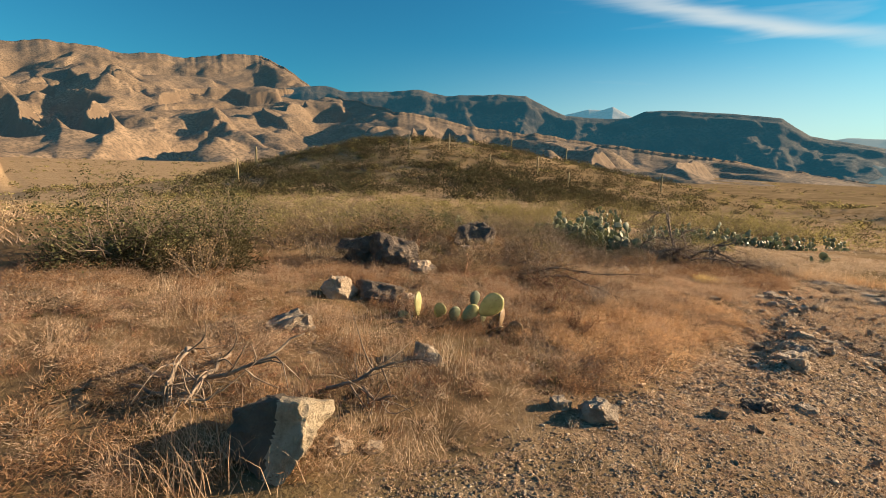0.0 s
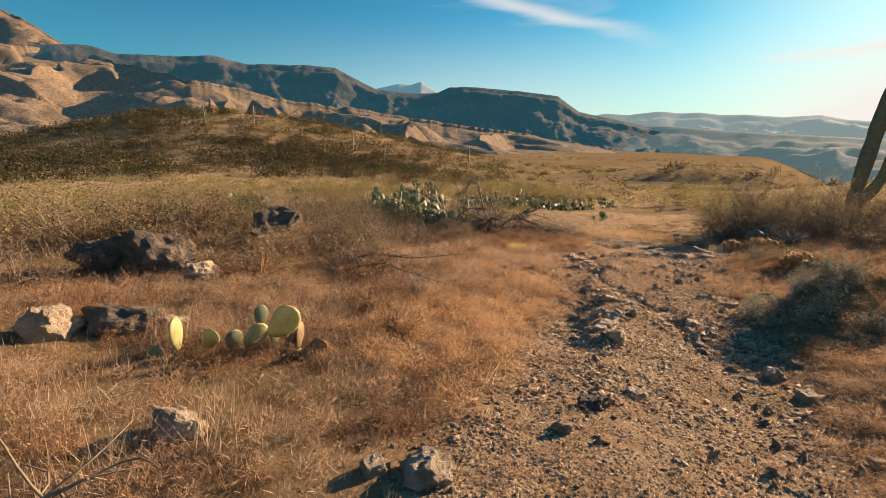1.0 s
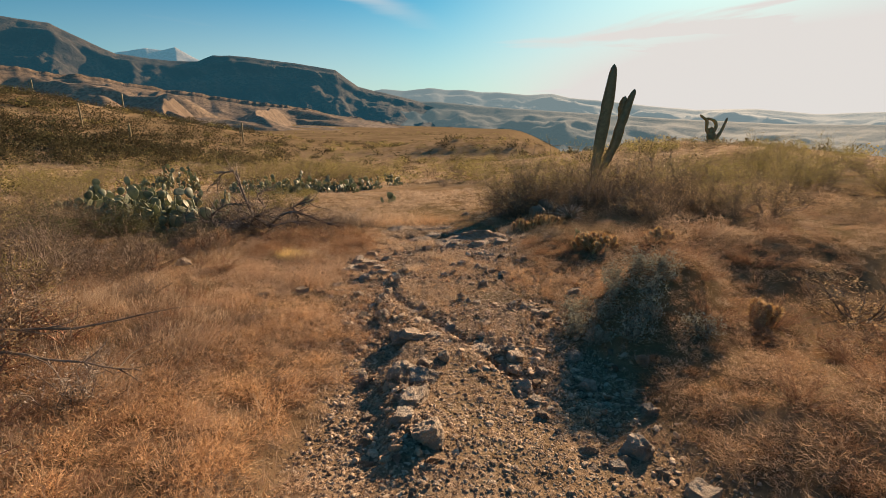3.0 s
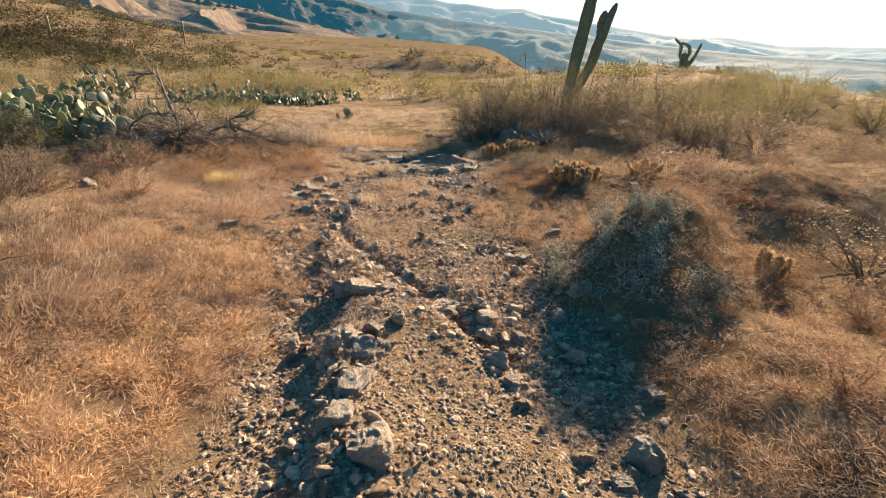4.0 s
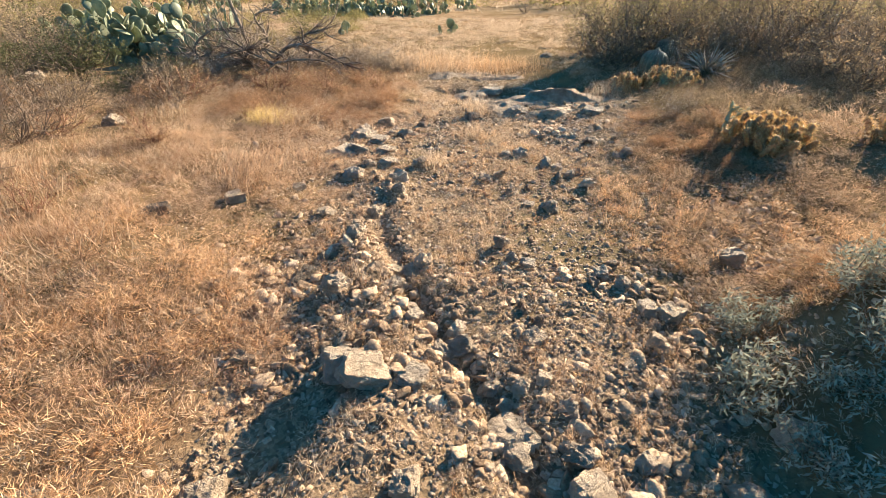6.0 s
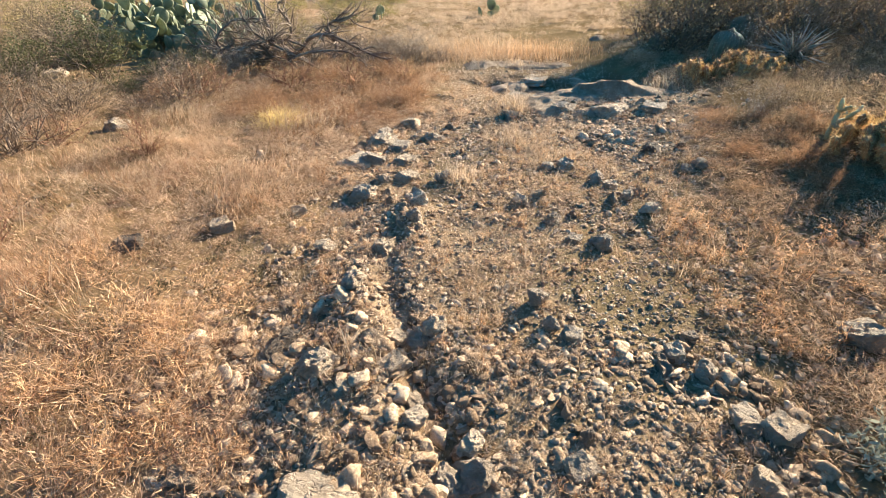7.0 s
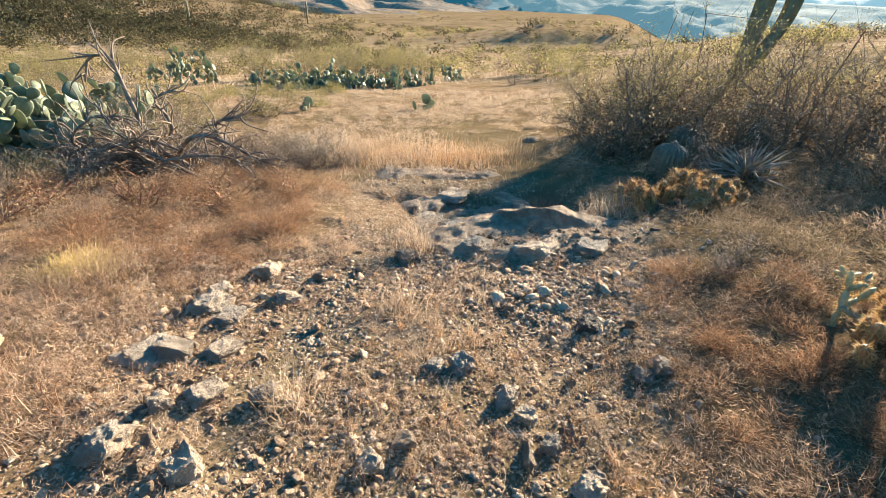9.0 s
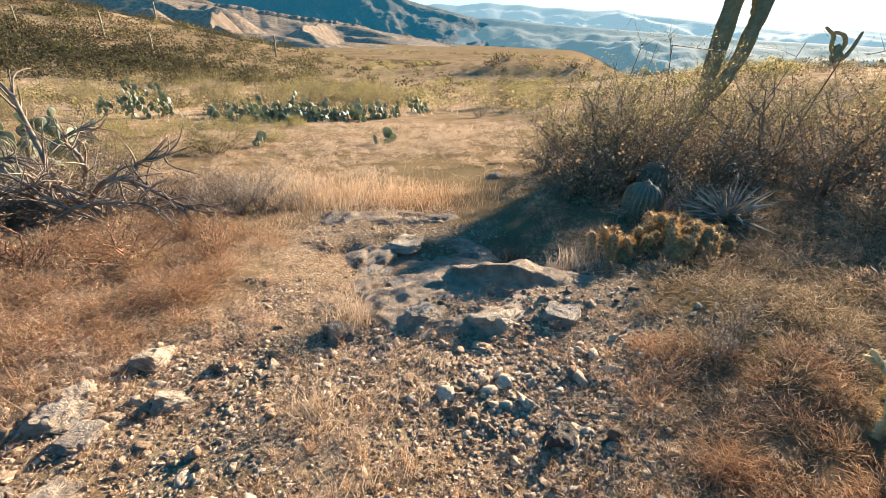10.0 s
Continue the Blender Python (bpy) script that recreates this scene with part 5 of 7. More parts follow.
mounds("dull speckled brown herbs beside the stones", M_BRUSH, 1500, (0.9, 3.0, 5.6, 9.4), lambda x, y: smooth(0.8, 1.5, x) * (0.3 + 0.7 * tufty(x, y + 5, 1.1)), 0.03, 0.10, 60, 0.008, 68)
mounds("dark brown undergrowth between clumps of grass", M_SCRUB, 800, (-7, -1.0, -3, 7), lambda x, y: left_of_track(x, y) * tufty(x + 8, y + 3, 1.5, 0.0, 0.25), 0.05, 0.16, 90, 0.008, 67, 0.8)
mounds("orange-tan herbs behind the mound", M_GRASS, 620, (1.1, 2.9, 5.1, 7.8), lambda x, y: 0.2 + 0.8 * tufty(x, y, 1.3), 0.05, 0.14, 85, 0.0045, 69)
mounds("fuzzy reddish brown herb mound beside the track", M_HERB, 85, (-3.7, -1.35, 9.1, 11.7), lambda x, y: smooth(-1.2, -1.6, x), 0.18, 0.42, 520, 0.009, 77, 1.0)
mounds("dull brown brush on the shaded bank", M_BRUSH, 150, (1.7, 4.6, 8.8, 12.2), lambda x, y: smooth(1.7, 2.2, x), 0.12, 0.34, 300, 0.009, 78, 1.0)
mounds("dark green leafy domes in the brush", M_LEAF, 34, (-11, -4.8, 3, 15), in_brush, 0.3, 0.6, 800, 0.022, 79, 1.0)
# filler domes whose near-black leaf colour imitates the shrubs' inner shade
mounds("dark filler leaves standing in for shade inside the green shrubs", M_SCRUB, 16, (-7.6, -5.9, -2.2, 0.2), lambda x, y: 0 * x + 1, 0.4, 0.62, 900, 0.024, 80, 1.0)
mounds("fuzzy brown dry clumps beside the stones", M_HERB, 30, (1.55, 2.5, 7.8, 9.4), lambda x, y: 0 * x + 0.8, 0.14, 0.28, 480, 0.005, 75, 1.0)
mounds("low tan herbs on the shaded ground", M_GRASS_DULL, 700, (1.45, 4.2, 5.7, 8.3), lambda x, y: 0 * x + 0.8, 0.05, 0.14, 75, 0.005, 76)
mounds("low tan herbs at the foot of the mound", M_GRASS_DULL, 420, (1.35, 3.2, 1.5, 4.6), lambda x, y: right_of_track(x, y), 0.05, 0.15, 85, 0.0045, 74)
mounds("sparse straw-coloured herbs among the stones", M_GRASS_PALE, 4200, (-1.6, 2.1, 3.6, 11.8), lambda x, y: 0.3 + 0.6 * tufty(x + 2, y, 1.0), 0.025, 0.085, 38, 0.0045, 73)
mounds("straw-coloured herbs along the crest of the track", M_GRASS_PALE, 520, (-0.55, 0.6, 3.6, 11.2), lambda x, y: 0.35 + 0.65 * tufty(x + 4, y, 1.2), 0.05, 0.14, 85, 0.0045, 72)
mounds("low tan dead herbs on the gravel", M_GRASS, 2600, (-1.3, 2.0, -2.5, 11.5), lambda x, y: tufty(x, y + 2, 1.1, -0.1, 0.2), 0.03, 0.11, 60, 0.005, 97)
mounds("brownish dead undergrowth between grass clumps", M_HERB, 1000, (-7, -1.0, -3, 4.5), lambda x, y: left_of_track(x, y) * tufty(x + 5, y, 1.0, -0.2, 0.1) * (1 - 0.9 * gauss(x, y, -1.3, 3.4, 0.7, 2)), 0.1, 0.3, 190, 0.0065, 99, 0.9)


def tuft(x, y, height, n, spread, material, label, seed, wind=(0, 0)):
    rng = np.random.RandomState(seed)
    base = np.stack([rng.normal(0, spread, n), rng.normal(0, spread, n), np.full(n, -0.02)], -1)
    v, t, q = blades(base, height * rng.uniform(0.4, 1.1, n), 0.0035, rng, 0.75, 0.4, wind)
    ob = tagged(new("grass_tuft", Soup().add(v, t, q).mesh("grass_tuft", material)), label, "grass tuft", kind="stuff")
    ob.location = (x, y, seat(x, y))
    return ob


tuft(-0.16, 9.7, 0.3, 260, 0.07, M_GRASS_PALE, "straw-coloured grass tuft on the stony track", 1)
tuft(-0.1, 8.75, 0.2, 160, 0.06, M_GRASS_PALE, "short straw tuft on the gravel", 2)
tuft(-0.4, 7.75, 0.24, 200, 0.07, M_GRASS_PALE, "yellow grass tuft on the gravel", 3)
tuft(-2.7, 8.9, 0.24, 700, 0.13, M_GRASS_YELLOW, "bright yellow grass clump", 4)
rng_t = np.random.RandomState(61)
for k in range(10):
    tuft(rng_t.uniform(-4.2, -1.9), rng_t.uniform(3.6, 9.4), rng_t.uniform(0.22, 0.34), 420, 0.17, M_GRASS_PALE if k % 3 else M_GRASS,
         "matted pale grass swept to one side", 70 + k, (rng_t.uniform(0.5, 1.1), rng_t.uniform(-0.6, 0.3)))
tuft(-3.2, 5.8, 0.3, 420, 0.2, M_GRASS_PALE, "swept pale grass clump", 5, (0.5, -0.3))
tuft(-2.6, 5.3, 0.28, 380, 0.2, M_GRASS_PALE, "swept pale grass clump", 6, (0.5, -0.3))
tuft(1.05, 11.3, 0.3, 220, 0.08, M_TWIG_RED, "reddish dry tuft behind the ledge", 7)
tuft(1.6, 10.75, 0.26, 260, 0.12, M_GRASS_PALE, "orange straw clump beside the ledge", 8)
tuft(-1.9, -2.0, 0.3, 500, 0.25, M_GRASS, "dry grass clump against the large block", 13)
for k, (x, y, h) in enumerate(((-1.9, 13.4, 0.42), (-1.4, 13.15, 0.46), (-0.9, 13.0, 0.4), (-0.5, 13.3, 0.4), (-1.2, 13.8, 0.45), (-0.2, 12.9, 0.3), (-1.7, 12.9, 0.34), (0.3, 13.4, 0.34), (-2.4, 13.9, 0.4))):
    tuft(x, y, h, 420, 0.32, (M_GRASS_PALE, M_GRASS_GOLD)[k % 2], "rounded tuft of golden dry grass at the meadow's edge", 700 + k)



# ---- shrubs ----
def shrub_meshes(seed, height, width, stems, twigs, leaf_count, leaf_size, wood, leaf, tangle=0.35, leaf_spread=0.06, slim=0.5, thick=0.012):
    """Stems that fork twice into fine twigs, with small leaves on them."""
    rng = np.random.RandomState(seed)
    wood_s, leaf_s = Soup(), Soup()
    p0, p1, r0, r1 = [], [], [], []
    tips = []
    for s in range(stems):
        a, out = rng.rand() * 6.28, math.sqrt(rng.rand())
        goal = np.array([math.cos(a) * out * width / 2, math.sin(a) * out * width / 2, height * (1.0 - 0.55 * out ** 2) * rng.uniform(0.65, 1.05)])
        p = np.array([math.cos(a), math.sin(a), 0]) * 0.05 * width * rng.rand() - [0, 0, 0.03]
        steps = 4
        for k in range(steps):
            q = p + (goal - p) / (steps - k) + rng.normal(size=3) * tangle * 0.16 * height
            w = thick * (1 - k / (steps + 1))
            p0.append(p), p1.append(q), r0.append(w), r1.append(w * 0.75)
            for j in range(twigs if k else 1):
                s0 = p + (q - p) * rng.rand()
                d = unit((q - p) / np.linalg.norm(q - p) * 0.6 + rng.normal(size=3) * 0.7 + [0, 0, 0.25])
                ln = height * rng.uniform(0.10, 0.28)
                s1 = s0 + d * ln
                p0.append(s0), p1.append(s1), r0.append(w * 0.45), r1.append(w * 0.18)
                for i in range(2):
                    t0 = s0 + (s1 - s0) * rng.uniform(0.3, 1)
                    t1 = t0 + unit(d + rng.normal(size=3) * 0.7) * ln * rng.uniform(0.35, 0.7)
                    p0.append(t0), p1.append(t1), r0.append(w * 0.25), r1.append(w * 0.1)
                    tips.append((t0, t1))
            p = q
    p0, p1, r0, r1 = np.array(p0), np.array(p1), np.array(r0), np.array(r1)
    fine = r0 < 0.3 * thick
    v, q = prisms(p0[~fine], p1[~fine], r0[~fine], r1[~fine])
    wood_s.add(v, None, q)
    if fine.any():
        v, t = ribbons(p0[fine], p1[fine], r0[fine])
        wood_s.add(v, t)
    meshes = [wood_s.mesh("wood", wood)]
    if leaf_count:
        tips = np.array(tips)
        pick = rng.randint(len(tips), size=leaf_count)
        c = tips[pick, 0] + (tips[pick, 1] - tips[pick, 0]) * rng.rand(leaf_count, 1) + rng.normal(size=(leaf_count, 3)) * leaf_spread
        c[:, 2] = np.maximum(c[:, 2], 0.02)
        v, q = leaves(c, leaf_size * rng.uniform(0.6, 1.3, leaf_count), rng, slim)
        meshes.append(leaf_s.add(v, None, q).mesh("foliage", leaf))
    return meshes


SHRUBS = {
    "palo": [shrub_meshes(100 + k, 1.9, 2.6, 14, 4, 3000, 0.045, M_TWIG, M_LEAF_YELLOW, 0.35, 0.05, 0.35) for k in range(2)],
    "brown": [shrub_meshes(110 + k, 0.8, 1.2, 13, 3, 1500, 0.03, M_TWIG, M_LEAF_DRY, 0.35, 0.03) for k in range(3)],
    "jojoba": [shrub_meshes(120 + k, 1.0, 1.4, 18, 4, 4200, 0.03, M_TWIG, M_LEAF, 0.3, 0.035, 0.6) for k in range(2)],
    "red": [shrub_meshes(130 + k, 0.5, 1.0, 14, 3, 1200, 0.023, M_TWIG_RED, M_LEAF_DRY, 0.35, 0.025) for k in range(2)],
    "grey": [shrub_meshes(140 + k, 0.55, 0.9, 15, 4, 900, 0.02, M_DEAD, M_AGAVE, 0.4, 0.02, 0.4, 0.007) for k in range(2)],
}
SHRUBS["bare"] = [shrub_meshes(240 + k, 2.0, 2.4, 15, 5, 1500, 0.028, M_TWIG, M_LEAF_YELLOW, 0.5, 0.03, 0.35, 0.016) for k in range(3)]
SHRUBS["tangle"] = [shrub_meshes(260 + k, 0.75, 1.7, 26, 5, 0, 0.02, M_TWIG, M_BRUSH, 0.7, 0.02, 0.4, 0.011) for k in range(3)]
SHRUBS["dead"] = [shrub_meshes(210 + k, 0.8, 2.0, 22, 4, 0, 0.02, M_DEAD, M_AGAVE, 0.8, 0.02, 0.4, 0.013) for k in range(3)]
SHRUBS["brush"] = [shrub_meshes(220 + k, 1.1, 1.7, 26, 4, 1500, 0.032, M_TWIG, M_BRUSH, 0.5, 0.035, 0.35, 0.011) for k in range(3)]
SHRUBS["wisp"] = [shrub_meshes(280 + k, 1.9, 2.6, 16, 4, 5200, 0.042, M_TWIG, M_LEAF_YELLOW, 0.4, 0.06, 0.3, 0.014) for k in range(3)]
SHRUBS["dark"] = [shrub_meshes(290 + k, 0.8, 1.4, 22, 4, 2600, 0.022, M_TWIG, M_SCRUB, 0.5, 0.03, 0.4, 0.01) for k in range(3)]
SHRUBS["sage"] = [shrub_meshes(180 + k, 0.3, 0.5, 14, 3, 900, 0.04, M_DEAD, M_SAGE, 0.3, 0.02, 0.28, 0.005) for k in range(2)]
SHRUBS["herb"] = [shrub_meshes(190 + k, 0.32, 0.8, 20, 3, 3000, 0.018, M_TWIG_RED, M_HERB, 0.3, 0.02, 0.2, 0.004) for k in range(3)]


def shrub(kind, x, y, label, size=1.0, turn=0.0, pick=0, wide=1.0):
    meshes = SHRUBS[kind][pick % len(SHRUBS[kind])]
    ob = thing("shrub", label, "shrub", "desert shrubs")
    for me in meshes:
        part(me.name.split(".")[0], me, ob)
    ob.matrix_basis = Matrix.LocRotScale((x, y, seat(x, y)), Euler((0, 0, radians(turn))), (size * wide, size * wide, size))
    return ob


shrub("palo", 2.9, 14.2, "wide twiggy palo verde with sparse yellow-green leaves", 1.0, 0, 0)
shrub("palo", 1.9, 15.6, "twiggy palo verde at the edge of the meadow", 0.8, 80, 1)
shrub("palo", 4.6, 15.5, "twiggy palo verde behind cacti", 0.95, 200, 1)
for k, (x, y, size) in enumerate(((2.3, 13.7, 0.95), (3.1, 14.3, 1.1), (2.6, 15.2, 1.0), (4.4, 13.3, 0.95), (5.4, 13.2, 0.9), (6.3, 12.6, 0.8), (1.7, 15.4, 0.7))):
    shrub("bare", x, y, "tall bare-branched shrub with sparse dull yellow leaves", size, 64 * k, k)
for k, (x, y, size) in enumerate(((8.6, 19.6, 0.75), (10.4, 20.6, 0.9), (12.0, 21.0, 0.85), (13.6, 22.5, 0.9), (7.2, 18.6, 0.65), (15.5, 23.5, 0.9), (11.0, 17.6, 0.7))):
    shrub("palo", x, y, "rounded yellow-green shrub on the sunny rise", size * 0.75, 64 * k, k, 1.35)
shrub("brown", 2.1, 13.2, "dark twiggy brown shrub shading the track", 1.5, 30, 0)
shrub("brown", 3.3, 12.9, "brown twiggy shrub beside a grey boulder", 1.3, 130, 1)
shrub("brown", 5.2, 12.9, "brown dry shrub with bare forked branches", 1.5, 60, 2)
shrub("brown", 4.6, 10.4, "dull brown shrub on the hummocks", 0.9, 0, 0, 1.3)
shrub("brown", 6.3, 9.4, "dull brown shrub on the hummocks", 1.0, 60, 1, 1.3)
shrub("brown", 4.5, 5.2, "brown rounded shrub with dry tips", 0.8, 110, 1, 1.4)
shrub("grey", 2.1, 9.3, "grey dry twigs beside the brown grass", 0.7, 40, 1)
for k, (x, y) in enumerate(((1.75, 5.1), (2.0, 5.6), (1.85, 4.6), (2.15, 5.0), (1.65, 5.6), (1.5, 5.2), (1.6, 4.85), (2.2, 5.4), (1.9, 5.25), (2.05, 4.75), (2.5, 4.6), (2.4, 5.3))):
    shrub("sage", x, y, "grey-green dwarf shrub with pale narrow leaves on the shaded bank", 0.75 + 0.1 * (k % 3), 50 * k, k)
for k, (x, y) in enumerate(((2.45, 3.3), (2.9, 2.8), (3.2, 3.5), (3.7, 2.9), (2.6, 2.4), (3.5, 4.2), (2.75, 4.9), (2.5, 5.7), (3.0, 5.6), (3.3, 6.4), (3.6, 5.2), (4.4, 6.8), (5.2, 7.6), (4.6, 8.3), (4.2, 4.4))):
    shrub("herb", x, y, "orange-brown dry herb mound on the bank", 0.85 + 0.12 * (k % 4), 70 * k, k, 1.15)
shrub("jojoba", -6.6, -1.6, "dark green leafy shrub with pale backlit leaves", 1.15, 10, 0, 1.3)
shrub("jojoba", -7.0, -0.2, "upright green leafy shrub behind dry grass", 1.15, 80, 1)
shrub("jojoba", -6.9, 10.6, "green leafy shrub beside prickly pears", 1.0, 10, 1, 1.2)
shrub("jojoba", -7.9, 10.1, "yellow-green leafy shrub beside prickly pears", 0.9, 90, 0, 1.2)
shrub("jojoba", -8.9, 6.8, "yellow-green shrub among brown brush", 0.8, 10, 0)
shrub("brown", -5.6, -0.9, "dry brown shrub with pale seed heads", 0.8, 10, 0)
shrub("brown", -7.9, 1.2, "brown shrub behind the boulders", 1.1, 40, 1, 1.2)
shrub("brown", -7.6, 3.4, "brown shrub behind the boulders", 1.2, 140, 2, 1.2)
shrub("brown", -8.3, 5.0, "brown twiggy shrub behind a boulder", 1.1, 10, 0, 1.2)
shrub("brown", -5.2, 5.9, "tangled brown shrub with bare branches", 0.9, 240, 1, 1.4)
shrub("brown", -4.2, 4.6, "tangled dark twigs reaching over the grass", 0.7, 200, 2, 1.7)
shrub("red", -3.5, 3.6, "reddish brown low shrub in golden grass", 1.0, 0, 0, 1.2)
shrub("red", -2.6, 10.6, "reddish brown low shrub beside the track", 0.95, 0, 1, 1.2)
shrub("red", -1.9, 10.9, "rust-brown low shrub beside the track", 0.8, 80, 0, 1.1)
shrub("red", -3.4, 10.4, "reddish brown low shrub below dead branches", 0.95, 150, 0, 1.2)
shrub("red", -2.7, 2.7, "reddish brown dry shrub in golden grass", 0.9, 40, 1, 1.1)
shrub("red", -2.0, 2.1, "greyish brown dry shrub in golden grass", 0.75, 120, 0, 1.1)
shrub("grey", -2.5, 3.5, "tangle of thin grey twigs in golden grass", 0.8, 10, 0, 1.3)
shrub("grey", -3.9, 4.3, "tangle of thin grey twigs in golden grass", 1.0, 80, 1, 1.4)
shrub("red", -4.6, 2.9, "brown dry shrub beside boulders", 0.9, 220, 0, 1.2)
shrub("brown", -5.3, 3.9, "brown dry shrub beside boulders", 0.75, 20, 2, 1.4)
shrub("red", -3.4, 7.7, "dark reddish dry clump in the grass", 0.7, 30, 1)
shrub("red", -3.0, 6.0, "dark reddish dry clump in the grass", 0.6, 130, 0)
shrub("red", -4.0, 8.3, "dark reddish dry clump in the grass", 0.6, 210, 1)
shrub("grey", -2.6, 13.0, "grey twiggy shrub at the edge of the meadow", 1.2, 30, 1, 1.2)
shrub("dead", -4.7, 12.0, "tangled grey dead brush under bleached limbs", 1.0, 0, 0)
shrub("dead", -3.8, 11.8, "tangled grey dead brush under bleached limbs", 0.8, 100, 1)
shrub("dead", -5.6, 12.3, "tangled grey dead brush under bleached limbs", 1.0, 200, 2)
shrub("dead", -5.0, 11.4, "tangled grey dead brush beside prickly pears", 0.8, 300, 0)
shrub("dead", -2.6, -1.8, "low tangle of dead twigs in dry grass", 0.4, 40, 1)
for k, (x, y, size) in enumerate(((-4.3, 5.2, 0.8), (-4.9, 6.1, 0.95), (-5.6, 6.8, 1.0), (-4.6, 7.4, 0.8), (-6.3, 7.8, 1.0), (-5.4, 8.6, 0.8), (-6.9, 6.1, 1.1), (-7.6, 8.2, 1.0),
                                  (-3.9, 4.3, 0.6), (-5.2, 4.9, 0.9), (-4.4, 9.4, 0.7), (-3.6, 6.1, 0.5), (-8.4, 9.4, 1.0), (-6.6, 3.3, 0.8))):
    shrub("tangle", x, y, "dark leafless tangle of fine twigs in the brush", size, 53 * k, k)
shrub("grey", -5.0, 12.8, "grey dead twigs under bleached branches", 1.3, 10, 0, 1.5)
shrub("grey", -4.2, 12.6, "grey dead twigs under bleached branches", 1.2, 110, 1, 1.5)

for k, (x, y, size) in enumerate(((4.4, 11.2, 0.8), (4.9, 11.8, 1.1), (5.6, 10.6, 0.9), (3.0, 11.9, 0.8), (6.4, 12.4, 1.2), (4.1, 13.4, 1.3))):
    shrub(("brown", "grey")[k % 2], x, y, ("brown dry shrub on the shaded bank", "grey dry shrub on the shaded bank")[k % 2], size * (1 if k % 2 == 0 else 1.3), 45 * k, k, 1.25)
for k, (x, y, size) in enumerate(((-7.5, 7.3, 1.0), (-6.6, 7.9, 0.9), (-5.6, 6.0, 0.75), (-6.2, 8.4, 0.8), (-8.6, 8.3, 1.0), (-5.0, 5.2, 0.6), (-7.0, 5.3, 0.8), (-9.6, 12.3, 1.1), (-8.3, 11.6, 0.8),
                                  (-6.9, 9.4, 0.7), (-10.6, 11.0, 1.1), (-9.8, 9.2, 1.0), (-4.5, 7.0, 0.5), (-11.6, 13.6, 1.0), (-5.6, 9.6, 0.5), (-12.4, 10.4, 1.1), (-11.0, 7.6, 1.0), (-10.0, 5.6, 0.9))):
    shrub("dark", x, y, "dark brown twiggy shrub in tangled brush", size, 77 * k, k, 1.2)
for k, (x, y, size) in enumerate(((-2.4, 12.35, 0.6), (-2.0, 12.6, 0.5), (-2.9, 12.9, 0.6), (-2.7, 12.1, 0.55), (-3.3, 12.5, 0.7))):
    shrub("dead", x, y, "low grey-violet dead brush beside the golden meadow", size, 40 * k, k, 0.7)
    shrub("grey", x + 0.2, y + 0.15, "low grey dry shrub beside the golden meadow", size * 1.6, 70 * k, k, 1.1)
for k, (x, y, size) in enumerate(((9.0, 16.0, 0.7), (10.2, 14.2, 0.65), (11.6, 15.4, 0.75), (13.4, 17.0, 0.8), (14.6, 22.6, 0.9), (9.4, 18.4, 0.75), (16.4, 20.4, 0.9), (12.6, 13.4, 0.7), (7.6, 15.0, 0.6))):
    shrub("wisp", x, y, "sunlit wispy yellow-green shrub on the rise", size, 48 * k, k, 1.25)
# tangled brush between the boulders and the prickly pears
rng = np.random.RandomState(33)
for k in range(46):
    x, y = rng.uniform(-9.5, -3.3), rng.uniform(3.0, 12.5)
    if x > -4.2 and y > 5 or x < -5.6 and y > 9 or -7.2 < x < -5.6 and 4 < y < 5.8:
        continue
    kind = ("brown", "red", "grey", "red")[k % 4]
    shrub(kind, x, y, {"brown": "brown twiggy shrub in tangled brush", "red": "reddish brown shrub in tangled brush", "grey": "grey twiggy shrub in tangled brush"}[kind],
          rng.uniform(0.65, 1.05), rng.rand() * 360, k, 1.35)

for k, (x, y, size) in enumerate(((2.0, 13.3, 0.95), (2.7, 13.9, 1.1), (3.5, 13.2, 1.0), (4.3, 13.9, 1.2), (3.2, 15.0, 1.25), (5.2, 14.6, 1.2), (5.4, 12.0, 0.9), (4.4, 12.3, 0.85),
                                  (4.6, 11.0, 0.6), (6.4, 11.0, 0.8), (6.9, 13.6, 1.0))):
    shrub("brush", x, y, "dense grey-brown twiggy brush on the bank", size, 47 * k, k, 1.2)
for k, (x, y, size) in enumerate(((-4.9, 12.6, 0.7), (-5.9, 12.9, 0.85), (-3.9, 12.8, 0.5), (-5.4, 13.6, 0.8), (-6.6, 14.4, 1.0), (-8.6, 11.8, 0.9),
                                  (-8.9, 8.8, 0.9), (-6.0, 7.4, 0.75), (-7.4, 6.9, 0.8), (-5.2, 8.6, 0.55), (-9.9, 10.4, 1.0), (-5.0, 10.2, 0.5),
                                  (-8.3, 3.9, 0.8), (-6.2, 1.0, 0.6), (-7.6, -1.0, 0.8), (-9.0, 0.8, 0.9), (-8.8, 2.4, 0.8), (-5.3, 6.6, 0.6))):
    shrub("brush", x, y, "dense grey-brown twiggy brush among boulders and cacti", size, 47 * k + 11, k + 1, 1.3)

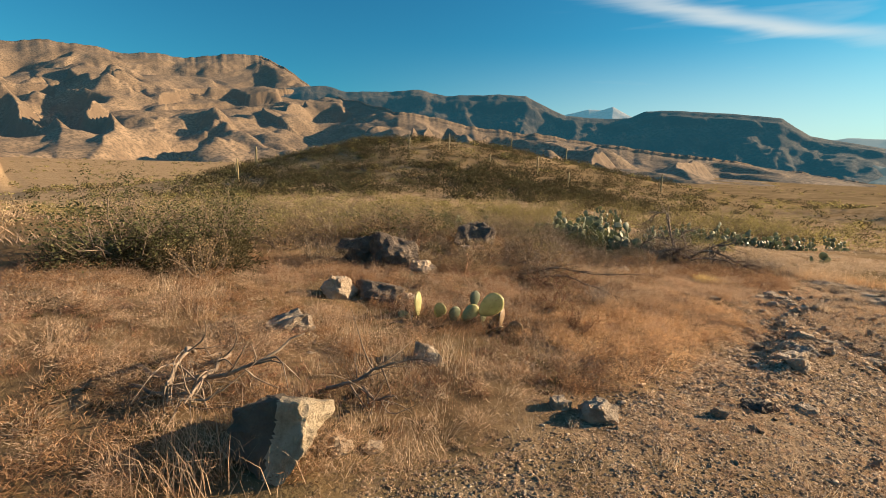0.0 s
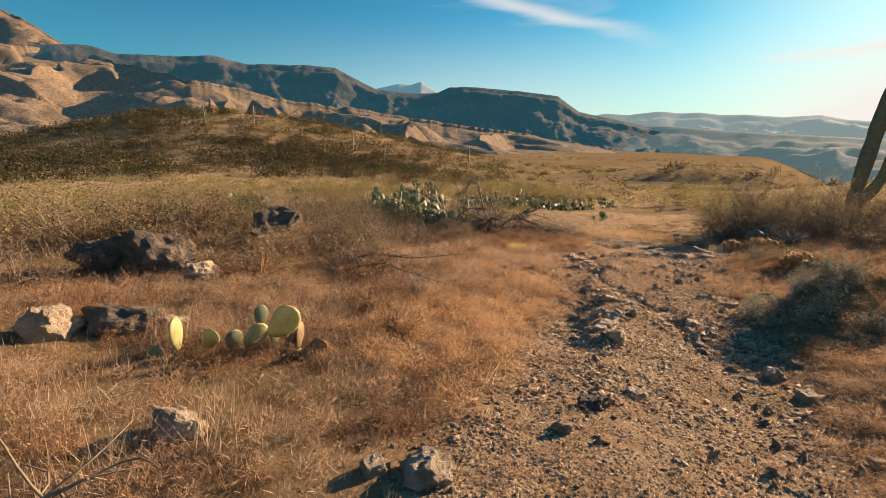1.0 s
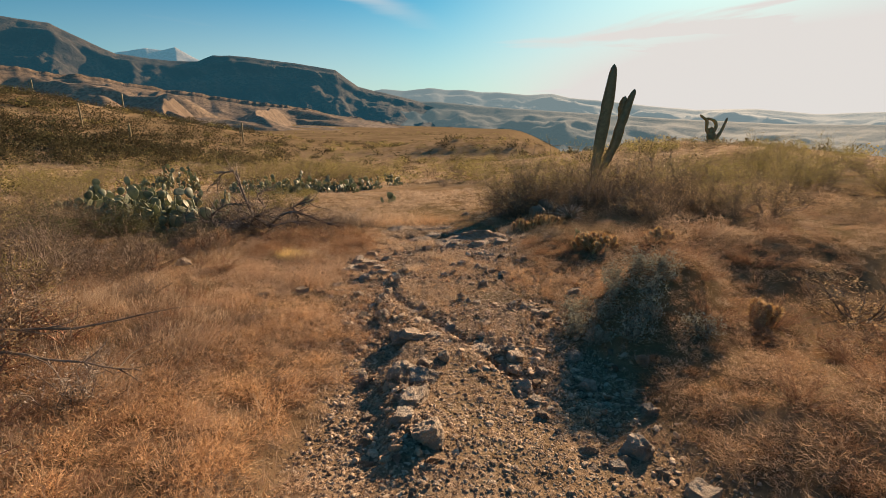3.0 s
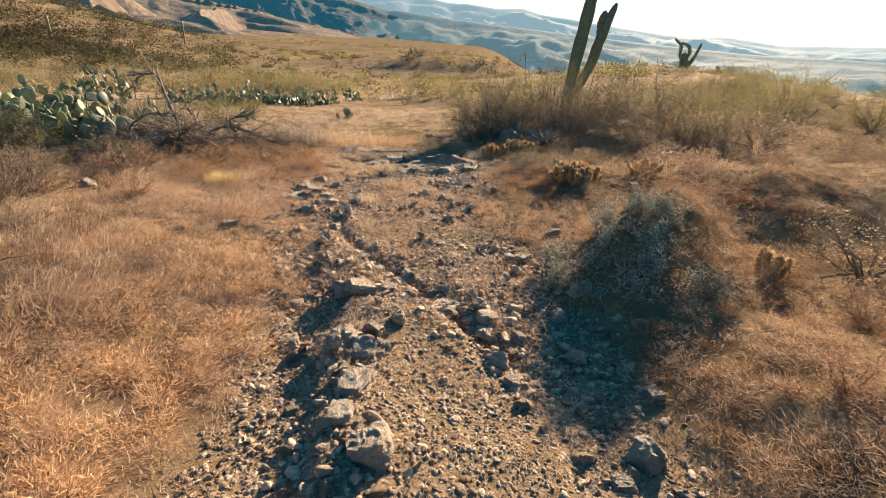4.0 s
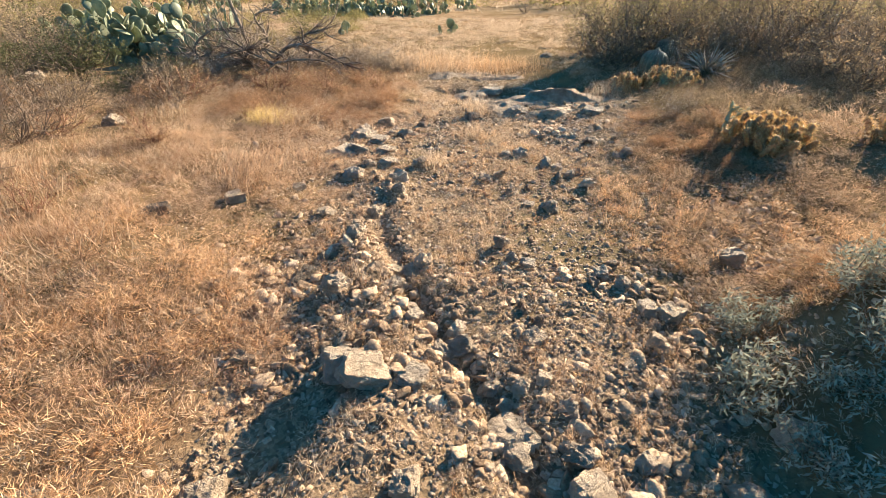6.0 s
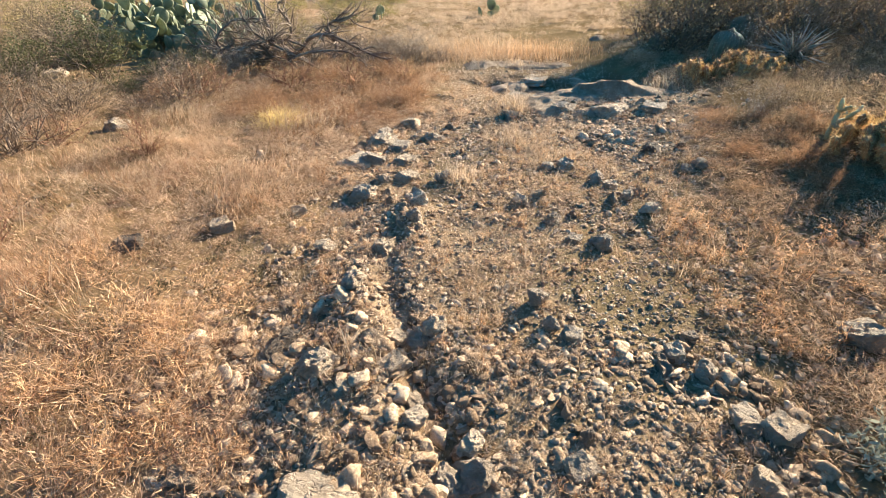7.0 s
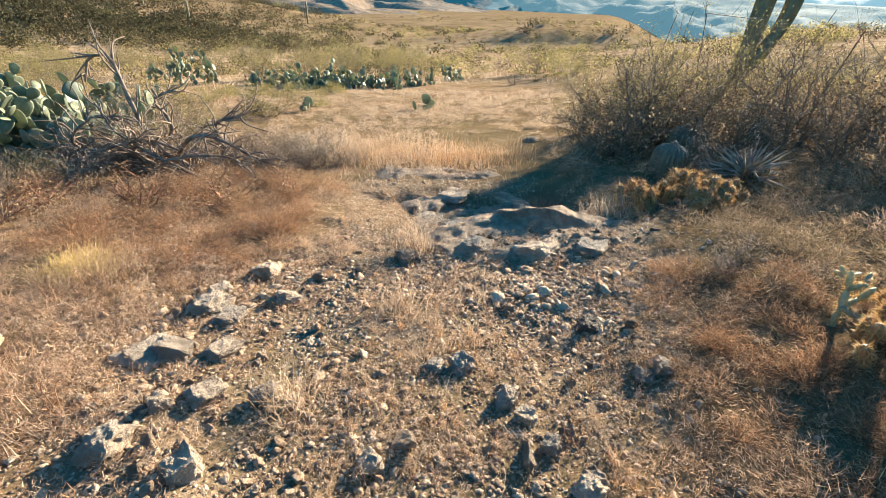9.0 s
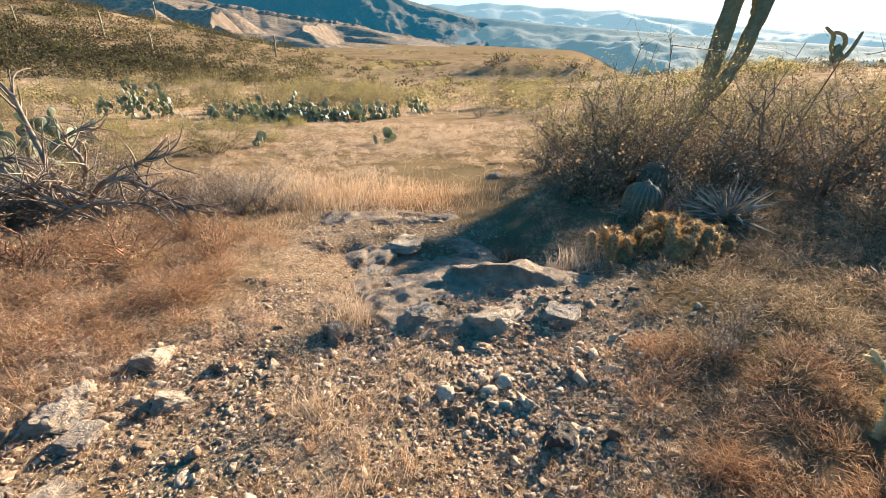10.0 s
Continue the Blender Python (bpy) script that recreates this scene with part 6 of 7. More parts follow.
# shrubs further out, as single things
SHRUBS["far_palo"] = [shrub_meshes(150 + k, 1.9, 2.6, 10, 2, 1500, 0.05, M_TWIG, M_LEAF_YELLOW, 0.35, 0.09, 0.35, 0.016) for k in range(3)]
SHRUBS["far_brown"] = [shrub_meshes(160 + k, 1.2, 1.7, 12, 2, 1300, 0.036, M_TWIG, (M_LEAF_TAN, M_LEAF_TAN, M_BRUSH)[k], 0.35, 0.09, 0.4, 0.014) for k in range(3)]
SHRUBS["far_jojoba"] = [shrub_meshes(170 + k, 1.2, 1.7, 8, 1, 1000, 0.055, M_TWIG, M_LEAF, 0.3, 0.08, 0.5, 0.014) for k in range(2)]
for k, (x, y, size) in enumerate(((-24.0, 34.0, 1.2), (-20.5, 31.5, 1.1), (-18.4, 35.5, 1.2), (-13.8, 32.0, 1.35), (-11.8, 33.6, 1.2), (-8.8, 31.6, 1.3), (-6.6, 32.6, 1.2), (-5.4, 35.5, 1.1), (-10.2, 38.0, 1.3),
                                  (-21.0, 43.0, 1.4), (-17.0, 45.0, 1.4), (-27.0, 43.0, 1.3), (-14.5, 49.0, 1.2), (-31.0, 36.0, 1.2), (-8.0, 47.0, 1.1), (1.5, 36.0, 1.2), (3.2, 33.0, 1.1),
                                  (-18.6, 22.5, 0.9), (-20.5, 26.0, 1.0), (-23.5, 28.5, 1.0), (-15.2, 20.8, 0.8), (-12.8, 17.8, 0.75))):
    shrub("wisp", x, y, "wispy yellow-green palo verde beyond the prickly pears", size, 55 * k, k, 1.2)
rng = np.random.RandomState(31)
far_words = {"far_palo": "yellow-green palo verde on the open slope", "far_brown": "brown twiggy shrub on the open slope", "far_jojoba": "dark green shrub on the open slope"}
crowd = []
for k in range(210):
    x, y = -5.4 - 17 * rng.rand() ** 1.3, rng.uniform(-1.5, 25)
    if y < 12.8 and x > -8.4 and y > 9 or y < 9 and x > -7.8 or -9.6 < x < -6.6 and 12 < y < 15.2 or -12 < x < -7 and 14 < y < 22 or x > -17 and y > 18:
        continue
    kind = ("far_brown", "far_brown", "far_palo", "far_brown", "far_jojoba")[k % 5]
    crowd.append((kind, x, y, rng.uniform(0.5, 0.9), rng.rand() * 360, k, 1.35))
for k in range(42):
    x, y = rng.uniform(3.5, 22), rng.uniform(9, 30)
    kind = ("far_brown", "far_brown", "far_palo")[k % 3]
    shrub(kind, x, y, "brown dry shrub on the rise" if "brown" in kind else "yellow-green shrub on the rise", rng.uniform(0.5, 0.85), rng.rand() * 360, k, 1.3)
planted = 0
while planted < 110:
    r, a = 10 + 30 * rng.rand() ** 1.1, radians(rng.uniform(-88, 50))
    x, y = r * math.sin(a), r * math.cos(a) + 1
    if -17.5 < x < -3 and 17 < y < 31 or -12 < x < -7 and y < 20 or -5.5 < x < 2.2 and y < 27 or -6.5 < x < 4 and y < 13 or x > 0 and y < 7:
        continue
    kind = ("far_palo", "far_brown", "far_brown", "far_palo", "far_jojoba")[planted % 5]
    if x > 3 and kind == "far_jojoba":
        kind = "far_palo"
    shrub(kind, x, y, far_words[kind], rng.uniform(0.5, 0.85) * (0.7 if r < 16 else 1), rng.rand() * 360, planted, 1.15)
    planted += 1


def brush_cover(label, material):
    """Shrubs past counting, joined by what they are made of."""
    soup = Soup()
    for kind, x, y, size, turn, pick, wide in crowd:
        for me in SHRUBS[kind][pick % len(SHRUBS[kind])]:
            if me.materials[0] != material:
                continue
            v = np.empty(len(me.vertices) * 3, np.float32)
            me.vertices.foreach_get("co", v)
            v = v.reshape(-1, 3) * [size * wide, size * wide, size]
            c, s_ = math.cos(radians(turn)), math.sin(radians(turn))
            v = np.stack([v[:, 0] * c - v[:, 1] * s_ + x, v[:, 0] * s_ + v[:, 1] * c + y, v[:, 2] + seat(x, y)], -1)
            tri = np.array([p.vertices[:] for p in me.polygons if len(p.vertices) == 3]).reshape(-1, 3)
            quad = np.array([p.vertices[:] for p in me.polygons if len(p.vertices) == 4]).reshape(-1, 4)
            soup.add(v, tri, quad)
    return tagged(new("brush", soup.mesh("brush", material)), label, "brush", kind="stuff")


for label, material in (("brown twigs of dense desert brush", M_TWIG), ("yellow-green leaves of dense desert brush", M_LEAF_YELLOW),
                        ("grey-brown leaves of dense desert brush", M_BRUSH), ("tan leaves of dense desert brush", M_LEAF_TAN), ("dark green leaves of dense desert brush", M_LEAF)):
    brush_cover(label, material)


# small dry herbs, too many to count
def herbs(label, leaf, n, box, density, size, seed):
    rng = np.random.RandomState(seed)
    x, y = rng.uniform(box[0], box[1], n), rng.uniform(box[2], box[3], n)
    keep = rng.rand(n) < density(x, y)
    x, y = x[keep], y[keep]
    soup = Soup()
    for kind in (0, 1):
        for variant in (0, 1, 2):
            me = HERBS[variant][kind]
            v = np.array([p.co[:] for p in me.vertices])
            q = np.array([p.vertices[:] for p in me.polygons if len(p.vertices) == 4])
            tri = np.array([p.vertices[:] for p in me.polygons if len(p.vertices) == 3]).reshape(-1, 3)
            pick = np.arange(len(x)) % 3 == variant
            m = int(pick.sum())
            t, s = rng.rand(m) * 6.3, size * rng.uniform(0.5, 1.3, m)
            c, k = np.cos(t)[:, None], np.sin(t)[:, None]
            w = np.stack([v[None, :, 0] * c - v[None, :, 1] * k, v[None, :, 0] * k + v[None, :, 1] * c, np.repeat(v[None, :, 2], m, 0)], -1) * s[:, None, None]
            w = w + np.stack([x[pick], y[pick], ground_z(x[pick], y[pick])], -1)[:, None]
            soup.add(w, (tri[None] + (np.arange(m) * len(v))[:, None, None]).reshape(-1, 3), (q[None] + (np.arange(m) * len(v))[:, None, None]).reshape(-1, 4))
    return tagged(new("herbs", soup.mesh("herbs", leaf)), label, "herbs", kind="stuff")


HERBS = [shrub_meshes(200 + k, 0.2, 0.32, 3, 1, 80, 0.024, M_TWIG, M_LEAF_DRY, 0.4, 0.02, 0.25, 0.004) for k in range(3)]
herbs("reddish brown dry herbs in the golden grass", M_HERB, 300, (-7, -0.9, -3, 12), lambda x, y: left_of_track(x, y) * tufty(x + 3, y, 0.9, -0.2, 0.2), 1.0, 51)
herbs("dull brown dry herbs on the mounds", M_GRASS_DULL, 260, (1.3, 7.5, -1, 13), lambda x, y: right_of_track(x, y) * 0.8, 0.9, 52)
herbs("tan dry herbs at the meadow's edge", M_GRASS_PALE, 180, (-8, 3, 10.5, 22), lambda x, y: tufty(x, y, 0.5), 1.2, 53)


def weedy(x, y):
    """Between the ruts the track is overgrown in patches."""
    return track_mask(x, y) * smooth(4.2, 5.2, y) * smooth(-0.25, 0.15, fbm(x * 1.1 + 9, y * 1.1, 3)) * (1 - 0.8 * gauss(x, 0, rut_x(y), 0, 0.16, 1))


herbs("tiny straw-coloured weeds between stones on the track", M_GRASS_PALE, 1500, (-1.6, 2.0, 4.0, 10.4), weedy, 0.5, 54)
herbs("tiny golden weeds between stones on the track", M_GRASS_GOLD, 900, (-1.6, 2.0, 4.0, 10.4), weedy, 0.42, 55)
herbs("low orange-gold herbs beside the gravel", M_GRASS_GOLD, 260, (1.05, 2.6, 5.2, 7.6), lambda x, y: smooth(-0.15, 0.15, fbm(x * 1.4, y * 1.4 + 2, 2)), 0.6, 56)


# scrub beyond counting on the plain and knolls
def scrub(name, label, material, n, r0, r1, a0, a1, size, seed, leafs=40, fine=0.34):
    rng = np.random.RandomState(seed)
    r = r0 * (r1 / r0) ** rng.rand(n)
    a = np.radians(rng.uniform(a0, a1, n))
    x, y = r * np.sin(a), r * np.cos(a)
    deg = np.degrees(a)
    edge = smooth(a0, a0 + 10, deg) * (1 - smooth(a1 - 14, a1, deg)) * smooth(r0, r0 * 1.2, r) * (1 - 0.7 * smooth(r1 * 0.75, r1, r))
    keep = rng.rand(n) < edge * smooth(-0.3, 0.25, fbm(x * 0.02, y * 0.02, 3)) * (0.35 + 0.65 * smooth(-0.1, 0.2, fbm(x * 0.09, y * 0.09 + 4, 3)))
    x, y, r = x[keep], y[keep], r[keep]
    per = leafs
    s = size * rng.uniform(0.5, 1.3, len(x)) * (1 + r / 700)
    off = unit(rng.normal(size=(len(x), per, 3))) * (rng.rand(len(x), per, 1) ** 0.5)
    off[..., 2] = np.abs(off[..., 2]) * 0.8
    c = np.stack([x, y, ground_z(x, y)], -1)[:, None] + off * s[:, None, None]
    v, q = leaves(c.reshape(-1, 3), np.repeat(s, per) * fine, rng, 0.6)
    return tagged(new(name, Soup().add(v, None, q).mesh(name, material)), label, "scrub", kind="stuff")


scrub("scrub", "yellow-green shrubs on the far slope", M_LEAF_YELLOW, 1700, 30, 150, -90, 48, 1.0, 45, 100, 0.14)
scrub("scrub", "brown shrubs on the far slope", M_BRUSH, 1300, 28, 150, -90, 48, 0.75, 46, 90, 0.15)
scrub("scrub", "dark brown shrubs on the far slope", M_SCRUB, 2000, 34, 170, -90, 40, 0.7, 49, 70, 0.17)
scrub("scrub", "golden dry brush on the near slope", M_LEAF_TAN, 560, 18, 75, -92, -40, 0.75, 47, 130, 0.12)
scrub("scrub", "olive brush on the near slope", M_LEAF_YELLOW, 420, 30, 75, -92, 0, 0.85, 48, 130, 0.12)
scrub("scrub", "scattered olive desert scrub on the plain", M_LEAF_YELLOW, 2800, 90, 700, -95, 55, 1.1, 41, 26, 0.36)
scrub("scrub", "scattered brown desert scrub on the plain", M_LEAF_DRY, 1600, 90, 700, -95, 55, 0.9, 42, 22, 0.3)
scrub("scrub", "dark scrub on the plain and knolls", M_SCRUB, 4200, 60, 600, -95, 55, 0.95, 43, 34, 0.28)
scrub("scrub", "dense dark scrub on the knoll", M_SCRUB, 6800, 60, 165, -80, -14, 1.5, 44, 80, 0.15)
scrub("scrub", "dense olive scrub on the knoll", M_LEAF, 1200, 60, 165, -78, -14, 1.4, 50, 80, 0.15)


# ---- saguaros ----
def saguaro(x, y, label, limbs, lean=0.0, sides=36, ribs=18):
    """limbs: names, key places and radii."""
    ob = thing("saguaro", label, "saguaro cactus", "saguaros")
    rng = np.random.RandomState(int(abs(x * 10)) + 3)
    for name, keys, rad in limbs:
        p = curve_points(keys, 26, 0.008, rng)
        s = np.linspace(0, 1, 26)
        r = rad * (0.86 + 0.2 * np.sin(s * 9 + x) * 0.35) * np.where(s > 0.86, np.sqrt(np.clip(1 - ((s - 0.86) / 0.155) ** 2, 0.05, 1)), 1) * (0.8 + 0.2 * smooth(0, 0.25, s)) * (1 - 0.16 * gauss(s, 0, 0.62, 0, 0.025, 1)) * (1 - 0.14 * gauss(s, 0, 0.33, 0, 0.03, 1)) * (1 - 0.35 * smooth(0.55, 1, s))
        v, t, q = tube(p, r, sides, 0.22, ribs)
        part(name, Soup().add(v, t, q).mesh(name, M_SAGUARO, True), ob)
    ob.matrix_basis = Matrix.LocRotScale((x, y, seat(x, y)), Euler((0, 0, 0)), (1, 1, 1))
    return ob


saguaro(7.9, 24.4, "tall saguaro with one long upright arm", [
    ("stem", [(-0.1, 0, -0.3), (-0.02, 0, 0.7), (0.08, 0, 1.7), (0.27, 0, 3.2), (0.44, 0, 4.6), (0.53, 0, 5.6)], 0.31),
    ("arm", [(0.05, 0, 0.55), (0.45, 0, 1.05), (0.88, 0, 1.92), (1.07, 0, 2.75), (1.31, 0, 3.55), (1.63, 0, 4.45)], 0.26),
    ("arm", [(1.15, 0.1, 3.2), (1.13, 0.15, 3.6), (1.25, 0.12, 4.15)], 0.21)])
saguaro(30.0, 53.4, "stout saguaro with several curled arms", [
    ("stem", [(0, 0, -0.6), (0, 0, 0.4), (-0.1, 0, 1.1), (-0.1, 0, 1.6)], 0.5),
    ("arm", [(0.2, 0, 0.2), (0.6, 0, 0.6), (1.0, 0, 1.3), (1.45, 0, 2.6)], 0.2),
    ("arm", [(0.1, 0, 0.9), (0.35, 0, 1.7), (0.1, 0, 2.3), (-0.5, 0, 2.55), (-0.8, 0, 2.6)], 0.18),
    ("arm", [(-0.2, 0, 0.7), (-0.65, 0, 1.4), (-0.75, 0, 2.3), (-1.2, 0, 2.7), (-1.6, 0, 3.0)], 0.18)])


def far_saguaro_mesh(seed, h):
    rng = np.random.RandomState(seed)
    soups = []
    v, t, q = tube(curve_points([(0, 0, -0.3), (0.05, 0, h * 0.5), (0.1, 0, h)], 10), np.r_[np.full(9, 0.2), 0.1], 14, 0.15, 7)
    soups.append(Soup().add(v, t, q).mesh("stem", M_SAGUARO, True))
    if seed % 2:
        s = 1 if rng.rand() < 0.5 else -1
        v, t, q = tube(curve_points([(0, 0, h * 0.4), (0.55 * s, 0, h * 0.45), (0.62 * s, 0, h * 0.8)], 8), np.r_[np.full(7, 0.13), 0.07], 12, 0.15, 6)
        soups.append(Soup().add(v, t, q).mesh("arm", M_SAGUARO, True))
    return soups


FAR_SAG = [far_saguaro_mesh(k, h) for k, h in enumerate((5.0, 6.0, 4.2, 5.2))]
rng = np.random.RandomState(77)
for k in range(26):
    a = radians(rng.uniform(-72, -16))
    r = rng.uniform(80, 210)
    x, y = r * math.sin(a), r * math.cos(a)
    ob = thing("saguaro", "distant saguaro column on the hillside", "saguaro cactus", "hillside saguaros")
    for me in FAR_SAG[k % 4]:
        part(me.name.split(".")[0], me, ob)
    ob.matrix_basis = Matrix.LocRotScale((x, y, seat(x, y)), Euler((0, 0, rng.rand() * 6)), [rng.uniform(0.45, 0.95)] * 3)


# ---- prickly pears ----
def pad_mesh(name, material):
    n_u, n_v = 14, 6
    verts, quads, tris = [], [], []
    for j in range(1, n_v):
        phi = math.pi * j / n_v
        for i in range(n_u):
            th = 2 * math.pi * i / n_u
            cx, cz, cy = math.sin(phi) * math.cos(th), math.sin(phi) * math.sin(th), math.cos(phi)
            wide = 0.5 * (0.86 + 0.2 * cz - 0.06 * cz * cz) * (1 + 0.04 * math.sin(3 * th + 1))
            verts.append((cx * wide, 0.055 * cy * (1 + 0.3 * abs(cy)) + 0.05 * cz * cz + 0.05 * cx * cx, 0.5 + 0.58 * cz))
    verts += [(0, 0.065, 0.5), (0, -0.065, 0.5)]
    for j in range(n_v - 2):
        for i in range(n_u):
            quads.append((j * n_u + i, j * n_u + (i + 1) % n_u, (j + 1) * n_u + (i + 1) % n_u, (j + 1) * n_u + i))
    top, bot, last = len(verts) - 2, len(verts) - 1, (n_v - 2) * n_u
    for i in range(n_u):
        tris += [(top, (i + 1) % n_u, i), (bot, last + i, last + (i + 1) % n_u)]
    return Soup().add(verts, tris, quads).mesh(name, material, True)


PAD, PAD_Y, PAD_DEAD = [pad_mesh("pad", m) for m in (M_PAD, M_PAD_YELLOW, M_PAD_DEAD)]


def prickly_pear(x, y, label, pads, width, height, size, seed, me=None, turn=0.0):
    """Pads that grow from pads, in a heap."""
    rng = np.random.RandomState(seed)
    ob = thing("prickly_pear", label, "prickly pear cactus", "prickly pears")
    ob.matrix_basis = Matrix.LocRotScale((x, y, seat(x, y)), Euler((0, 0, radians(turn))), None)
    live = []
    roots = max(2, pads // 3)
    for k in range(pads):
        s = size * rng.uniform(0.75, 1.2)
        if k < roots or not live:
            p = Vector((rng.uniform(-0.5, 0.5) * width, rng.uniform(-0.5, 0.5) * width * 0.7, -0.03))
            if height > 1.6:
                p.z = rng.rand() * 0.6 * height * max(0, 1 - (2 * p.x / width) ** 2)
            up = Euler((rng.normal(0, 0.35), rng.normal(0, 0.4), rng.rand() * 6.3))
        else:
            q, e, big = live[rng.randint(len(live))]
            side = rng.uniform(-0.9, 0.9)
            p = q + e.to_matrix() @ Vector((side * 0.42 * big, 0, (0.62 + 0.42 * math.cos(side)) * big))
            if p.z > height - s * 0.6 or abs(p.x) > width * 0.6 or abs(p.y) > width * 0.5:
                p = Vector((rng.uniform(-0.5, 0.5) * width, rng.uniform(-0.4, 0.4) * width, rng.uniform(0, 0.3) * height))
                up = Euler((rng.normal(0, 0.5), rng.normal(0, 0.5), rng.rand() * 6.3))
            else:
                up = Euler((rng.normal(0, 0.45), side * 0.9 + rng.normal(0, 0.3), e.z + rng.normal(0, 0.9)))
        live.append((p, up, s))
        part("pad", me or PAD, ob, "", Matrix.LocRotScale(p, up, (s * rng.uniform(0.9, 1.1), s, s * rng.uniform(0.85, 1.0))))
    return ob


# the small yellowed plant beside the track, pad by pad
pear = thing("prickly_pear", "small prickly pear with backlit yellow-green pads among stones", "prickly pear cactus", "prickly pears")
pear.matrix_basis = Matrix.LocRotScale((-2.75, 0.95, seat(-2.75, 0.95)), Euler((0, 0, radians(38))), None)
for px, py, pz, size, rx, ry, rz, me in ((0.2, 0.0, 0.14, 0.31, 5, 45, -12, PAD_Y), (0.0, 0.02, 0.06, 0.21, 0, 48, 15, PAD_Y), (0.12, 0.08, 0.2, 0.17, 0, 5, 30, PAD),
                                         (-0.3, 0.0, 0.08, 0.2, 20, 30, -10, PAD_Y), (-0.5, 0.02, 0.08, 0.26, 0, -3, 78, PAD_Y), (-0.6, 0.0, 0.0, 0.16, 0, -48, 10, PAD_Y),
                                         (-0.1, 0.1, 0.0, 0.2, 20, -10, 30, PAD), (0.22, 0.1, 0.0, 0.2, 0, 12, 60, PAD), (0.3, 0.0, -0.02, 0.2, 10, 50, 40, PAD_DEAD),
                                         (0.42, 0.0, 0.0, 0.22, 0, 25, 70, PAD_DEAD), (0.5, -0.05, -0.02, 0.2, 30, 50, 0, PAD_DEAD),
                                         (-0.15, -0.1, -0.02, 0.18, 60, -20, 0, PAD_DEAD), (0.3, -0.15, -0.03, 0.2, 55, 10, 50, PAD_DEAD)):
    part("pad", me, pear, "dried brown pad" if me == PAD_DEAD else "", Matrix.LocRotScale((px, py, pz), Euler([radians(a) for a in (rx, ry, rz)]), (size * 0.85, size, size)))

prickly_pear(-7.35, 13.3, "large dense prickly pear with blue-green and pale sunlit pads", 220, 3.0, 1.5, 0.3, 1)
prickly_pear(-9.3, 14.2, "large prickly pear heap with pale sunlit pads", 105, 2.4, 1.3, 0.32, 2)
prickly_pear(-9.8, 16.8, "prickly pear heap among shrubs", 90, 2.4, 1.3, 0.28, 3)
prickly_pear(-10.9, 15.6, "wide prickly pear heap with pale pads in brush", 110, 2.6, 1.3, 0.28, 4)
for k, (x, y, pads, width, height) in enumerate(((-15.4, 27.6, 150, 2.8, 1.7), (-11.2, 28.4, 90, 2.2, 1.3), (-9.3, 27.6, 120, 2.4, 1.5), (-7.5, 27.4, 130, 2.4, 1.5),
                                                 (-5.8, 27.4, 120, 2.4, 1.35), (-4.5, 29.2, 70, 2.2, 1.0), (-3.6, 32.6, 46, 2.4, 0.7))):
    prickly_pear(x, y, "dense prickly pear bank with pale sunlit pads beyond the meadow", pads, width, height, 0.25, 20 + k)
prickly_pear(-13.5, 12.5, "low prickly pear row behind dry brush", 60, 2.8, 0.9, 0.22, 9)
prickly_pear(-16.2, 14.2, "low prickly pear row behind dry brush", 60, 2.8, 0.9, 0.22, 13)
prickly_pear(-5.05, 18.5, "tiny prickly pear with round green pads in the meadow", 4, 0.35, 0.4, 0.26, 10)
prickly_pear(-2.1, 19.4, "tiny prickly pear with round green pads in the meadow", 5, 0.45, 0.4, 0.26, 12)


# ---- hedgehog cacti and cholla ----
def spiny_stem(h, r, seed, spines):
    rng = np.random.RandomState(seed)
    s = np.linspace(0, 1, 9)
    rad = r * np.where(s > 0.7, np.sqrt(np.clip(1 - ((s - 0.7) / 0.32) ** 2, 0.05, 1)), 0.85 + 0.2 * s)
    v, t, q = tube(curve_points([(0, 0, -0.02), (0, 0, h * 0.5), (0, 0, h)], 9), rad, 20, 0.2, 10)
    stem = Soup().add(v, t, q).mesh("stem", M_HEDGE, True)
    z, a = rng.rand(spines) ** 0.55, np.floor(rng.rand(spines) * 10) / 10 * 2 * math.pi
    rr = np.interp(z, s, rad)
    p = np.stack([np.cos(a) * rr, np.sin(a) * rr, z * h], -1)
    d = unit(np.stack([np.cos(a), np.sin(a), 0.6 * (z - 0.2)], -1) + rng.normal(size=(spines, 3)) * 0.55)
    v, q = prisms(p, p + d * r * rng.uniform(0.6, 1.5, (spines, 1)), r * 0.07, r * 0.015)
    return stem, Soup().add(v, None, q).mesh("spine_cover", M_SPINE)


HEDGE = [spiny_stem(0.2, 0.036, k, 150) for k in range(3)]


def hedgehog(x, y, label, stems, width, seed, size=1.0):
    rng = np.random.RandomState(seed)
    ob = thing("hedgehog_cactus", label, "hedgehog cactus", "hedgehog cacti")
    ob.location = (x, y, seat(x, y))
    for k in range(stems):
        a, r = rng.rand() * 6.28, math.sqrt(rng.rand()) * width / 2
        me, sp = HEDGE[k % 3]
        s = size * rng.uniform(0.8, 1.15)
        st = part("stem", me, ob, "", Matrix.LocRotScale((r * math.cos(a), r * math.sin(a), 0.09 * (1 - (2 * r / width) ** 2)),
                  Euler((-math.sin(a) * r / width * 1.2, math.cos(a) * r / width * 1.2, rng.rand() * 6)), (s, s, s)))
        tagged(part("spine_cover", sp, st), "golden spines", kind="stuff")
    return ob


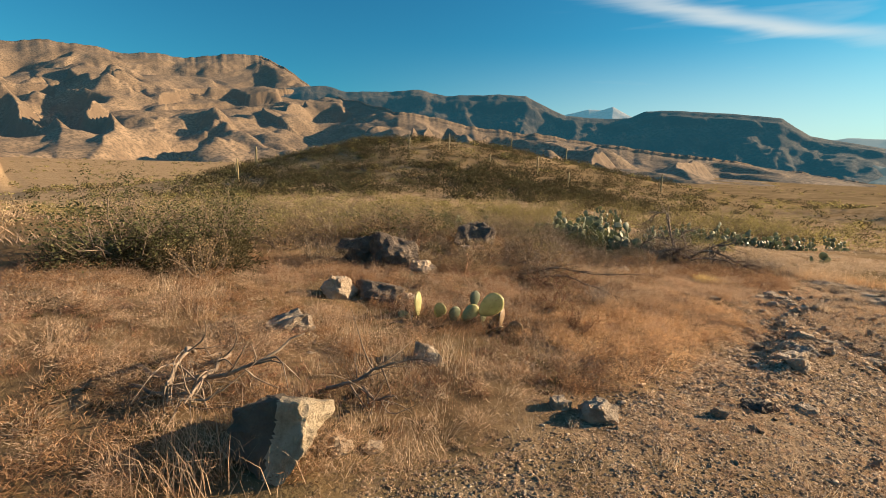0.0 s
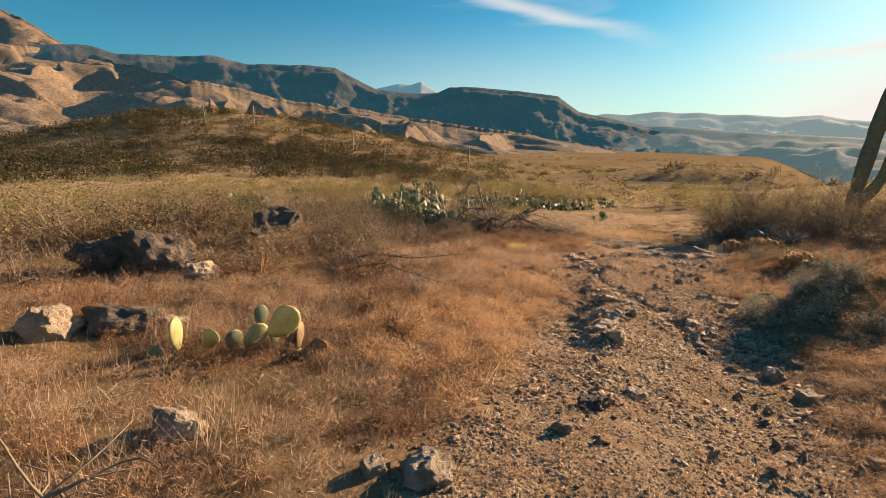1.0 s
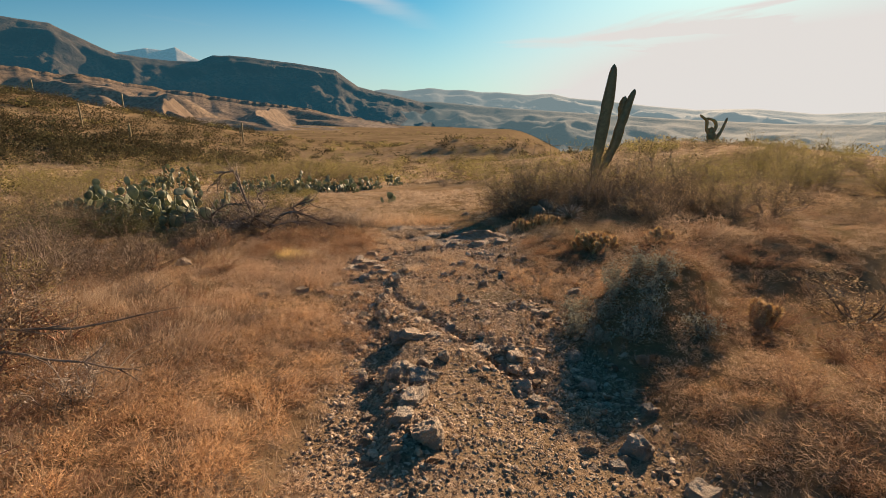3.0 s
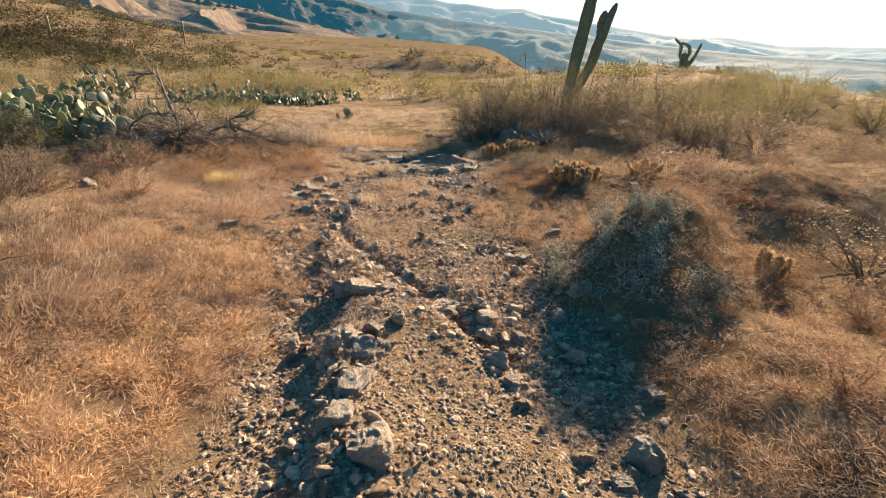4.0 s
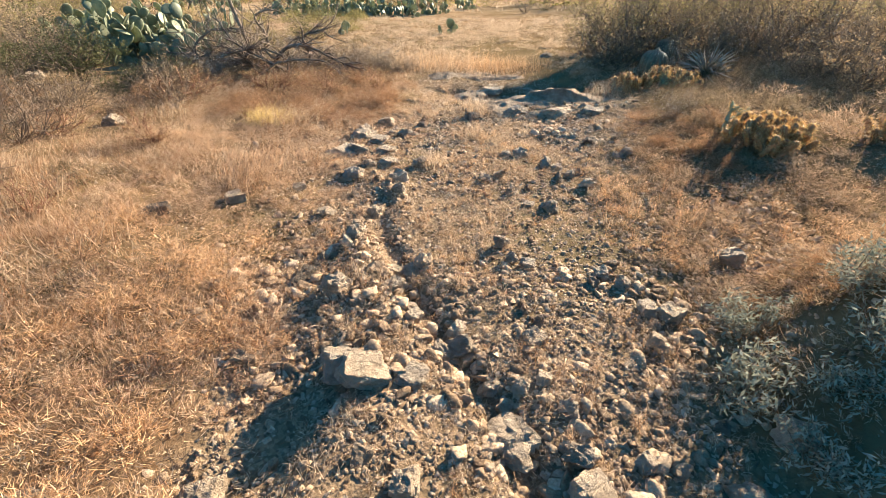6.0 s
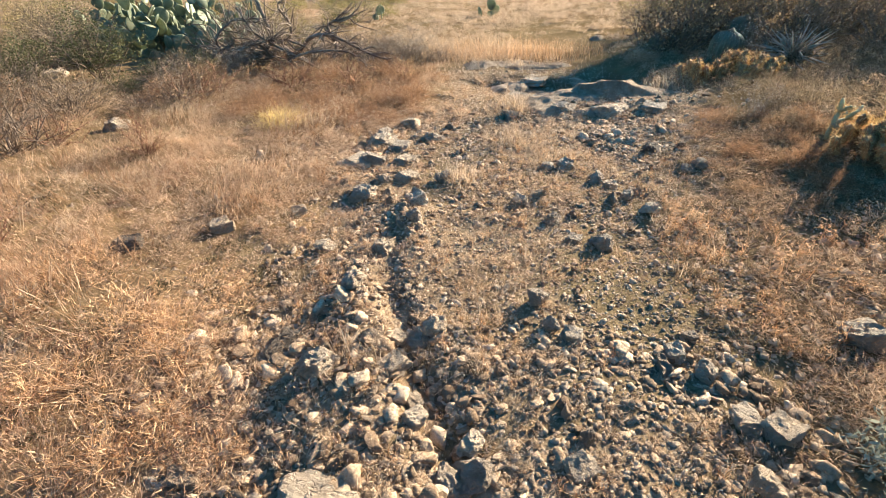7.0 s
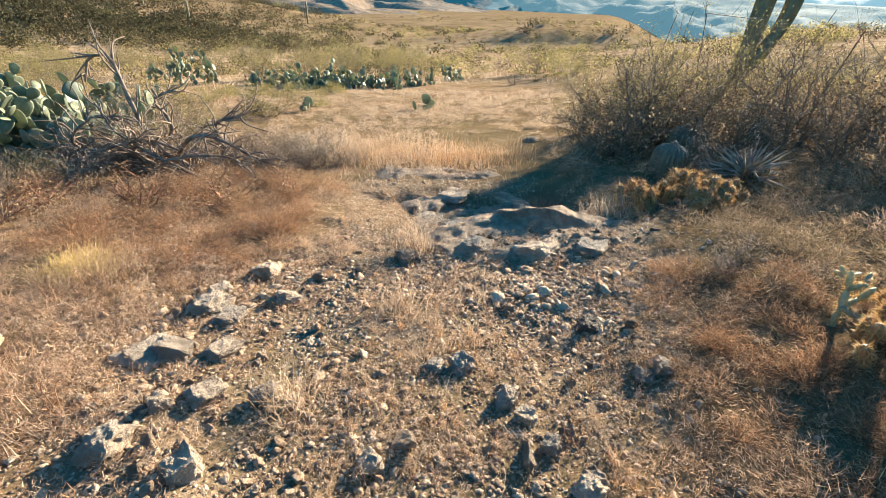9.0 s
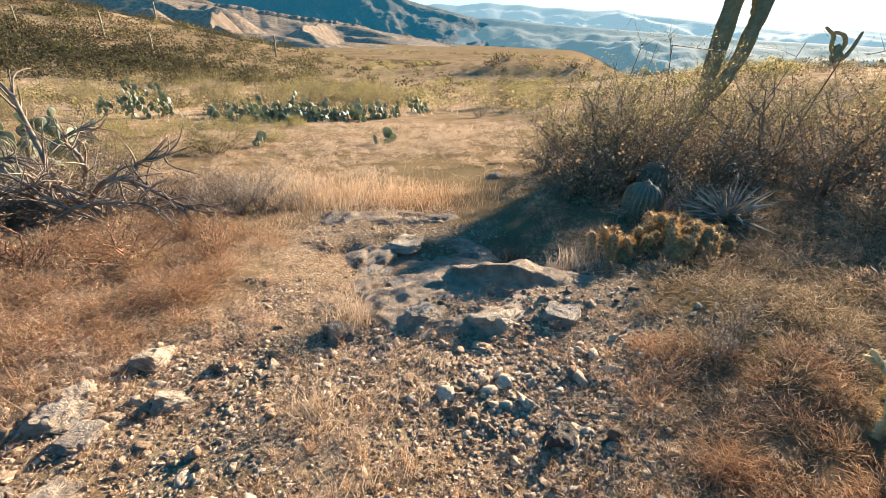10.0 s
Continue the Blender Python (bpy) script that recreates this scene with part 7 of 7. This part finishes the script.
hedgehog(2.66, 8.25, "clump of hedgehog cactus with golden backlit spines", 50, 0.7, 1, 0.85)
hedgehog(3.72, 8.2, "smaller clump of golden-spined hedgehog cactus", 24, 0.45, 2, 0.8)
hedgehog(2.5, 11.1, "clump of golden-spined hedgehog cactus beside a boulder", 50, 0.74, 3)
hedgehog(3.4, 5.1, "small dark clump of cactus stems on the mound", 9, 0.24, 7)
hedgehog(1.9, 10.95, "sparse golden-spined cactus stems in dry herbs", 8, 0.34, 4)


def cholla(x, y, label, seed, size=1.0):
    rng = np.random.RandomState(seed)
    ob = thing("cholla", label, "cholla cactus", "chollas")
    ob.matrix_basis = Matrix.LocRotScale((x, y, seat(x, y)), Euler((0, 0, 0)), (size, size, size))
    ends = [(np.zeros(3), np.array([0, 0, 1.0]), 0)]
    while ends:
        p, d, lvl = ends.pop()
        ln = 0.12 - 0.015 * lvl
        q = p + d * ln
        v, t, qd = tube(np.linspace(p, q, 5), 0.017 * np.array([0.7, 1, 1, 0.9, 0.5]), 10, 0.15, 5)
        joint = part("joint", Soup().add(v, t, qd).mesh("joint", M_CHOLLA, True), ob)
        n = 70
        s, a = rng.rand(n, 1), unit(rng.normal(size=(n, 3)))
        a = unit(a - (a @ d)[:, None] * d)
        b = p + (q - p) * s + a * 0.013
        v, qd = prisms(b, b + unit(a + rng.normal(size=(n, 3)) * 0.5) * 0.022, 0.0013, 0.0005)
        tagged(part("spine_cover", Soup().add(v, None, qd).mesh("spine_cover", M_SPINE), joint), "pale golden spines", kind="stuff")
        if lvl < 2:
            for k in range(2 + (rng.rand() < 0.4)):
                ends.append((q, unit(d * 0.8 + rng.normal(size=3) * 0.65 + [0, 0, 0.2]), lvl + 1))
    return ob


cholla(2.42, 8.6, "spiny cholla with pale golden joints in dry grass", 5, 1.05)
cholla(2.62, 8.85, "spiny cholla with pale golden joints in dry grass", 8, 0.85)

# barrel cactus in the shade of the shrub
barrel = thing("barrel_cactus", "dark ribbed barrel cactus shaded by a shrub", "barrel cactus", "barrel cacti")
s = np.linspace(0, 1, 14)
v, t, q = tube(curve_points([(0, 0, -0.05), (0, 0, 0.22), (0.02, 0, 0.42)], 14), 0.2 * np.sqrt(np.clip(1 - (np.clip(s - 0.55, 0, 1) / 0.47) ** 2, 0.04, 1)) * (0.85 + 0.15 * smooth(0, 0.3, s)), 66, 0.34, 22)
part("body", Soup().add(v, t, q).mesh("body", M_BARREL, True), barrel)
barrel.location = (2.9, 13.1, seat(2.9, 13.1))
copy_thing(barrel, Matrix.Translation((2.5, 12.2, seat(2.5, 12.2) - 0.06)))

# collapsed dead agave
agave = thing("dead_agave", "collapsed dead agave with bleached grey leaves", "agave")
rng = np.random.RandomState(9)
for k in range(60):
    a, ln = rng.uniform(0, 6.28), rng.uniform(0.35, 0.7)
    lift = rng.uniform(0.05, 0.95)
    tip = np.array([math.cos(a) * ln * (1 - 0.5 * lift), math.sin(a) * ln * (1 - 0.5 * lift), ln * lift * 0.7 + 0.05])
    mid = tip * 0.5 + [0, 0, rng.uniform(0.02, 0.12)]
    p = curve_points([(0, 0, rng.uniform(0.02, 0.12)), mid, tip], 5)
    v, q = prisms(p[:-1], p[1:], np.array([0.016, 0.015, 0.012, 0.008]), np.array([0.015, 0.012, 0.008, 0.002]))
    part("leaf", Soup().add(v, None, q).mesh("leaf", M_AGAVE), agave)
agave.location = (3.15, 11.65, seat(3.15, 11.65))


# ---- dead wood ----
def dead_branches(x, y, label, limbs, seed, turn=0.0, scale=1.0, forks=9):
    rng = np.random.RandomState(seed)
    ob = thing("dead_branch", label, "dead branch", "dead wood")
    ob.matrix_basis = Matrix.LocRotScale((x, y, seat(x, y)), Euler((0, 0, radians(turn))), (scale, scale, scale))
    for keys, r in limbs:
        p = curve_points(keys, 14, 0.03, rng)
        v, t, q = tube(p, r * np.linspace(1, 0.35, 14), 7)
        limb = part("limb", Soup().add(v, t, q).mesh("limb", M_DEAD, True), ob)
        for k in range(forks):
            i = rng.randint(4, 13)
            d = unit(p[min(i + 1, 13)] - p[i - 1] + rng.normal(size=3) * 0.12)
            ln = rng.uniform(0.15, 0.6)
            e = np.array([p[i], p[i] + d * ln * 0.5 + rng.normal(size=3) * 0.03, p[i] + d * ln + rng.normal(size=3) * 0.08])
            v, t, q = tube(curve_points(e, 6, 0.008, rng), r * 0.4 * np.linspace(1, 0.3, 6), 5)
            part("twig", Soup().add(v, t, q).mesh("twig", M_DEAD, True), limb)
    return ob


dead_branches(-4.6, 12.2, "tangled bleached dead tree limbs lying in brush", [
    ([(0.9, -0.3, 0.0), (0.3, -0.2, 0.25), (-0.1, 0, 0.6), (-0.3, 0.1, 1.15), (-0.4, 0.1, 1.5), (-0.75, 0.1, 1.45), (-0.85, 0.1, 1.2)], 0.042),
    ([(0.8, -0.3, 0.05), (0.2, -0.4, 0.15), (-0.6, -0.3, 0.3), (-1.3, -0.2, 0.35)], 0.042),
    ([(0.9, 0, 0.0), (1.1, 0.1, 0.3), (1.0, 0.2, 0.6), (1.5, 0.2, 0.75)], 0.042),
    ([(0.4, -0.1, 0.1), (0.8, -0.2, 0.45), (1.3, -0.3, 0.5), (1.9, -0.4, 0.3), (2.3, -0.4, 0.2)], 0.036),
    ([(-0.2, 0.3, 0.0), (0.2, 0.2, 0.5), (0.0, 0.2, 0.9), (0.3, 0.3, 1.0)], 0.036),
    ([(0.5, -0.4, 0.0), (0.1, -0.5, 0.3), (0.4, -0.6, 0.5), (0.9, -0.6, 0.4)], 0.042),
    ([(-0.6, -0.2, 0.0), (-0.9, -0.4, 0.4), (-0.5, -0.4, 0.7), (0.2, -0.5, 0.75)], 0.03),
    ([(-1.2, -0.5, 0.0), (-0.7, -0.6, 0.35), (-0.2, -0.7, 0.4), (0.5, -0.8, 0.6)], 0.026),
    ([(1.2, -0.6, 0.0), (0.7, -0.7, 0.3), (0.1, -0.6, 0.55), (-0.2, -0.5, 0.9)], 0.026),
    ([(0.3, -0.7, 0.0), (0.9, -0.8, 0.3), (1.6, -0.7, 0.35), (2.0, -0.8, 0.15)], 0.024)], 3, 0.0, 1.0, 24)
dead_branches(-2.75, -1.75, "bleached dead branches lying in dry grass", [
    ([(-0.5, -0.3, 0.05), (0, -0.15, 0.1), (0.35, 0.1, 0.22), (0.5, 0.5, 0.42)], 0.022),
    ([(-0.3, 0.3, 0.05), (0.1, 0.05, 0.12), (0.5, -0.2, 0.1)], 0.02),
    ([(-0.5, 0.1, 0.05), (-0.1, -0.1, 0.18), (0.3, -0.3, 0.1)], 0.018),
    ([(-0.2, -0.4, 0.03), (0.2, -0.2, 0.08), (0.6, -0.15, 0.12)], 0.016)], 4)
dead_branches(-3.3, 3.9, "thin dark dead branches arching over golden grass", [
    ([(-0.8, 0.5, 0.1), (-0.2, 0.2, 0.3), (0.5, 0, 0.3), (1.1, 0, 0.35)], 0.014),
    ([(-0.6, 0.2, 0.1), (0, -0.2, 0.3), (0.6, -0.4, 0.2), (1.0, -0.5, 0.1)], 0.014)], 6, 20)
dead_branches(-2.0, -0.9, "short spiny dead stick in dry grass", [
    ([(-0.3, -0.2, 0.0), (0.0, 0, 0.1), (0.25, 0.2, 0.28)], 0.02), ([(-0.1, 0.1, 0.0), (0.2, 0, 0.06), (0.4, 0.1, 0.08)], 0.016)], 8, 0, 0.9)
